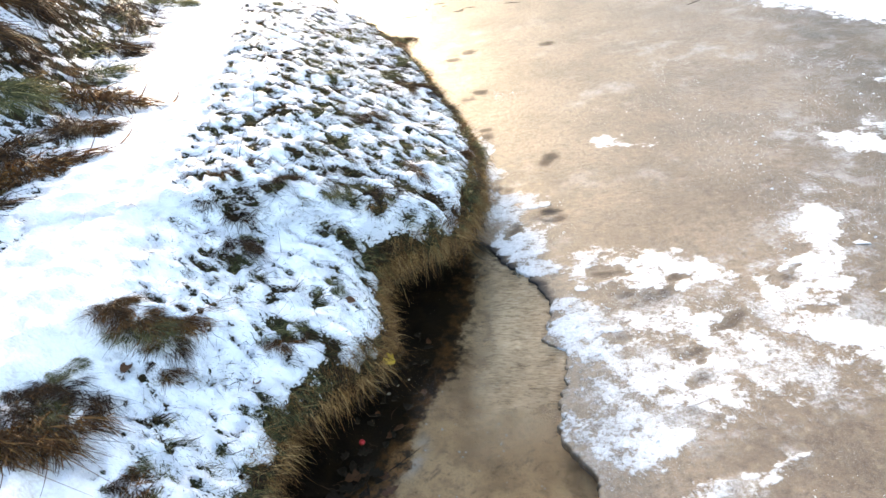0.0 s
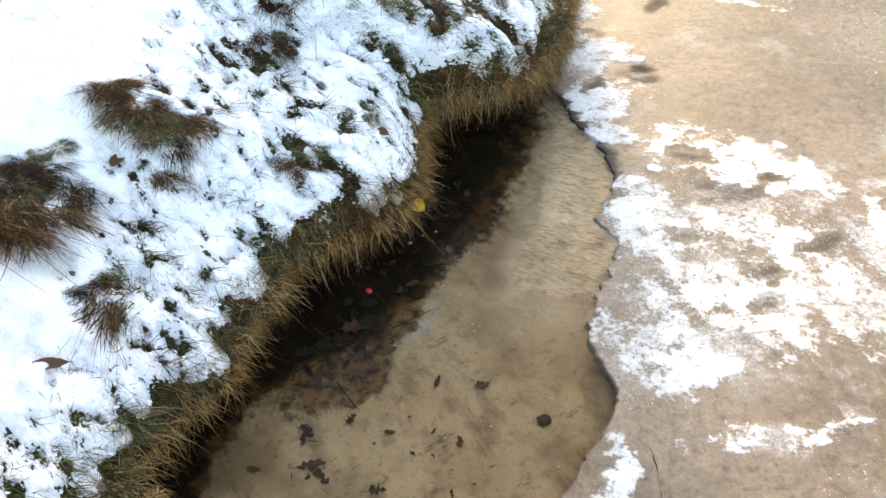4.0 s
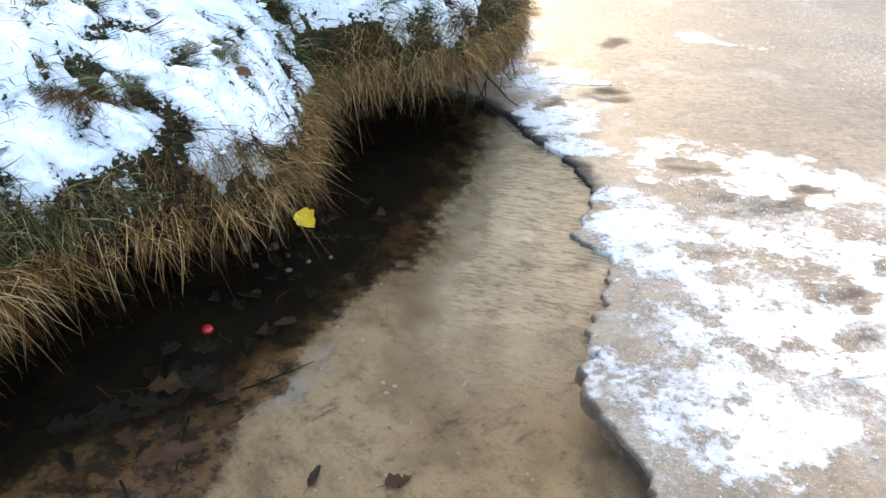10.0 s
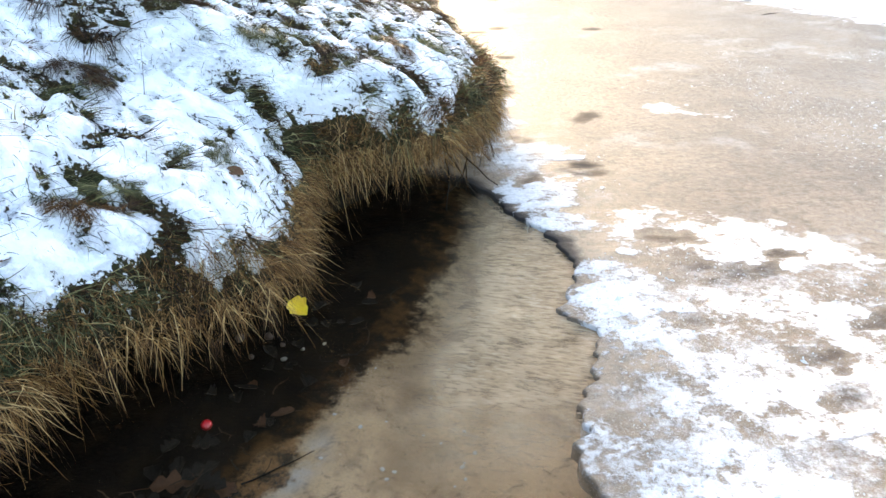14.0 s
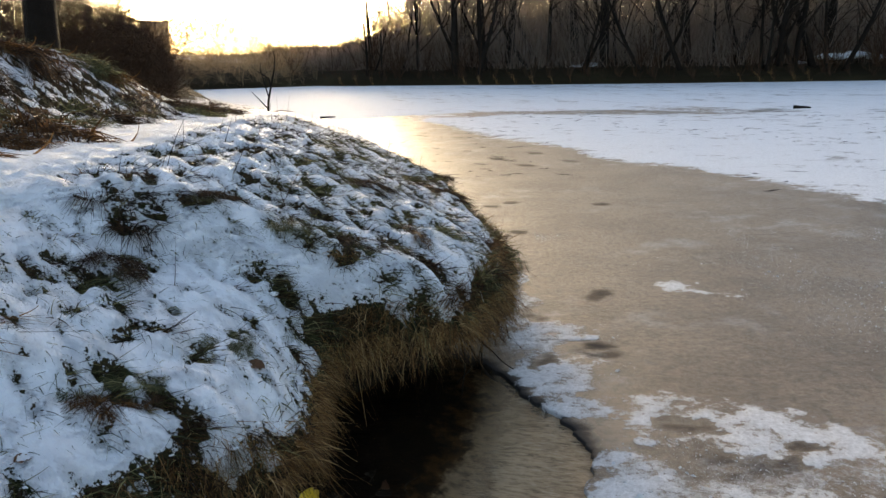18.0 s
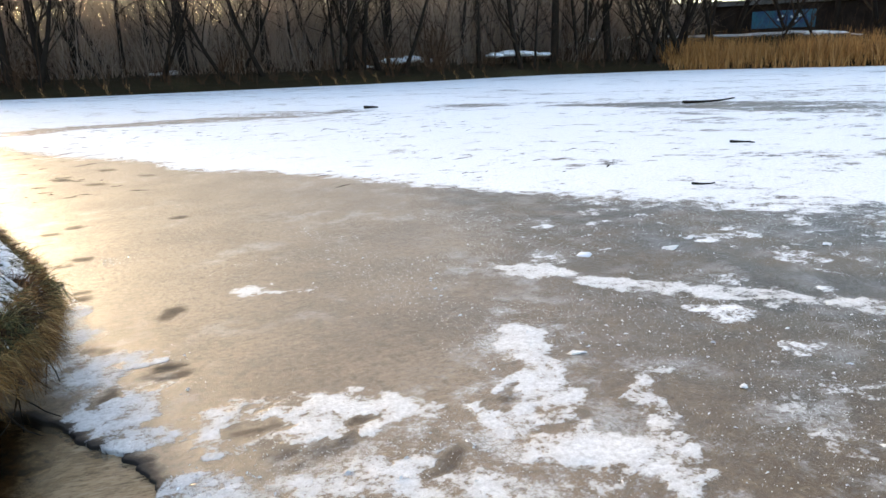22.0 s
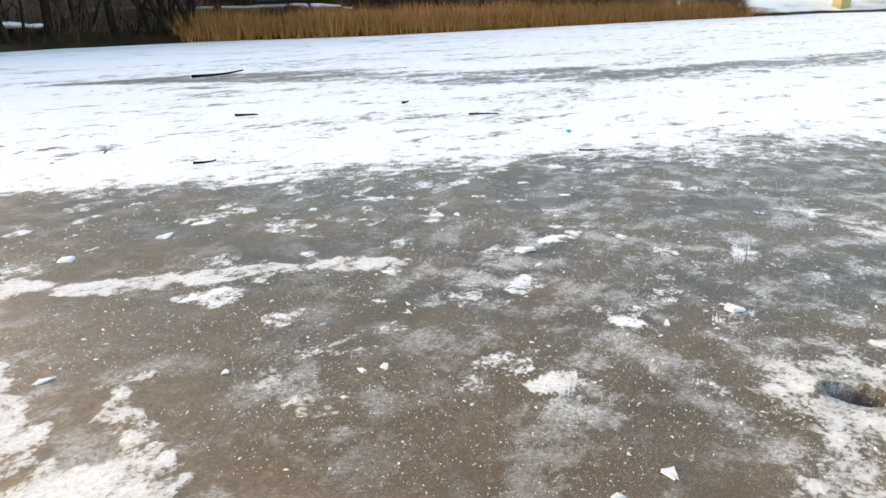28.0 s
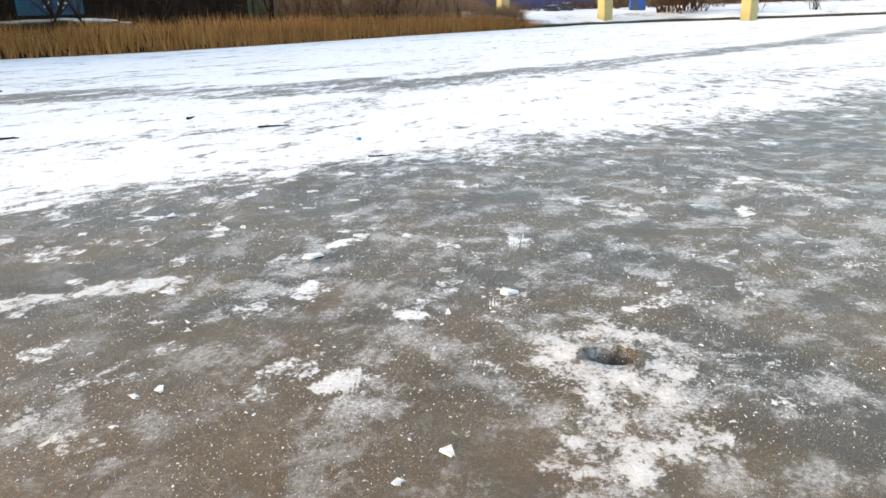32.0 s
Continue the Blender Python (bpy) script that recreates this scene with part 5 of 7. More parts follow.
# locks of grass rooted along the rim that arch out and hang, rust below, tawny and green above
# near-black rust blades sink lowest and carry the shade below the lip
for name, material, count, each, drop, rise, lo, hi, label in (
        ("hanging_grass_rust", "rust", 560, 26, 0.16, -0.15, 0.04, 0.11, "rusty and shade-dark dead grass hanging over the undercut bank"),
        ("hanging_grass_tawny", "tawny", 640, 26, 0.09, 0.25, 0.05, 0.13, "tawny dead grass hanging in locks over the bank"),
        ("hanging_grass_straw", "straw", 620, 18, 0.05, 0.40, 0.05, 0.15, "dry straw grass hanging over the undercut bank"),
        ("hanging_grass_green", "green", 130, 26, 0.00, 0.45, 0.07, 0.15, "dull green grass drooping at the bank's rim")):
    ca = arc[-1] * r.random(count) ** 1.3
    py = np.interp(ca, arc, ry)
    if material == "green":
        ca = ca[vnoise(py, 0 * py, 2.3, 96) > 0.45]
    count = len(ca)
    wide = 0.045 + 0.09 * np.exp(-((np.interp(ca, arc, ry) - 1.64) / 0.16) ** 2) + 0.11 * np.exp(-((np.interp(ca, arc, ry) - 0.68) / 0.16) ** 2)
    far_rim = smooth(1.85, 2.15, np.interp(ca, arc, ry))
    inset = (wide - 0.022 * far_rim) * r.random(count) ** 1.3 - 0.015
    sink = np.where(inset < 0.02, drop * r.random(count), 0)
    fall = 0.5 + 0.9 * r.random(count)
    sweep = 0.85 * r.normal(0, 1, count) + 0.5 * (vnoise(ca, 0 * ca, 3.0, 97) - 0.5)
    lift = rise * (1 - 0.75 * far_rim) + r.normal(0, 0.22, count)
    k = np.repeat(np.arange(count), each)
    n = len(k)
    a = np.clip(ca[k] + r.normal(0, 0.012, n), 0, arc[-1])
    out = np.stack([np.interp(a, arc, tang[:, 1]), -np.interp(a, arc, tang[:, 0])], -1)
    px, py = np.interp(a, arc, rx), np.interp(a, arc, ry)
    back = inset[k] + r.normal(0, 0.010, n)
    bx, by = px - out[:, 0] * back, py - out[:, 1] * back
    bz = bank_z(np.minimum(bx, rim_x(by)), by) - sink[k] - 0.012
    side = sweep[k] + r.normal(0, 0.32, n)
    way = np.stack([out[:, 0] - out[:, 1] * side, out[:, 1] + out[:, 0] * side, lift[k] + r.normal(0, 0.30, n)], -1)
    length = (lo + (hi - lo) * r.random(n)) * fall[k] * reach_by_y(by)
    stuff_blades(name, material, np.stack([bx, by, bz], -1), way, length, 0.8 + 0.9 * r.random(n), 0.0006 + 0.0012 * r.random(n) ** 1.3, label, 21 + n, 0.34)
# stray blades that stand clear of the rim
n = 260
a = arc[-1] * r.random(n) ** 1.3
px, py = np.interp(a, arc, rx), np.interp(a, arc, ry)
out = np.stack([np.interp(a, arc, tang[:, 1]), -np.interp(a, arc, tang[:, 0])], -1)
way = np.c_[out * 0.9, 0.25 + 0 * a] + r.normal(0, 0.45, (n, 3))
stuff_blades("stray_hanging_blades", "straw", np.stack([px, py, bank_z(px, py) - 0.06 * r.random(n)], -1), way, 0.10 + 0.13 * r.random(n), 0.5 + 0.6 * r.random(n), 0.0009 + 0.0007 * r.random(n), "single long straws standing out from the bank's rim", 84, 0.2)
# brown grass standing up along the outer rim
n = 2600
ky = 2.75 + 3.2 * r.random(130) ** 1.4
k = r.integers(0, 130, n)
y = ky[k] + r.normal(0, 0.018, n)
x = rim_x(y) - 0.05 * r.random(130)[k] + r.normal(0, 0.012, n) - 0.01
lie = r.normal(0, 0.35, (130, 3)) + (0.45, -0.1, 0.9)
stuff_blades("standing_rim_grass", "tawny", np.stack([x, y, bank_z(np.minimum(x, rim_x(y)), y) - 0.01], -1), lie[k] + r.normal(0, 0.22, (n, 3)), (0.05 + 0.13 * r.random(n)) * (0.5 + 0.8 * r.random(130))[k], 0.2 + 0.5 * r.random(n), 0.0008 + 0.0012 * r.random(n), "brown dead grass standing up along the outer rim", 85, 0.2)
# matted thatch that closes the rounded lip
n = 14000
a = arc[-1] * r.random(n) ** 1.25
px, py = np.interp(a, arc, rx), np.interp(a, arc, ry)
out = np.stack([np.interp(a, arc, tang[:, 1]), -np.interp(a, arc, tang[:, 0])], -1)
inset = (0.12 - 0.07 * smooth(1.85, 2.15, py)) * r.random(n) ** 1.6 - 0.03
bx, by = px - out[:, 0] * inset, py - out[:, 1] * inset
bz = bank_z(np.minimum(bx, rim_x(by)), by) - np.where(inset < 0.01, 0.12 * r.random(n), 0.0)
way = np.c_[out * 0.8, 0.1 + 0 * a] + r.normal(0, 0.55, (n, 3))
stuff_blades("matted_rim_grass", "straw", np.stack([bx, by, bz], -1), way, 0.03 + 0.07 * r.random(n), 0.6 + 0.6 * r.random(n), 0.0008 + 0.0014 * r.random(n), "short matted dead grass over the bank's lip", 83, 0.4)

# grass lying flat between the crusts of snow
n = 230000
y = np.where(r.random(n) < 0.10, -3.5 + 3.6 * r.random(n), 0.1 + 8.5 * r.random(n) ** 1.35)
u = 2.3 * r.random(n) ** 1.1
x = rim_x(y) - u
cover = bank_cover(x, y) + 0.35 * (fbm(x, y, 30, 44) - 0.5)
keep = (cover < 0.56) & (path_mask(x, y) < 0.3)
x, y, u = x[keep], y[keep], u[keep]
tone = vnoise(x, y, 5, 13) + 0.35 * r.normal(0, 0.5, len(x))
for name, material, pick, label in (("flattened_grass_green", "green", tone > 0.48, "dull green grass flattened between crusts of snow"),
                                    ("flattened_grass_rust", "rust", tone <= 0.48, "rusty dead grass flattened between crusts of snow")):
    bx, by = x[pick], y[pick]
    m = len(bx)
    turn = 0.6 + 1.6 * (vnoise(bx, by, 2.2, 15) - 0.5) + r.normal(0, 0.55, m)
    way = np.stack([np.cos(turn), -np.sin(turn), 0.10 + 0.55 * r.random(m)], -1)
    stuff_blades(name, material, np.stack([bx, by, bank_z(bx, by) + 0.004], -1), way, 0.04 + 0.10 * r.random(m) ** 1.3, 0.45 * r.random(m) + 0.1, 0.0013 + 0.0014 * r.random(m), label, 31 + m)
# stubble poking through the crust
n = 26000
y = 0.1 + 8.0 * r.random(n) ** 1.3
x = rim_x(y) - 0.04 - 2.0 * r.random(n)
keep = (path_mask(x, y) < 0.25) & (vnoise(x, y, 6, 46) + 0.3 * r.random(n) > 0.55)
x, y = x[keep], y[keep]
n = len(x)
stuff_blades("grass_stubble", "green", np.stack([x, y, bank_z(x, y) + 0.015], -1), r.normal(0, 0.5, (n, 3)) + (0.5, -0.5, 0.6), 0.03 + 0.06 * r.random(n), 0.3 + 0.6 * r.random(n), 0.0012 + 0.0012 * r.random(n), "dark grass stubble poking through the crusted snow", 79)
# rough grass on the ridge beyond the path
n = 15000
y = 1.5 + 9.5 * r.random(n)
x = np.interp(y, [2, 5, 8, 10.5], [-2.75, -2.8, -3.1, -3.5]) - 3.2 * r.random(n)
keep = bank_cover(x, y) + 0.6 * (fbm(x, y, 6, 45) - 0.5) < 0.5
x, y = x[keep], y[keep]
n = len(x)
stuff_blades("ridge_grass", "rust", np.stack([x, y, bank_z(x, y)], -1), r.normal(0, 0.5, (n, 3)) + (0.3, -0.3, 0.8), 0.10 + 0.14 * r.random(n), 0.3 + 0.5 * r.random(n), 0.0025 + 0.002 * r.random(n), "matted brown grass on the snowy ridge", 77)
# loose clumps of snow caught on the grass and along the rim
bm = bmesh.new()
bmesh.ops.create_icosphere(bm, subdivisions=2, radius=1)
ball_v = np.array([v.co[:] for v in bm.verts])
ball_f = np.array([[v.index for v in f.verts] for f in bm.faces])
bm.free()
n = 14000
y = 0.2 + 6.0 * r.random(n) ** 1.4
u = 0.01 + 1.9 * r.random(n) ** 1.1
x = rim_x(y) - u
cover = bank_cover(x, y)
off = (path_mask(x, y) < 0.1) & (cover > 0.50) & (cover < 0.82)
x, y, u = x[off], y[off], u[off]
n = len(x)
rad = 0.003 + 0.006 * r.random(n) ** 2.0
z = bank_z(x, y) + 0.014
bump_ = 1 + 0.9 * (r.random((n, len(ball_v), 1)) - 0.5)
puff = ball_v[None] * bump_ * rad[:, None, None] * np.stack([1.2 + 1.6 * r.random(n), 0.8 + 0.7 * r.random(n), 0.45 + 0.35 * r.random(n)], -1)[:, None]
lie = -0.6 + r.normal(0, 0.5, n)
c_, s_ = np.cos(lie)[:, None], np.sin(lie)[:, None]
puff = np.stack([puff[:, :, 0] * c_ - puff[:, :, 1] * s_, puff[:, :, 0] * s_ + puff[:, :, 1] * c_, puff[:, :, 2]], -1)
verts = puff + np.stack([x, y, z], -1)[:, None]
faces = ball_f[None] + (np.arange(n) * len(ball_v))[:, None, None]
clumps = part("snow_clumps", make_mesh("snow_clumps", verts.reshape(-1, 3), faces.reshape(-1, 3)), M["crumb"])
tagged(clumps, "small loose clumps of snow caught in the grass", "snow", kind="stuff")
# thin dry stalks standing in the snow
n = 90
y = 2.2 + 6 * r.random(n)
x = rim_x(y) - 1.8 * r.random(n)
stuff_blades("weed_stalks", "rust", np.stack([x, y, bank_z(x, y)], -1), r.normal(0, 0.25, (n, 3)) + (0, 0, 1), 0.12 + 0.16 * r.random(n), 0.05 * r.random(n), 0.0016 + 0.001 * r.random(n), "thin dry weed stalks standing in the snow", 78)

# ---- small things by the water ----
def leaf_mesh(seed, length, width, curl=0.3, lobes=0.0, torn=0.0):
    """A leaf with a folded midrib, a wavy rim and a stalk."""
    q = np.random.default_rng(seed)
    t, s = np.linspace(0, 1, 13), np.linspace(-1, 1, 7)
    T, S = np.meshgrid(t, s, indexing="ij")
    half = width * np.sin(np.pi * T**0.8) ** 0.8 * (1 + lobes * np.abs(np.sin(T * 9.5)) - lobes * 0.5)
    half = half * np.where(S < 0, 1 + torn * q.normal(0, 1, (13, 1)), 1 + torn * q.normal(0, 1, (13, 1))).clip(0.15, 2)
    x, y = length * (T - 0.5), S * half * 0.5
    z = curl * (np.abs(S) * half * 0.35 + 0.35 * length * (T - 0.5) ** 2) + 0.04 * width * q.normal(0, 1, T.shape)
    verts, faces = np.stack([x, y, z], -1).reshape(-1, 3), grid_faces(13, 7)
    stalk = tubes([(np.array([(-0.5 * length, 0, 0), (-0.65 * length, 0.01 * length, 0.0), (-0.8 * length, 0.04 * length, -0.004)]), [0.0012, 0.001, 0.0008])], 4)
    me = make_mesh("leaf", *join((verts, faces), stalk))
    return me


def stick_mesh(seed, length, radius, forks=2, bend=0.08):
    q = np.random.default_rng(seed)
    main = branch((-length / 2, 0, 0), (1, 0, 0), length, radius, radius * 0.4, 8, bend, q)
    main[0][:, 2] = 0.25 * (main[0][:, 2] - np.linspace(0, main[0][-1, 2], 9))
    runs = [main]
    for _ in range(forks):
        i = 2 + int(q.random() * 5)
        w = main[0][i] - main[0][i - 1]
        w = w / np.linalg.norm(w) + q.normal(0, 0.5, 3) * (1, 1, 0.3)
        runs.append(branch(main[0][i], w / np.linalg.norm(w), length * 0.25, radius * 0.5, radius * 0.2, 4, 0.1, q))
    return make_mesh("stick", *tubes(runs, 7))


def lay(name, me, material, x, y, z, turn, label, category, tilt=0.0, roll=0.0, group=""):
    ob = part(name, me, M[material])
    ob.matrix_basis = pose(x, y, z, roll, tilt, turn)
    return tagged(ob, label, category, group)


def bed_z(x, y):
    from_rim = x - np.interp(y, RIM_Y, RIM_X)
    return float(-0.085 - 0.05 * smooth(0, 0.9, from_rim) + 0.03 * (fbm(np.array([x]), np.array([y]), 3, 14)[0] - 0.5) + 0.05 * smooth(0.1, -0.3, from_rim))


def pebble_mesh(seed, size, flat=0.5):
    bm = bmesh.new()
    bmesh.ops.create_icosphere(bm, subdivisions=2, radius=size)
    for v in bm.verts:
        k = 1 + 0.35 * noise.noise(v.co * (1.6 / size) + Vector((seed, 0, 0)))
        v.co = Vector((v.co.x * k, v.co.y * k * 0.8, v.co.z * k * flat))
    for f in bm.faces:
        f.smooth = True
    me = bpy.data.meshes.new("stone")
    bm.to_mesh(me)
    bm.free()
    return me


lay("yellow_leaf", leaf_mesh(1, 0.085, 0.075, 0.9, 0.3), "yellow_leaf", -0.49, 2.27, -0.004, -25, "bright yellow fallen leaf caught at the foot of the bank", "leaf", 28, 20)
bm = bmesh.new()
bmesh.ops.create_uvsphere(bm, u_segments=20, v_segments=12, radius=0.017)
for v in bm.verts:
    v.co.z *= 0.85
    if v.co.z > 0.012:
        v.co.z -= (v.co.z - 0.012) * 0.5
ball = part("red_ball", bm, M["red"])
ball.matrix_basis = pose(-0.635, 1.657, -0.024, 20, 10, 0)
tagged(ball, "small glossy red ball half sunk in the shallow water", "ball")
sunk = "leaves on the river bed"
for x, y, ln, w, turn, key, words in ((-0.636, 0.493, 0.075, 0.065, 40, "leaf", "red-brown maple-like leaf sunk on the sandy bed"), (-0.851, 0.462, 0.10, 0.022, 50, "leaf", "narrow red-brown leaf sunk on the sandy bed"),
                                      (-0.693, 0.756, 0.10, 0.045, 20, "dark", "blackened leaf sunk on the sandy bed"), (-0.75, 0.906, 0.07, 0.06, -40, "dark", "blackened curled leaf sunk on the sandy bed"),
                                      (-0.207, 0.616, 0.06, 0.045, 70, "dark", "blackened leaf sunk on the sandy bed"), (-0.50, 0.62, 0.05, 0.03, 10, "leaf", "brown leaf sunk on the sandy bed"),
                                      (-0.10, 0.95, 0.05, 0.035, 100, "leaf", "brown leaf sunk on the sandy bed"), (-0.03, 1.25, 0.06, 0.04, 30, "leaf", "brown leaf sunk on the sandy bed"),
                                      (-0.236, 1.239, 0.06, 0.03, 80, "dark", "blackened leaf sunk on the sandy bed"), (-0.40, 0.95, 0.04, 0.03, 0, "leaf", "brown leaf sunk on the sandy bed"),
                                      (-0.64, 0.71, 0.07, 0.05, -30, "dark", "blackened ragged leaf sunk on the sandy bed"), (-0.40, 0.69, 0.06, 0.045, 15, "dark", "blackened ragged leaf sunk on the sandy bed"),
                                      (-0.78, 0.54, 0.07, 0.018, 70, "leaf", "narrow red-brown leaf sunk on the sandy bed"), (-0.92, 0.70, 0.05, 0.03, 0, "leaf", "brown leaf sunk on the sandy bed"),
                                      (-0.58, 0.99, 0.05, 0.04, 60, "dark", "blackened leaf sunk on the sandy bed"), (-0.76, 0.88, 0.08, 0.04, 100, "dark", "blackened curled leaf sunk on the sandy bed")):
    lay("sunken_leaf", leaf_mesh(int(1000 * abs(x)), ln * 1.25, w * 0.75, 0.5, 0.25, 0.5 if w > 0.03 else 0.1), "rotten" if key == "dark" else key, x, y, bed_z(x, y) + 0.006, turn, words, "leaf", 4, 6, sunk)
for k in range(56):
    x, y = -1.0 + 1.1 * r.random(), 0.30 + 0.75 * r.random()
    if vnoise(np.array([x]), np.array([y]), 4.0, 77)[0] > 0.42:
        lay("leaf_scrap", leaf_mesh(800 + k, 0.012 + 0.045 * r.random() ** 2, 0.004 + 0.010 * r.random(), 0.4, 0.2, 0.5), "rotten" if k % 3 else "leaf", x, y, bed_z(x, y) + 0.004, 360 * r.random(), "torn brown scrap of leaf on the river bed", "leaf", 3, 4, sunk)
for k, (x, y, ln, w, turn) in enumerate(((-0.66, 1.45, 0.13, 0.06, 15), (-0.60, 1.49, 0.11, 0.05, 40), (-0.55, 1.44, 0.09, 0.05, -20), (-0.51, 1.43, 0.06, 0.05, 70), (-0.62, 1.60, 0.08, 0.05, 10), (-0.76, 1.31, 0.11, 0.07, 5), (-0.57, 1.22, 0.17, 0.05, 25), (-0.69, 1.37, 0.12, 0.05, 0), (-0.85, 1.27, 0.10, 0.05, 20), (-0.48, 1.33, 0.10, 0.04, 30))):
    lay("drowned_leaf", leaf_mesh(260 + k, ln, w, 0.4, 0.9), "dark" if k % 3 else "leaf", x, y, WATER_Z - 0.030 + 0.008 * (k % 3), turn, "large black rotting leaf in the litter under the bank", "leaf", 2, 3, "leaf litter under the bank")
for x, y, size in ((-0.66, 2.10, 0.020), (-0.56, 2.11, 0.018), (-0.59, 1.99, 0.012), (-0.50, 2.06, 0.010)):
    lay("clod", pebble_mesh(int(900 - 200 * x), size, 0.7), "rotten", x, y, WATER_Z + 0.004, 400 * x, "small grey-brown clod fallen from the bank", "clod", group="clods under the bank")
for k in range(44):
    y = 1.15 + 1.5 * r.random()
    x = float(np.interp(y, [1.15, 1.5, 1.9, 2.3, 2.7], [-0.68, -0.46, -0.28, -0.10, 0.0])) - 0.03 - 0.33 * r.random()
    key = ("dark", "dark", "leaf", "dark")[k % 4]
    lay("drowned_leaf", leaf_mesh(300 + k, 0.03 + 0.06 * r.random(), 0.02 + 0.035 * r.random(), 1.2, 0.8 * r.random()), key, x, y, bed_z(x, y) + 0.014 + 0.02 * r.random(), 360 * r.random(), "rotting brown leaf among dark litter under the bank", "leaf", 20 * r.random() - 10, 20 * r.random() - 10, "leaf litter under the bank")
for k in range(13):
    y = 1.2 + 1.4 * r.random()
    x = float(np.interp(y, [1.15, 1.5, 1.9, 2.3, 2.7], [-0.70, -0.48, -0.30, -0.12, -0.02])) - 0.25 * r.random()
    lay("drowned_twig", stick_mesh(500 + k, 0.06 + 0.10 * r.random(), 0.0022, 2, 0.3), "rotten" if k % 3 else "dark", x, y, WATER_Z - 0.004, 360 * r.random(), "thin wet twig lying in the litter under the bank", "twig", group="leaf litter under the bank")
for x, y, ln, w, turn, words in ((-1.64, 1.62, 0.13, 0.055, 100, "brown fallen leaf lying on the snowy bank"), (-1.53, 0.70, 0.13, 0.05, 20, "curled brown leaf lying on the snowy bank"),
                                 (-1.05, 1.62, 0.05, 0.04, 60, "small dark leaf on the snow"), (-0.60, 2.15, 0.07, 0.045, -20, "dark brown leaf among grass and snow"), (-1.25, 1.45, 0.05, 0.03, 10, "small dark leaf on the snow")):
    lay("fallen_leaf", leaf_mesh(int(700 * abs(x)), ln, w, 0.7), "leaf", x, y, float(bank_z(np.array([x]), np.array([y]))[0]) + 0.03, turn, words, "leaf", 8, 12, "leaves on the bank")


lay("dark_stone", pebble_mesh(3, 0.036, 0.4), "rotten", 0.254, 1.094, bed_z(0.254, 1.094) + 0.01, 20, "dark rounded stone on the sandy river bed", "stone")
for k, (x, y, s) in enumerate(((-0.10, 1.55, 0.012), (0.05, 1.70, 0.010), (-0.2, 1.75, 0.014), (-0.02, 1.45, 0.009), (-0.30, 1.62, 0.011), (0.12, 1.62, 0.008), (0.30, 1.28, 0.008), (-0.15, 1.30, 0.008), (-0.45, 2.12, 0.016), (-0.50, 2.05, 0.02), (-0.38, 2.16, 0.013))):
    lay("pale_pebble", pebble_mesh(k + 9, s * 0.6), "white", x, y, bed_z(x, y) + 0.004, 40 * k, "small pale pebble on the river bed", "pebble", group="pebbles on the river bed")
for k in range(34):
    x, y, s = -0.35 + 0.75 * r.random(), 0.55 + 1.5 * r.random(), 0.004 + 0.007 * r.random() ** 2
    if x < float(edge_x(np.array([y]))[0]) - 0.05:
        lay("pale_pebble", pebble_mesh(k + 109, s, 0.4), "white", x, y, bed_z(x, y) + 0.003, 70 * k, "small pale pebble on the river bed", "pebble", group="pebbles on the river bed")
for k, (x, y, turn) in enumerate(((-0.482, 0.369, 85), (-0.83, 0.301, 20))):
    lay("wood_chip", pebble_mesh(k + 40, 0.028, 0.35), "white", x, y, bed_z(x, y) + 0.012, turn, "pale split wood chip lying in the shallows", "wood chip")


for k, (ax, ay, bx, by, rad) in enumerate(((-0.684, 1.163, -0.547, 1.031, 0.004), (-0.62, 1.45, -0.50, 1.20, 0.004), (-0.35, 0.62, -0.05, 0.66, 0.003), (-0.5, 1.5, -0.28, 1.6, 0.003))):
    lay("sunken_twig", stick_mesh(60 + k, math.hypot(bx - ax, by - ay), rad, 3), "dark", (ax + bx) / 2, (ay + by) / 2, bed_z((ax + bx) / 2, (ay + by) / 2) + 0.012, math.degrees(math.atan2(by - ay, bx - ax)), "black waterlogged twig on the river bed", "twig", group="twigs on the river bed")
for k, (x, y, ln, rad, turn, words) in enumerate(((10.09, 7.96, 0.45, 0.030, -40, "short dark stick frozen on the snowy ice"), (6.75, 5.69, 0.28, 0.022, -50, "short dark stick frozen on the ice"),
                                                  (11.21, 4.25, 0.50, 0.022, -62, "thin dark stick lying on the snowy ice"), (16.45, 14.5, 2.2, 0.06, 6, "long dark branch lying on the snow-covered ice"),
                                                  (8.96, 20.6, 0.5, 0.07, -30, "dark log end frozen into the ice"), (8.8, 1.9, 0.30, 0.013, -70, "thin dark twig lying on the ice"),
                                                  (-4.0, 19.8, 0.45, 0.045, 35, "dark branch lying on the ice by the bank"), (12.2, 6.2, 0.25, 0.03, 0, "small dark stick on the snowy ice"))):
    lay("stick", stick_mesh(80 + k, ln, rad * 0.75, (1 + k % 2) if ln < 1 else 0, 0.16 if ln < 1 else 0.05), "bark", x, y, rad * 0.8 + (0.02 if ln < 1 else 0.05), turn, words, "stick", group="sticks on the ice")
lay("blue_scrap", pebble_mesh(55, 0.04, 0.5), "cyan", 10.05, 2.56, 0.02, 30, "crumpled bright blue plastic scrap on the ice", "litter")
lay("snow_lump", pebble_mesh(56, 0.075, 0.28), "far_snow", 3.88, 4.22, -0.004, 30, "rounded lump of snow on the ice", "snow lump")

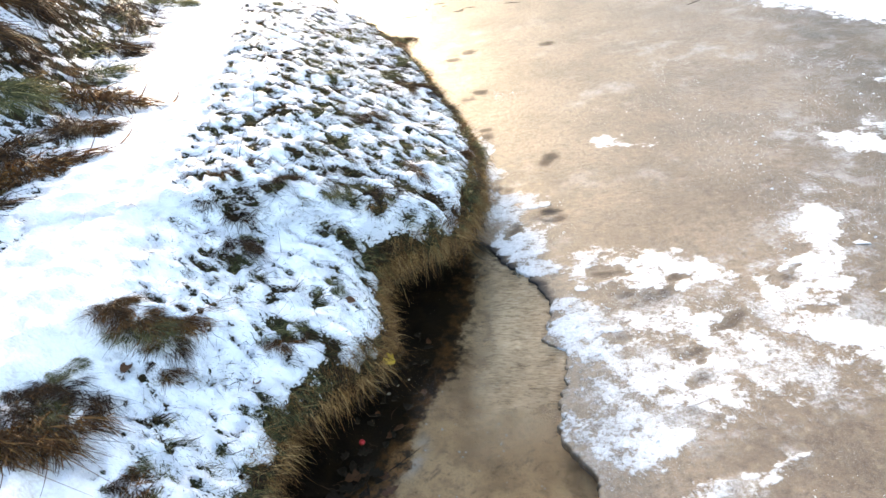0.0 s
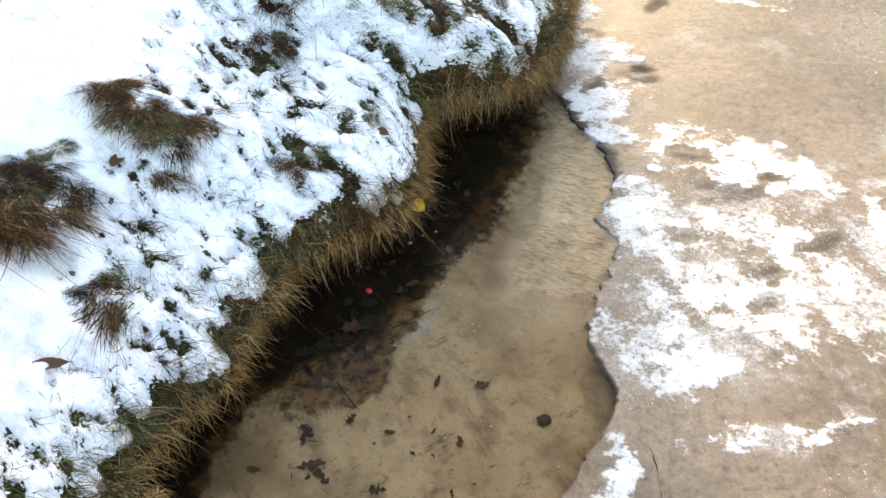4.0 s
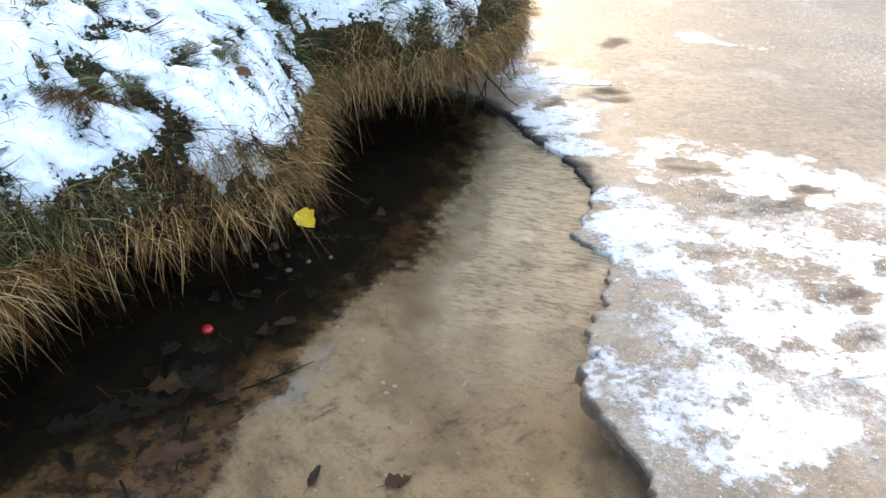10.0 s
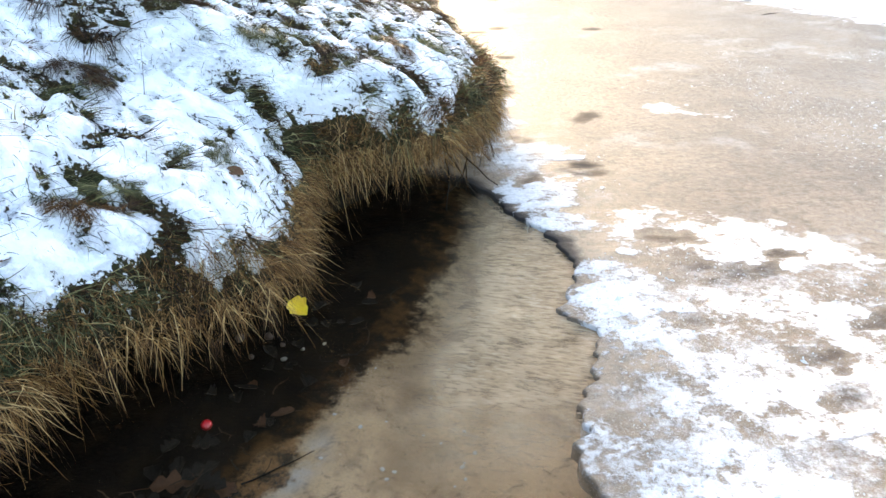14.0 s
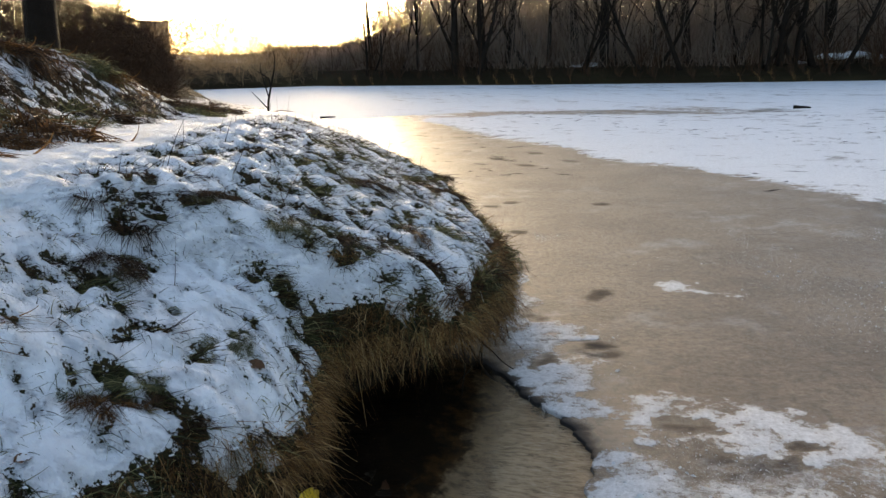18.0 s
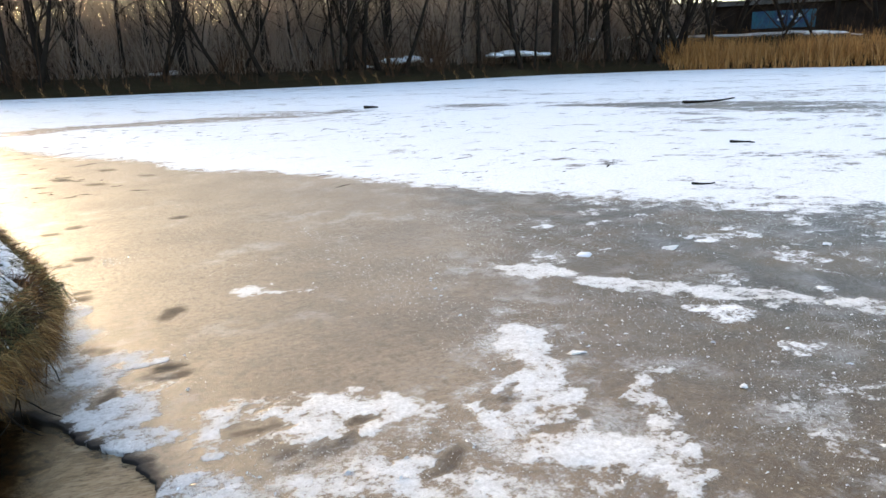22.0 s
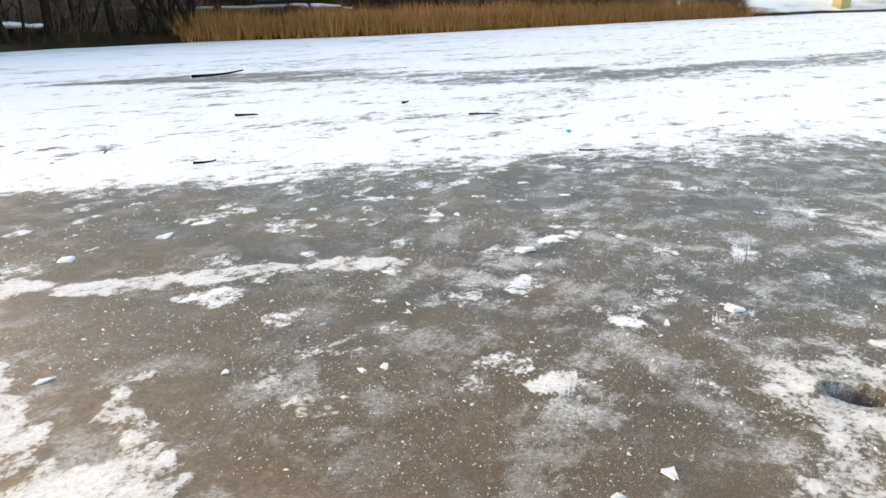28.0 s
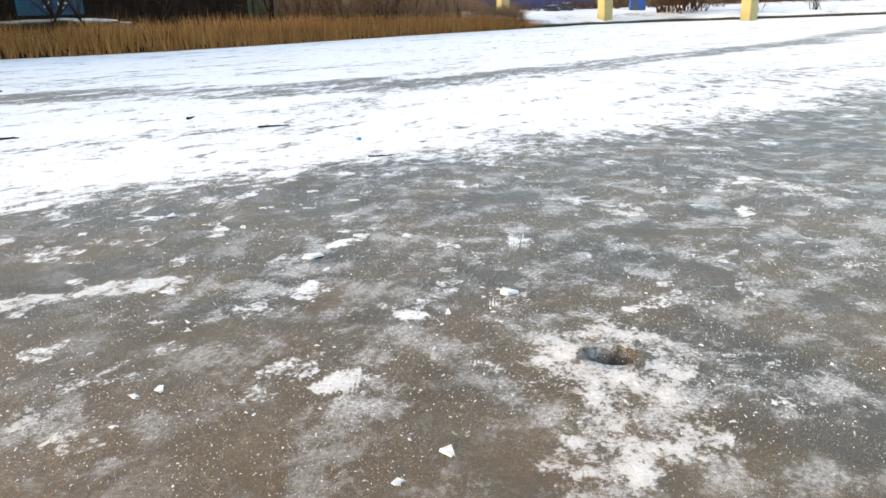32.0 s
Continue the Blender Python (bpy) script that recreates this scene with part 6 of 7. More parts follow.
# dark bits of bark and leaf strewn over the snowy ice
n = 420
x, y = -2 + 11 * r.random(n), 7.5 + 13 * r.random(n)
keep = (x > edge_x(y) + 0.5) & (vnoise(x, y, 0.35, 64) > 0.42)
x, y = x[keep], y[keep]
x, y = np.r_[x, -1.6 + 3.0 * r.random(60)], np.r_[y, 9.5 + 6.0 * r.random(60)]
n = len(x)
turn, ln, wd = r.normal(0.1, 0.35, n), 0.03 + 0.15 * r.random(n) ** 1.6, 0.010 + 0.014 * r.random(n)
a = np.linspace(0, 2 * np.pi, 7, endpoint=False)[None, :] + 0.3 * r.normal(0, 1, (n, 7))
p, q_ = np.cos(a) * ln[:, None], np.sin(a) * wd[:, None]
rim = np.stack([x[:, None] + p * np.cos(turn)[:, None] - q_ * np.sin(turn)[:, None], y[:, None] + p * np.sin(turn)[:, None] + q_ * np.cos(turn)[:, None], 0.004 + 0 * a], -1)
peak = np.stack([x, y, 0.007 + 0.006 * r.random(n)], -1)[:, None]
first = (np.arange(n) * 8)
tri = np.concatenate([np.stack([first + j, first + (j + 1) % 7, first + 7], -1) for j in range(7)])
flecks = part("bark_flecks", make_mesh("bark_flecks", np.concatenate([rim, peak], 1).reshape(-1, 3), tri), M["bark"])
tagged(flecks, "dark bits of bark and leaf strewn over the ice", "litter", kind="stuff")

# broken flakes and chips of ice
def flake_mesh(seed, size):
    """A thin angular plate with a broken, chamfered rim."""
    q = np.random.default_rng(seed)
    a = np.sort(q.random(8)) * 6.283
    rad = size * (0.55 + 0.55 * q.random(8))
    low = np.stack([np.cos(a) * rad, np.sin(a) * rad * 0.75, 0 * a], -1)
    high = low * (0.86, 0.86, 1) + np.stack([0 * a, 0 * a, size * (0.10 + 0.08 * q.random(8))], -1)
    faces = [[i, (i + 1) % 8, 8 + (i + 1) % 8, 8 + i] for i in range(8)] + [list(range(8, 16))]
    return make_mesh("flake", np.concatenate([low, high]), faces, flat=True)


for k, (x, y, s) in enumerate(((3.40, 1.39, 0.05), (3.32, 1.47, 0.035), (3.05, 2.05, 0.04), (5.24, 1.39, 0.09), (5.0, 1.2, 0.04), (4.55, 4.0, 0.08), (4.9, 4.15, 0.06), (3.1, 0.05, 0.05), (2.9, 0.2, 0.035),
                               (5.6, 3.4, 0.06), (6.2, 3.0, 0.07), (4.72, 0.02, 0.09), (6.8, 1.6, 0.06), (7.1, 2.1, 0.07), (2.65, 2.75, 0.05), (4.4, 0.3, 0.04), (5.9, 2.2, 0.05), (4.0, 1.6, 0.035), (2.3, 0.8, 0.03))):
    lay("ice_flake", flake_mesh(200 + k, s), "chip", x, y, 0.002, 37 * k, "white broken flake of ice frozen on the surface", "ice flake", 3, 2, "ice flakes")
n = 90000
x, y = 0.6 + 9.0 * r.random(n) ** 1.25, -3 + 9.5 * r.random(n)
near_edge = (x > edge_x(y) + 0.03) & (vnoise(x, y, 1.3, 91) + 0.35 * smooth(1.8, 3.5, x) + 0.4 * shaped(x, y, CRUSTS_MOTTLED) - 0.22 * smooth(2.4, 1.6, x) - 0.2 * smooth(3.6, 5.0, y) + 0.5 * (vnoise(x, y, 6.0, 92) - 0.5) + 0.25 * (r.random(n) - 0.5) > 0.60)
x, y = x[near_edge], y[near_edge]
n = len(x)
size = 0.0010 + 0.0030 * r.random(n) ** 2.5 + 0.012 * r.random(n) ** 60
a = np.linspace(0, 2 * np.pi, 5, endpoint=False) + r.random((n, 1)) * 6
reach = size[:, None] * (0.5 + 1.0 * r.random((n, 5)))
lie, thin_ = r.random((n, 1)) * 3.14, 0.3 + 0.5 * r.random((n, 1))
p, q_ = np.cos(a) * reach * 1.3, np.sin(a) * reach * thin_
ring = np.stack([x[:, None] + p * np.cos(lie) - q_ * np.sin(lie), y[:, None] + p * np.sin(lie) + q_ * np.cos(lie), 0.003 + 0 * a], -1)
tip = np.stack([x, y, 0.006 + size * 0.5], -1)[:, None]
verts = np.concatenate([ring, tip], 1).reshape(-1, 3)
first = (np.arange(n) * 6)[:, None]
tri = np.concatenate([np.stack([first[:, 0] + j, first[:, 0] + (j + 1) % 5, first[:, 0] + 5], -1) for j in range(5)])
chips = part("ice_chips", make_mesh("ice_chips", verts, tri, flat=True), M["chip"])
tagged(chips, "countless small white chips frozen on the ice", "ice chips", kind="stuff")

# crack that parts the snowy floe from the sheet
cy = np.linspace(0.42, 1.2, 60)
cx = np.interp(cy, [0.42, 0.47, 0.654, 0.913, 1.125, 1.2], [0.77, 0.759, 0.716, 0.685, 0.613, 0.57]) + 0.035 * (fbm(cy, 0 * cy, 9, 2) - 0.5)
cw = (0.0004 + 0.0032 * smooth(0.35, 0.8, fbm(cy, 0 * cy, 14, 4))) * (0.35 + 0.65 * smooth(0.45, 0.7, cy)) * (1 - 0.8 * smooth(0.85, 1.05, cy))
strip = np.stack([np.stack([cx - cw, cy, 0.0105 + 0 * cy], -1), np.stack([cx + cw, cy, 0.0105 + 0 * cy], -1)], 1).reshape(-1, 3)
crack = part("ice_crack", make_mesh("ice_crack", strip, grid_faces(60, 2)), M["dark"])
tagged(crack, "dark crack running through the ice", "crack", kind="structure")

# forked dead sapling and roots at the waterside
base = Vector((-4.42, 15.6, float(bank_z(np.array([-4.25]), np.array([15.6]))[0])))
sapling = new("dead_sapling")
sapling.matrix_basis = Matrix.Translation(base)
q = np.random.default_rng(5)
stem = part("stem", make_mesh("stem", *tubes([(np.array([(0, 0, -0.1), (0.03, 0, 0.25), (0.12, 0, 0.6), (0.2, 0.02, 0.9), (0.24, 0, 1.15), (0.2, 0, 1.28)]), [0.03, 0.024, 0.02, 0.016, 0.011, 0.006])], 7)), M["bark"], sapling)
for pts in ([(0.05, 0, 0.3), (-0.02, 0, 0.6), (-0.10, 0.02, 0.9), (-0.08, 0, 1.05)], [(0.0, 0, 0.1), (-0.16, 0, 0.28), (-0.32, 0, 0.45)], [(0.1, 0, 0.5), (0.06, 0.1, 0.7), (-0.3, 0.1, 0.95)], [(-0.05, 0, 0.0), (0.3, 0, 0.05), (0.55, 0, 0.02)]):
    part("fork", make_mesh("fork", *tubes([(np.array(pts), np.linspace(0.015, 0.005, len(pts)))], 6)), M["bark"], sapling)
tagged(sapling, "forked dead sapling at the end of the snowy bank", "sapling")
roots = new("hanging_roots")
for k in range(9):
    y = 2.9 + 1.0 * r.random()
    x = float(rim_x(np.array([y]))[0])
    pts = branch((x - 0.02, y, 0.36), (0.25, r.normal(0, 0.3), -1), 0.22 + 0.2 * r.random(), 0.006, 0.002, 5, 0.2, q)
    part("root", make_mesh("root", *tubes([pts], 5)), M["bark"], roots)
tagged(roots, "thin dark roots hanging from the undercut bank", "roots")
# trees and thicket beyond the near ridge
big = tree("old_tree", 91, "old dark-barked leafless tree beyond the snowy ridge", height=10, radius=0.21, lean=0.03, limbs=14, low=0.14)
big.matrix_basis = pose(-5.5, 9.4, float(bank_z(np.array([-5.5]), np.array([9.4]))[0]), 0, 0, 200)
big = tree("old_tree", 92, "dark leafless tree beyond the snowy ridge", height=9, radius=0.18, lean=0.12, limbs=14, low=0.12)
big.matrix_basis = pose(-6.9, 10.4, float(bank_z(np.array([-6.9]), np.array([10.4]))[0]), 0, 0, 40)
for k in range(34):
    y = 20 + 12 * r.random()
    x = float(rim_x(np.array([y]))[0]) - 2.6 - 7 * r.random()
    plant(shrubs, x, y, float(bank_z(np.array([x]), np.array([y]))[0]), 0.75 + 0.5 * r.random())

# ---- thickets ----
def off_shed(x, y):
    """True but on the strip before the shed, which is kept clear."""
    turn = np.degrees(np.arctan2(y + 0.31, x - 0.86))
    return ((x - 60.8) * 0.815 + (y - 42.5) * 0.579 > 2.9) | (turn < 25.0) | (turn > 46.0)


def thicket(name, material, x, y, z, tall, width, label, seed):
    q = np.random.default_rng(seed)
    way = q.normal(0, 0.24, (len(x), 3)) + (0, 0, 1)
    ob = part(name, make_mesh(name, *blades(np.stack([x, y, z], -1), way, tall, 0.08 * q.random(len(x)), width, seed, 3)), M[material])
    return tagged(ob, label, "thicket", kind="stuff")


def gap(x, y):
    """Thinner growth where the tall block shows between the trunks."""
    return 1 - 0.6 * np.exp(-((np.degrees(np.arctan2(x, y)) - 35.5) / 2.6) ** 2)


n = 32000
k = (s0 + (shore_at(39.2) - s0) * r.random(n)).astype(int).clip(0, len(ss) - 1)
d = 3 + 38 * r.random(n)
x, y = SX[k] + away[k, 0] * d + r.normal(0, 0.5, n), SY[k] + away[k, 1] * d
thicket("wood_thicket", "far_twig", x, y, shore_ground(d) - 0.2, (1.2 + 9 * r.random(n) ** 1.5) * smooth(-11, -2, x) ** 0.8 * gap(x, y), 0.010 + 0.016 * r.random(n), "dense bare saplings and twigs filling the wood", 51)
n = 3000
k = (shore_at(-60) + (shore_at(-9.5) - shore_at(-60)) * r.random(n)).astype(int)
d = 0.3 + 12 * r.random(n)
x, y = SX[k] + away[k, 0] * d, SY[k] + away[k, 1] * d
thicket("willow_thicket", "willow", x, y, shore_ground(d) - 0.2, (0.8 + 2.4 * r.random(n)) * (0.5 + 0.8 * fbm(x, 0 * x, 0.2, 34)), 0.005 + 0.006 * r.random(n), "low bare willow scrub along the river bend", 54)
n = 3500
x, y = -75 + 62 * r.random(n), 116 + 50 * r.random(n)
crest = 0.55 + 0.6 * fbm(x, 0 * x, 0.12, 33)
thicket("distant_thicket", "willow", x, y, 2.2 + 0 * x, (0.6 + 2.2 * r.random(n)) * crest, 0.02 + 0.025 * r.random(n), "distant hazy thicket across the river bend", 52)
n = 9000
x, y = 60 + 60 * r.random(n), -10 + 75 * r.random(n)
keep = ((x - 15) * 0.35 + (y + 5) * 0.94 > 44) & off_shed(x, y) & (np.arctan2(y + 0.3, x - 0.86) > 0.17)
x, y = x[keep], y[keep]
thicket("garden_thicket", "shrub", x, y, 1.6 + 0 * x, 0.8 + 3.2 * r.random(len(x)) ** 2, 0.012 + 0.02 * r.random(len(x)), "bare brown bushes behind the reeds", 53)

n = 16000
x, y = 56 + 62 * r.random(n), 2 + 86 * r.random(n)
far_off = np.hypot(x, y)
keep = (far_off > 72) & (far_off < 118) & off_shed(x, y) & (np.arctan2(y + 0.3, x - 0.86) > 0.17) & (r.random(n) < 0.4)
x, y = x[keep], y[keep]
n = len(x)
thicket("bare_tree_belt", "haze_twig", x, y, 1.6 + 0 * x, 2.5 + 7 * r.random(n) ** 1.2, 0.010 + 0.012 * r.random(n), "belt of bare young trees behind the sheds", 56)
n = 9000
x, y = 128 + 110 * r.random(n), -60 + 190 * r.random(n)
thicket("orchard_thicket", "shrub", x, y, 3.0 + 0 * x, (1.5 + 6.5 * r.random(n) ** 1.7) * (0.4 + 0.9 * fbm(x, y, 0.08, 35)), 0.016 + 0.022 * r.random(n), "bare brown trees and bushes among the far houses", 55)


def twig_cloud(name, material, x, y, z, length, width, label, seed):
    """Fine branch tips at every height, splaying every way."""
    q = np.random.default_rng(seed)
    way = q.normal(0, 0.55, (len(x), 3)) + (0, 0, 0.6)
    way /= np.linalg.norm(way, axis=1, keepdims=True)
    ob = part(name, make_mesh(name, *blades(np.stack([x, y, z], -1), way, length, 0.1 * q.random(len(x)), width, seed, 2, 0.3)), M[material])
    return tagged(ob, label, "thicket", kind="stuff")


# branch tips filling the wood, its edge falling away over the river bend
n = 105000
k = (s0 + (shore_at(41) - s0) * r.random(n)).astype(int).clip(0, len(ss) - 1)
d = 4.0 + 24 * r.random(n) ** 1.3
x, y = SX[k] + away[k, 0] * d + r.normal(0, 0.4, n), SY[k] + away[k, 1] * d
crest = np.interp(x - 0.1 * d, [-10.2, -9.3, -8.4, -7.4, -6.4, -5, -3, 0], [0.7, 1.5, 2.7, 3.8, 4.8, 6.5, 8.5, 9.5]) * (0.7 + 0.6 * fbm(x, 0 * x, 0.35, 36))
z = shore_ground(d) + crest * gap(x, y) * r.random(n) ** 0.8
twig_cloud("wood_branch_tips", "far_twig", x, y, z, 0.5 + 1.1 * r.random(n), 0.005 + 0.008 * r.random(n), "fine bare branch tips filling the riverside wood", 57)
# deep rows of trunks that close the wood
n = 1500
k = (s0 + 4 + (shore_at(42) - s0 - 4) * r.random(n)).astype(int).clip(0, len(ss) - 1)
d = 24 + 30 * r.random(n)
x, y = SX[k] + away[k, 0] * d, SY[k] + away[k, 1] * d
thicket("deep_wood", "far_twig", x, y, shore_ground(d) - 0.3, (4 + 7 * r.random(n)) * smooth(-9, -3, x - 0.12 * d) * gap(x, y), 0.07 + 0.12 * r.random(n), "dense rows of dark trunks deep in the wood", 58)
# arching scrub at the end of the near bank
n = 22000
az, far_off = np.radians(-34 + 11.6 * r.random(n)), 19 + 10 * r.random(n)
x, y = far_off * np.sin(az), far_off * np.cos(az)
crest = np.interp(np.degrees(az), [-34, -30.5, -28, -25, -23.2, -22.4], [3.6, 3.3, 2.9, 2.2, 1.3, 0.5]) * (0.75 + 0.5 * fbm(np.degrees(az), 0 * x, 0.9, 37))
z = bank_z(x, y) + crest * r.random(n) ** 0.8
twig_cloud("bank_scrub", "shrub", x, y, z, 0.25 + 0.6 * r.random(n), 0.003 + 0.005 * r.random(n), "arching bare brown scrub at the end of the bank", 59)
# low hazy wood across the bend
n = 60000
k = (shore_at(-40) + (shore_at(-10.2) - shore_at(-40)) * r.random(n)).astype(int)
d = 0.2 + 22 * r.random(n)
x, y = SX[k] + away[k, 0] * d, SY[k] + away[k, 1] * d
crest = 1.5 + 3.4 * fbm(np.degrees(np.arctan2(x, y)), 0 * x, 0.45, 38) * np.interp(np.degrees(np.arctan2(x, y)), [-24, -20, -17.5, -15, -12.6, -11.6], [1.0, 0.9, 1.15, 1.0, 0.75, 0.2])
z = shore_ground(d) - 0.2 + crest * r.random(n)
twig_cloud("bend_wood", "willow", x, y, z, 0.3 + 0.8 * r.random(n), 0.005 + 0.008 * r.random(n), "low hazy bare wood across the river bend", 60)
# branch tips behind the reeds and about the far houses
n = 30000
k = (shore_at(39.2) + (shore_at(94) - shore_at(39.2)) * r.random(n)).astype(int)
d = 5 + 24 * r.random(n)
x, y = SX[k] + away[k, 0] * d, SY[k] + away[k, 1] * d
clear_of = off_shed(x, y)
x, y, d, n = x[clear_of], y[clear_of], d[clear_of], int(clear_of.sum())
low_end = smooth(0.12, 0.20, np.arctan2(y + 0.3, x - 0.86))
crest = (5.5 * smooth(0.35, 0.6, fbm(x, y, 0.12, 39)) + 1.6) * low_end + 0.3
z = shore_ground(d) + crest * r.random(n)
twig_cloud("garden_branch_tips", "haze_twig", x, y, z, 0.5 + 1.2 * r.random(n), 0.006 + 0.010 * r.random(n), "fine bare branches over the waterside gardens", 61)

# crowns of the orchard trees and of the willow by the bridge
n = 40000
x, y = 138 + 62 * r.random(n), -62 + 170 * r.random(n)
crest = 11 * smooth(0.36, 0.64, fbm(x, y, 0.10, 40, 3)) + 0.5
twig_cloud("orchard_branch_tips", "shrub", x, y, 2.2 + crest * r.random(n) ** 0.9, 0.8 + 1.8 * r.random(n), 0.015 + 0.025 * r.random(n), "fine bare crowns of the orchard trees", 62)
n = 5000
a, rad = r.random(n) * 6.283, np.sqrt(r.random(n))
x, y = 121 + 3.4 * rad * np.cos(a), -13.6 + 5.0 * rad * np.sin(a)
twig_cloud("bush_branch_tips", "shrub", x, y, 1.6 + 2.2 * rad + (10.5 * np.sqrt(1 - 0.75 * rad**2) * (0.55 + 0.8 * vnoise(np.cos(a) * 2, np.sin(a) * 2, 1.0, 88)) - 2.2 * rad) * r.random(n) ** 0.8, 0.6 + 1.2 * r.random(n), 0.012 + 0.018 * r.random(n), "dense bare twigs of the bush by the bridge", 63)

# ---- bridge ----
PIERS = [(76, -54, 9.0), (88, -36, 8.5), (100, -19.5, 7.9), (112, -2.4, 7.4), (128, 14, 6.9), (146, 32, 6.5), (164, 50, 6.2)]
bridge = new("footbridge")
for (ax, ay, az), (bx, by, bz) in zip(PIERS, PIERS[1:]):
    run = Vector((bx - ax, by - ay, bz - az))
    ln, turn, tilt = run.length, math.degrees(math.atan2(by - ay, bx - ax)), -math.degrees(math.atan2(run.z, math.hypot(run.x, run.y)))
    at = pose((ax + bx) / 2, (ay + by) / 2, (az + bz) / 2 + 0.02, 0, tilt, turn)
    ob = part("girder", box(ln - 0.06, 1.9, 0.95, 0.03, (0, 0, 0.475)), M["steel_yellow"], bridge, "yellow painted girder")
    ob.matrix_basis = at
    ob = part("deck", box(ln - 0.06, 2.9, 0.16, 0.02, (0, 0, 1.04)), M["steel_yellow"], bridge)
    ob.matrix_basis = at
    for side in (-1.35, 1.35):
        for h in (0.45, 0.8, 1.15):
            rail = part("rail", box(ln - 0.06, 0.05, 0.05), M["rail"], bridge)
            rail.matrix_basis = at @ Matrix.Translation((0, side, 1.12 + h))
        for k in range(9):
            post = part("rail_post", box(0.07, 0.07, 1.2), M["rail"], bridge)
            post.matrix_basis = at @ Matrix.Translation((-ln / 2 + 0.3 + (ln - 0.6) * k / 8, side, 1.7))
for px, py, under_z in PIERS:
    turn = math.degrees(math.atan2(17, 13))
    foot = -1.2 if -30 < py < 5 else 0.5
    pier = part("pier", box(1.3, 1.9, under_z - 0.9 - foot, 0.06, (0, 0, (under_z - 0.9 + foot) / 2)), M["concrete_yellow"], bridge, "pale yellow concrete pier")
    pier.matrix_basis = pose(px, py, 0, 0, 0, turn)
    bm = box(1.2, 3.6, 0.9, 0.0, (0, 0, under_z - 0.45))
    for v in bm.verts:
        if v.co.z < under_z - 0.5:
            v.co.y *= 0.55
    cap = part("pier_cap", bm, M["concrete_yellow"], bridge)
    cap.matrix_basis = pose(px, py, 0, 0, 0, turn)
tagged(bridge, "long yellow footbridge on concrete piers over the river", "bridge")

# ---- buildings ----
def windows(thing, wide, tall, rows_, cols_, front, size=(1.3, 1.4), base=1.2):
    for i in range(cols_):
        for j in range(rows_):
            x = -wide / 2 + wide * (i + 0.5) / cols_
            z = base + (tall - base) * (j + 0.35) / rows_
            w = part("window", box(size[0], 0.10, size[1], 0.02), M["plaster"], thing)
            w.location = (x, front, z)
            p = part("pane", box(size[0] - 0.2, 0.06, size[1] - 0.2), M["pane"], w)
            p.location = (0, -0.05, 0)


def block(x, y, z, turn, wide, deep_, tall, rows_, cols_, material, label):
    top = new("apartment_building")
    top.matrix_basis = pose(x, y, z, 0, 0, turn)
    part("wall", box(wide, deep_, tall, 0.05, (0, 0, tall / 2)), M[material], top)
    part("roof", box(wide + 0.6, deep_ + 0.6, 0.5, 0.05, (0, 0, tall + 0.25)), M["roof"], top)
    windows(top, wide, tall, rows_, cols_, -deep_ / 2 - 0.02)
    return tagged(top, label, "building")


def house(x, y, z, turn, wide, deep_, tall, material, label, roof="far_snow"):
    top = new("house")
    top.matrix_basis = pose(x, y, z, 0, 0, turn)
    part("wall", box(wide, deep_, tall, 0.03, (0, 0, tall / 2)), M[material], top)
    bm = bmesh.new()
    h, w, d = 2.8, wide / 2 + 0.4, deep_ / 2 + 0.4
    v = [bm.verts.new(c) for c in ((-w, -d, 0), (w, -d, 0), (w, d, 0), (-w, d, 0), (-w, 0, h), (w, 0, h))]
    for f in ((0, 1, 5, 4), (2, 3, 4, 5), (0, 4, 3), (1, 2, 5), (3, 2, 1, 0)):
        bm.faces.new([v[i] for i in f])
    ob = part("roof", bm, M[roof], top, "snow-covered gable roof")
    ob.location = (0, 0, tall)
    ch = part("chimney", box(0.6, 0.6, 1.6, 0.03), M["brick"], top)
    ch.location = (wide * 0.2, deep_ * 0.15, tall + h * 0.8)
    windows(top, wide, tall, 2 if tall > 6 else 1, 3, -deep_ / 2 - 0.02, (1.1, 1.2), 0.4)
    return tagged(top, label, "house")


block(-104, 238, 2, 23, 8.5, 6, 12.5, 5, 3, "dim_plaster", "distant weathered apartment block beyond bare trees")
block(99, 138, 3, -45, 26, 12, 27, 9, 8, "plaster", "tall pale apartment block behind the wood")
house(152, 66, 3.2, -70, 12, 9, 7.5, "brick", "orange brick house with a snowy roof")
house(170, 44, 3.2, -80, 14, 10, 8.0, "plaster", "pale house with a snowy gable roof")
house(205, 20, 3.2, -85, 12, 9, 8.5, "brick", "orange brick house with a snowy roof")
house(196, -7, 3.2, -92, 13, 9, 7.5, "plaster", "pale house with a snowy gable roof")
house(205, -40, 3.2, -100, 14, 10, 8.0, "brick", "orange brick house with a snowy roof")
house(142, 88, 3.2, -60, 11, 8, 6.5, "dim_plaster", "weathered brown house with a dark gable roof", "roof")
house(116, 82, 3.0, -55, 9, 8, 5.0, "brick", "red brick house with a dark gable roof", "roof")
house(131, 72, 3.0, -62, 15, 9, 5.5, "plaster", "long pale house with a dark gable roof", "roof")
house(126, 52, 3.0, -68, 8, 8, 7.0, "brick", "narrow orange brick house with a snowy roof")
house(147, 37, 3.0, -76, 12, 9, 7.6, "brick", "red brick house with a dark gable roof", "roof")
house(88, 41, 2.4, -65, 8.5, 6, 4.2, "green_wall", "dark green boarded house behind bare bushes", "roof")
block(260, 30, 4, -85, 40, 12, 9, 3, 12, "brick", "long brick apartment block in the distance")

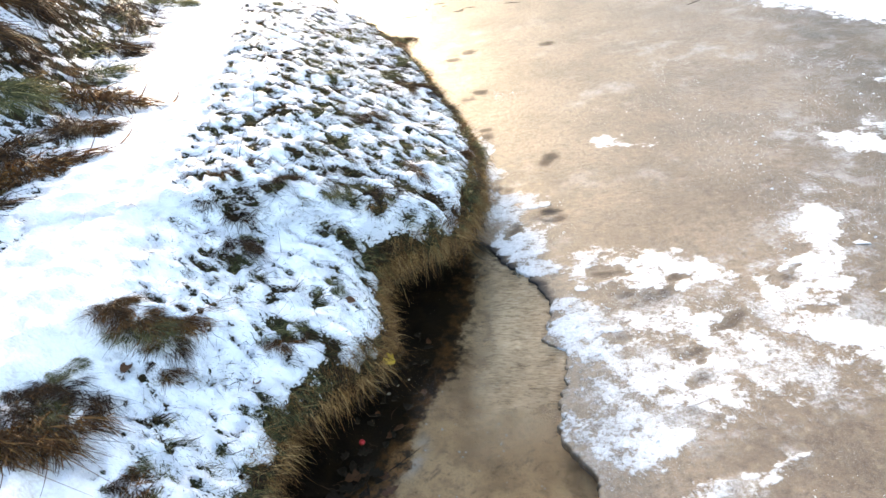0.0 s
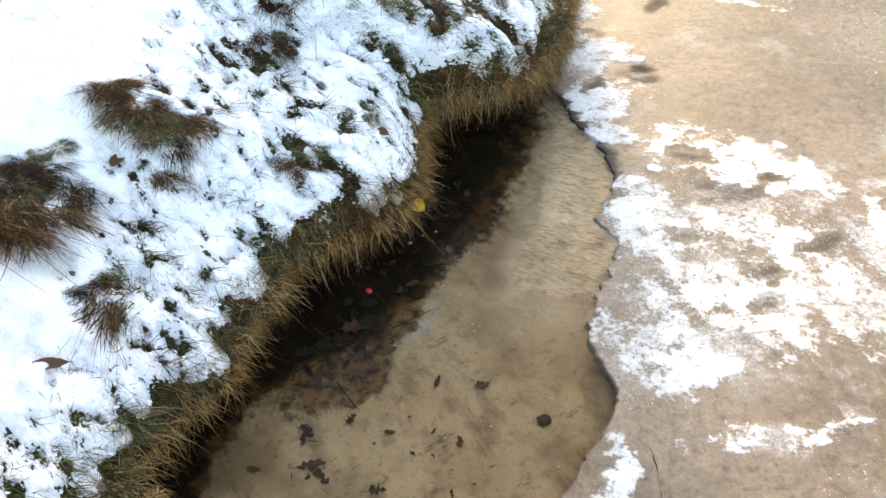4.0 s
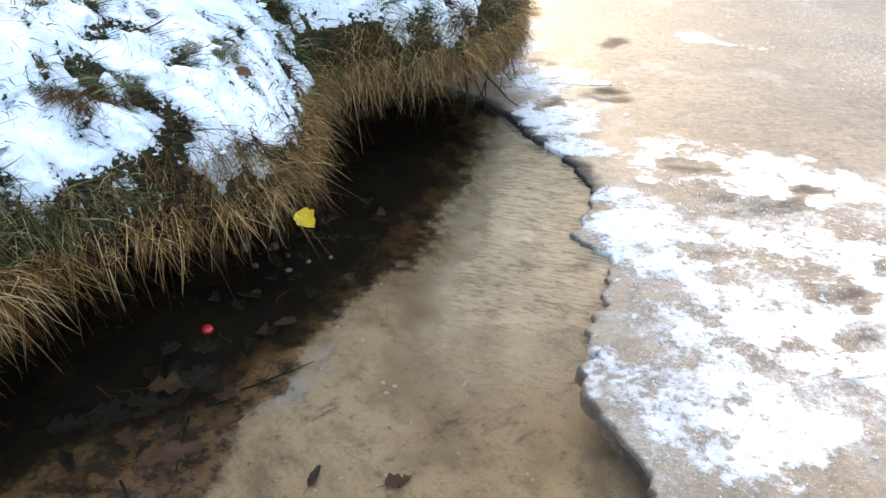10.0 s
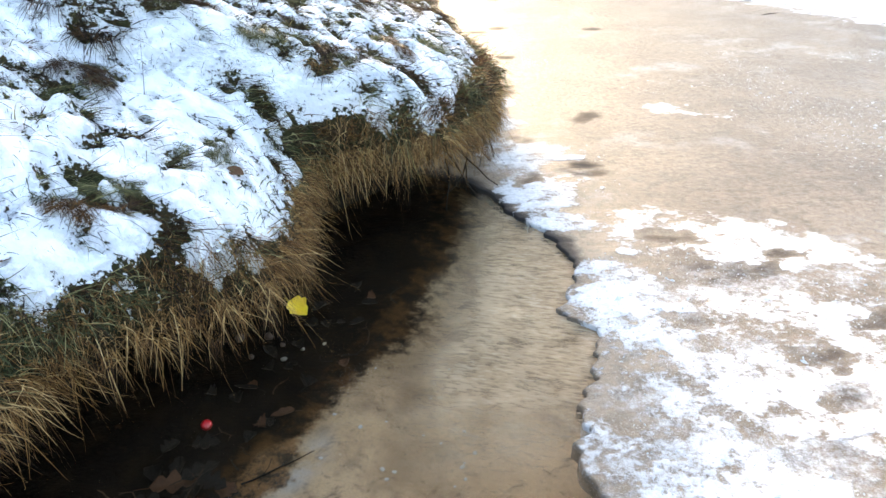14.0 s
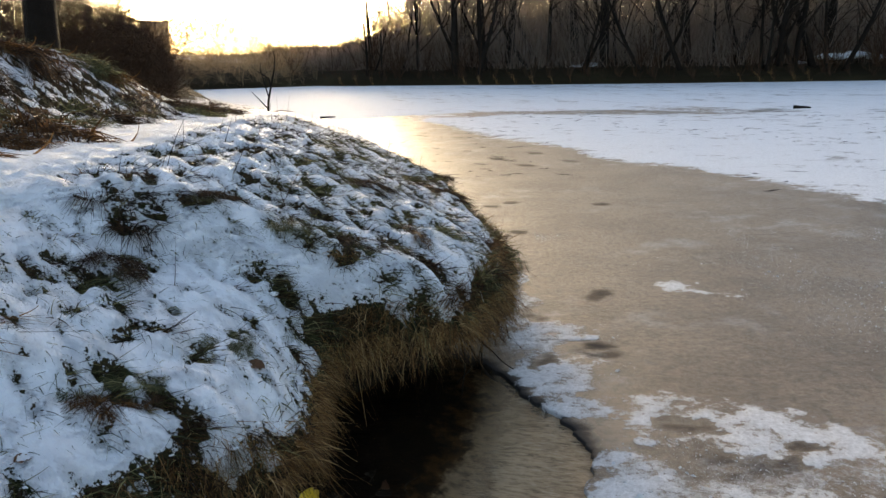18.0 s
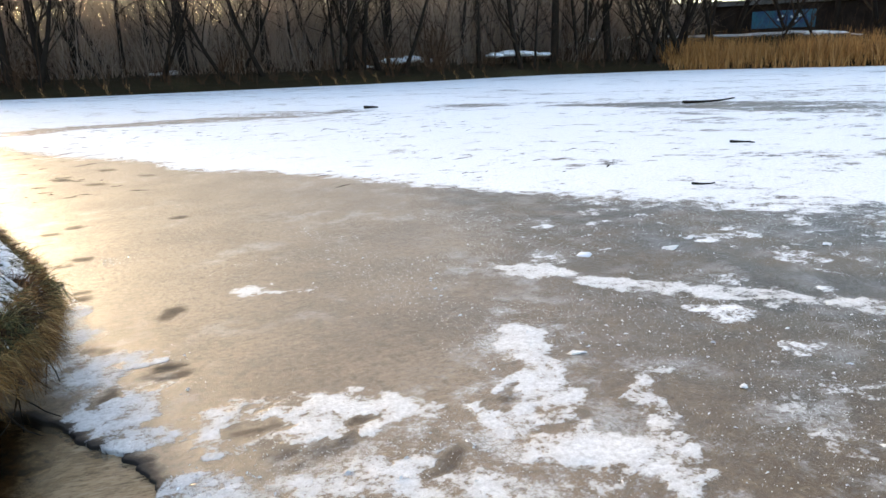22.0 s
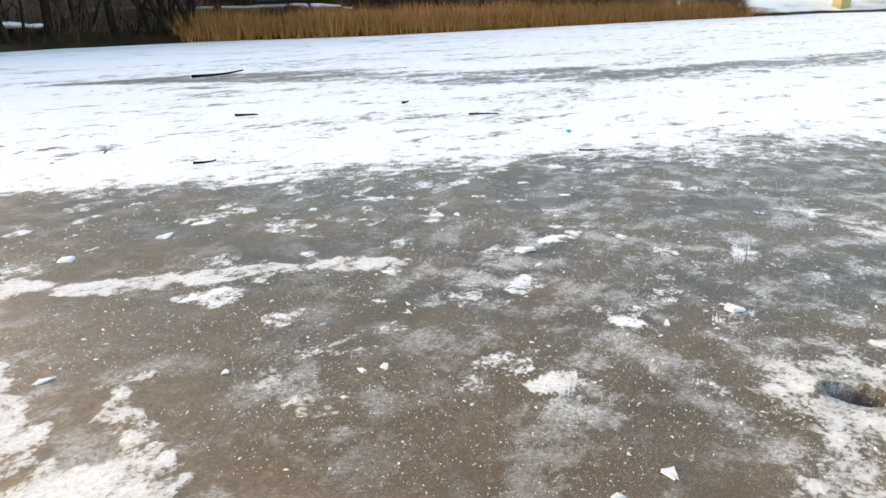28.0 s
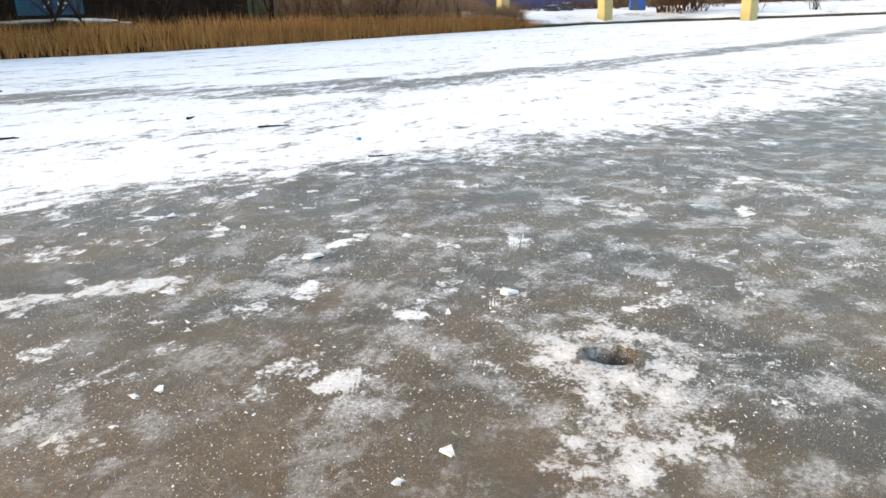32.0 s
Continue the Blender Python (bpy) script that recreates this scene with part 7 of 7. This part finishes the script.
# long dark shed with a painted stretch
shed = new("boathouse_shed")
shed.matrix_basis = pose(60.8, 42.5, 1.7, 0, 0, math.degrees(math.atan2(-19, 13.5))) @ Matrix.Diagonal((1, 1, 1.25, 1))
part("wall", box(26, 4.5, 2.7, 0.04, (0, 0, 1.35)), M["shed"], shed)
part("roof", box(26.8, 5.6, 0.16, 0.05, (0, 0, 2.79)), M["roof"], shed, "dark tarred flat roof")
part("eave", box(26.7, 5.5, 0.16, 0.02, (0, 0, 2.62)), M["roof"], shed)
for i in range(13):
    part("board_panel", box(1.86, 0.08, 2.3, 0.02, (-12 + 2 * i, -2.30, 1.2)), M["shed"], shed)
ob = part("painted_panel", box(5.0, 0.06, 1.15, 0.02, (-3.2, -2.38, 1.5)), M["graffiti"], shed, "blue graffiti-painted stretch")
for i, (px, pz, w, h, a) in enumerate(((-3.4, 1.6, 0.6, 0.14, -35), (-2.4, 1.5, 0.6, 0.14, 40), (-2.0, 1.7, 0.4, 0.2, 10))):
    g = part("paint_stroke", box(w, 0.03, h, 0.01), M["pale_paint"], shed)
    g.matrix_basis = pose(px, -2.42, pz, 0, a, 0)
tagged(shed, "long dark boarded shed with teal graffiti", "shed")
wall = new("garden_wall")
for i in range(2):
    p = part("wall_panel", box(1.9, 0.12, 3.6, 0.02, (-1 + 2 * i, 0, 1.8)), M["green_wall"], wall)
wall.matrix_basis = pose(71.5, 33.2, 2.0, 0, 0, -65)
tagged(wall, "dark green boarded fence among bare bushes", "fence")
fence = new("blue_fence")
for i in range(14):
    part("fence_panel", box(2.4, 0.08, 2.0, 0.01, (-16 + 2.45 * i, 0, 1.0)), M["blue"], fence)
    part("fence_post", box(0.1, 0.12, 2.15, 0.01, (-17.2 + 2.45 * i, 0, 1.05)), M["rail"], fence)
fence.matrix_basis = pose(166, 16, 3.0, 0, 0, -82)
tagged(fence, "blue metal fence along the snowy far bank", "fence")
kiosk = new("blue_cabin")
part("body", box(3.2, 2.4, 2.7, 0.06, (0, 0, 1.5)), M["blue"], kiosk)
part("roof", box(3.4, 2.6, 0.14, 0.03, (0, 0, 2.92)), M["far_snow"], kiosk)
part("door", box(0.9, 0.06, 2.0, 0.02, (-0.7, -1.22, 1.25)), M["rail"], kiosk)
for cx in (-1.3, 1.3):
    part("skid", box(0.2, 2.4, 0.2, 0.02, (cx, 0, 0.1)), M["rail"], kiosk)
kiosk.matrix_basis = pose(134.5, -8.1, 1.35, 0, 0, -84) @ Matrix.Scale(0.78, 4)
tagged(kiosk, "blue metal cabin on the snowy far bank", "cabin")


def car(x, y, z, turn, label):
    top = new("car")
    bm = box(4.2, 1.7, 0.7, 0.12, (0, 0, 0.65))
    part("body", bm, M["car"], top)
    bm = box(2.2, 1.5, 0.6, 0.1, (-0.2, 0, 1.25))
    for v in bm.verts:
        if v.co.z > 1.3:
            v.co.x = -0.2 + (v.co.x + 0.2) * 0.75
    part("cabin", bm, M["pane"], top)
    part("roof_snow", box(1.5, 1.3, 0.08, 0.03, (-0.2, 0, 1.58)), M["far_snow"], top)
    for wx in (-1.3, 1.3):
        for wy in (-0.8, 0.8):
            bm = bmesh.new()
            bmesh.ops.create_cone(bm, cap_ends=True, segments=16, radius1=0.32, radius2=0.32, depth=0.2, matrix=Matrix.Translation((wx, wy, 0.32)) @ Matrix.Rotation(math.pi / 2, 4, "X"))
            part("wheel", bm, M["rail"], top)
    top.matrix_basis = pose(x, y, z, 0, 0, turn)
    return tagged(top, label, "car", "parked cars on the far bank")


car(139, 6.5, 1.5, 20, "dark parked car on the snowy far bank")
car(144, 4.0, 1.9, -10, "dark parked car on the snowy far bank")
for x, y, s in ((120, -11, 3.4), (122, -14, 3.8), (119, -13, 3.0), (121, -16, 3.6), (122, -12, 3.3), (123, -15, 3.5), (128, -17, 2.6), (119, -24, 1.8), (140, -22, 2.2), (150, -5, 2.2), (120, 10, 1.4), (136, 20, 1.8), (118, -32, 2)):
    plant(shrubs, x, y, 0.9, s)

# snow-covered mounds among the trunks
for k, (x, y, z, s) in enumerate(((6.2, 46.4, 0.95, 0.55), (6.9, 46.5, 1.0, 0.75), (7.7, 46.8, 0.95, 0.5), (20.4, 44.2, 1.25, 0.9), (21.8, 44.4, 1.35, 0.9), (23.0, 44.6, 1.2, 0.7), (18.6, 44.2, 0.95, 0.4), (-1.5, 47.4, 0.7, 0.4), (27.4, 43.0, 1.4, 0.8), (28.6, 43.1, 1.5, 1.0), (30.0, 43.2, 1.45, 0.9), (31.6, 43.3, 1.35, 0.7))):
    lay("snow_mound", pebble_mesh(700 + k, s, 0.22), "far_snow", x, y, z, 50 * k, "low snow-covered mound among dark trunks", "snow mound", group="snow mounds in the wood")
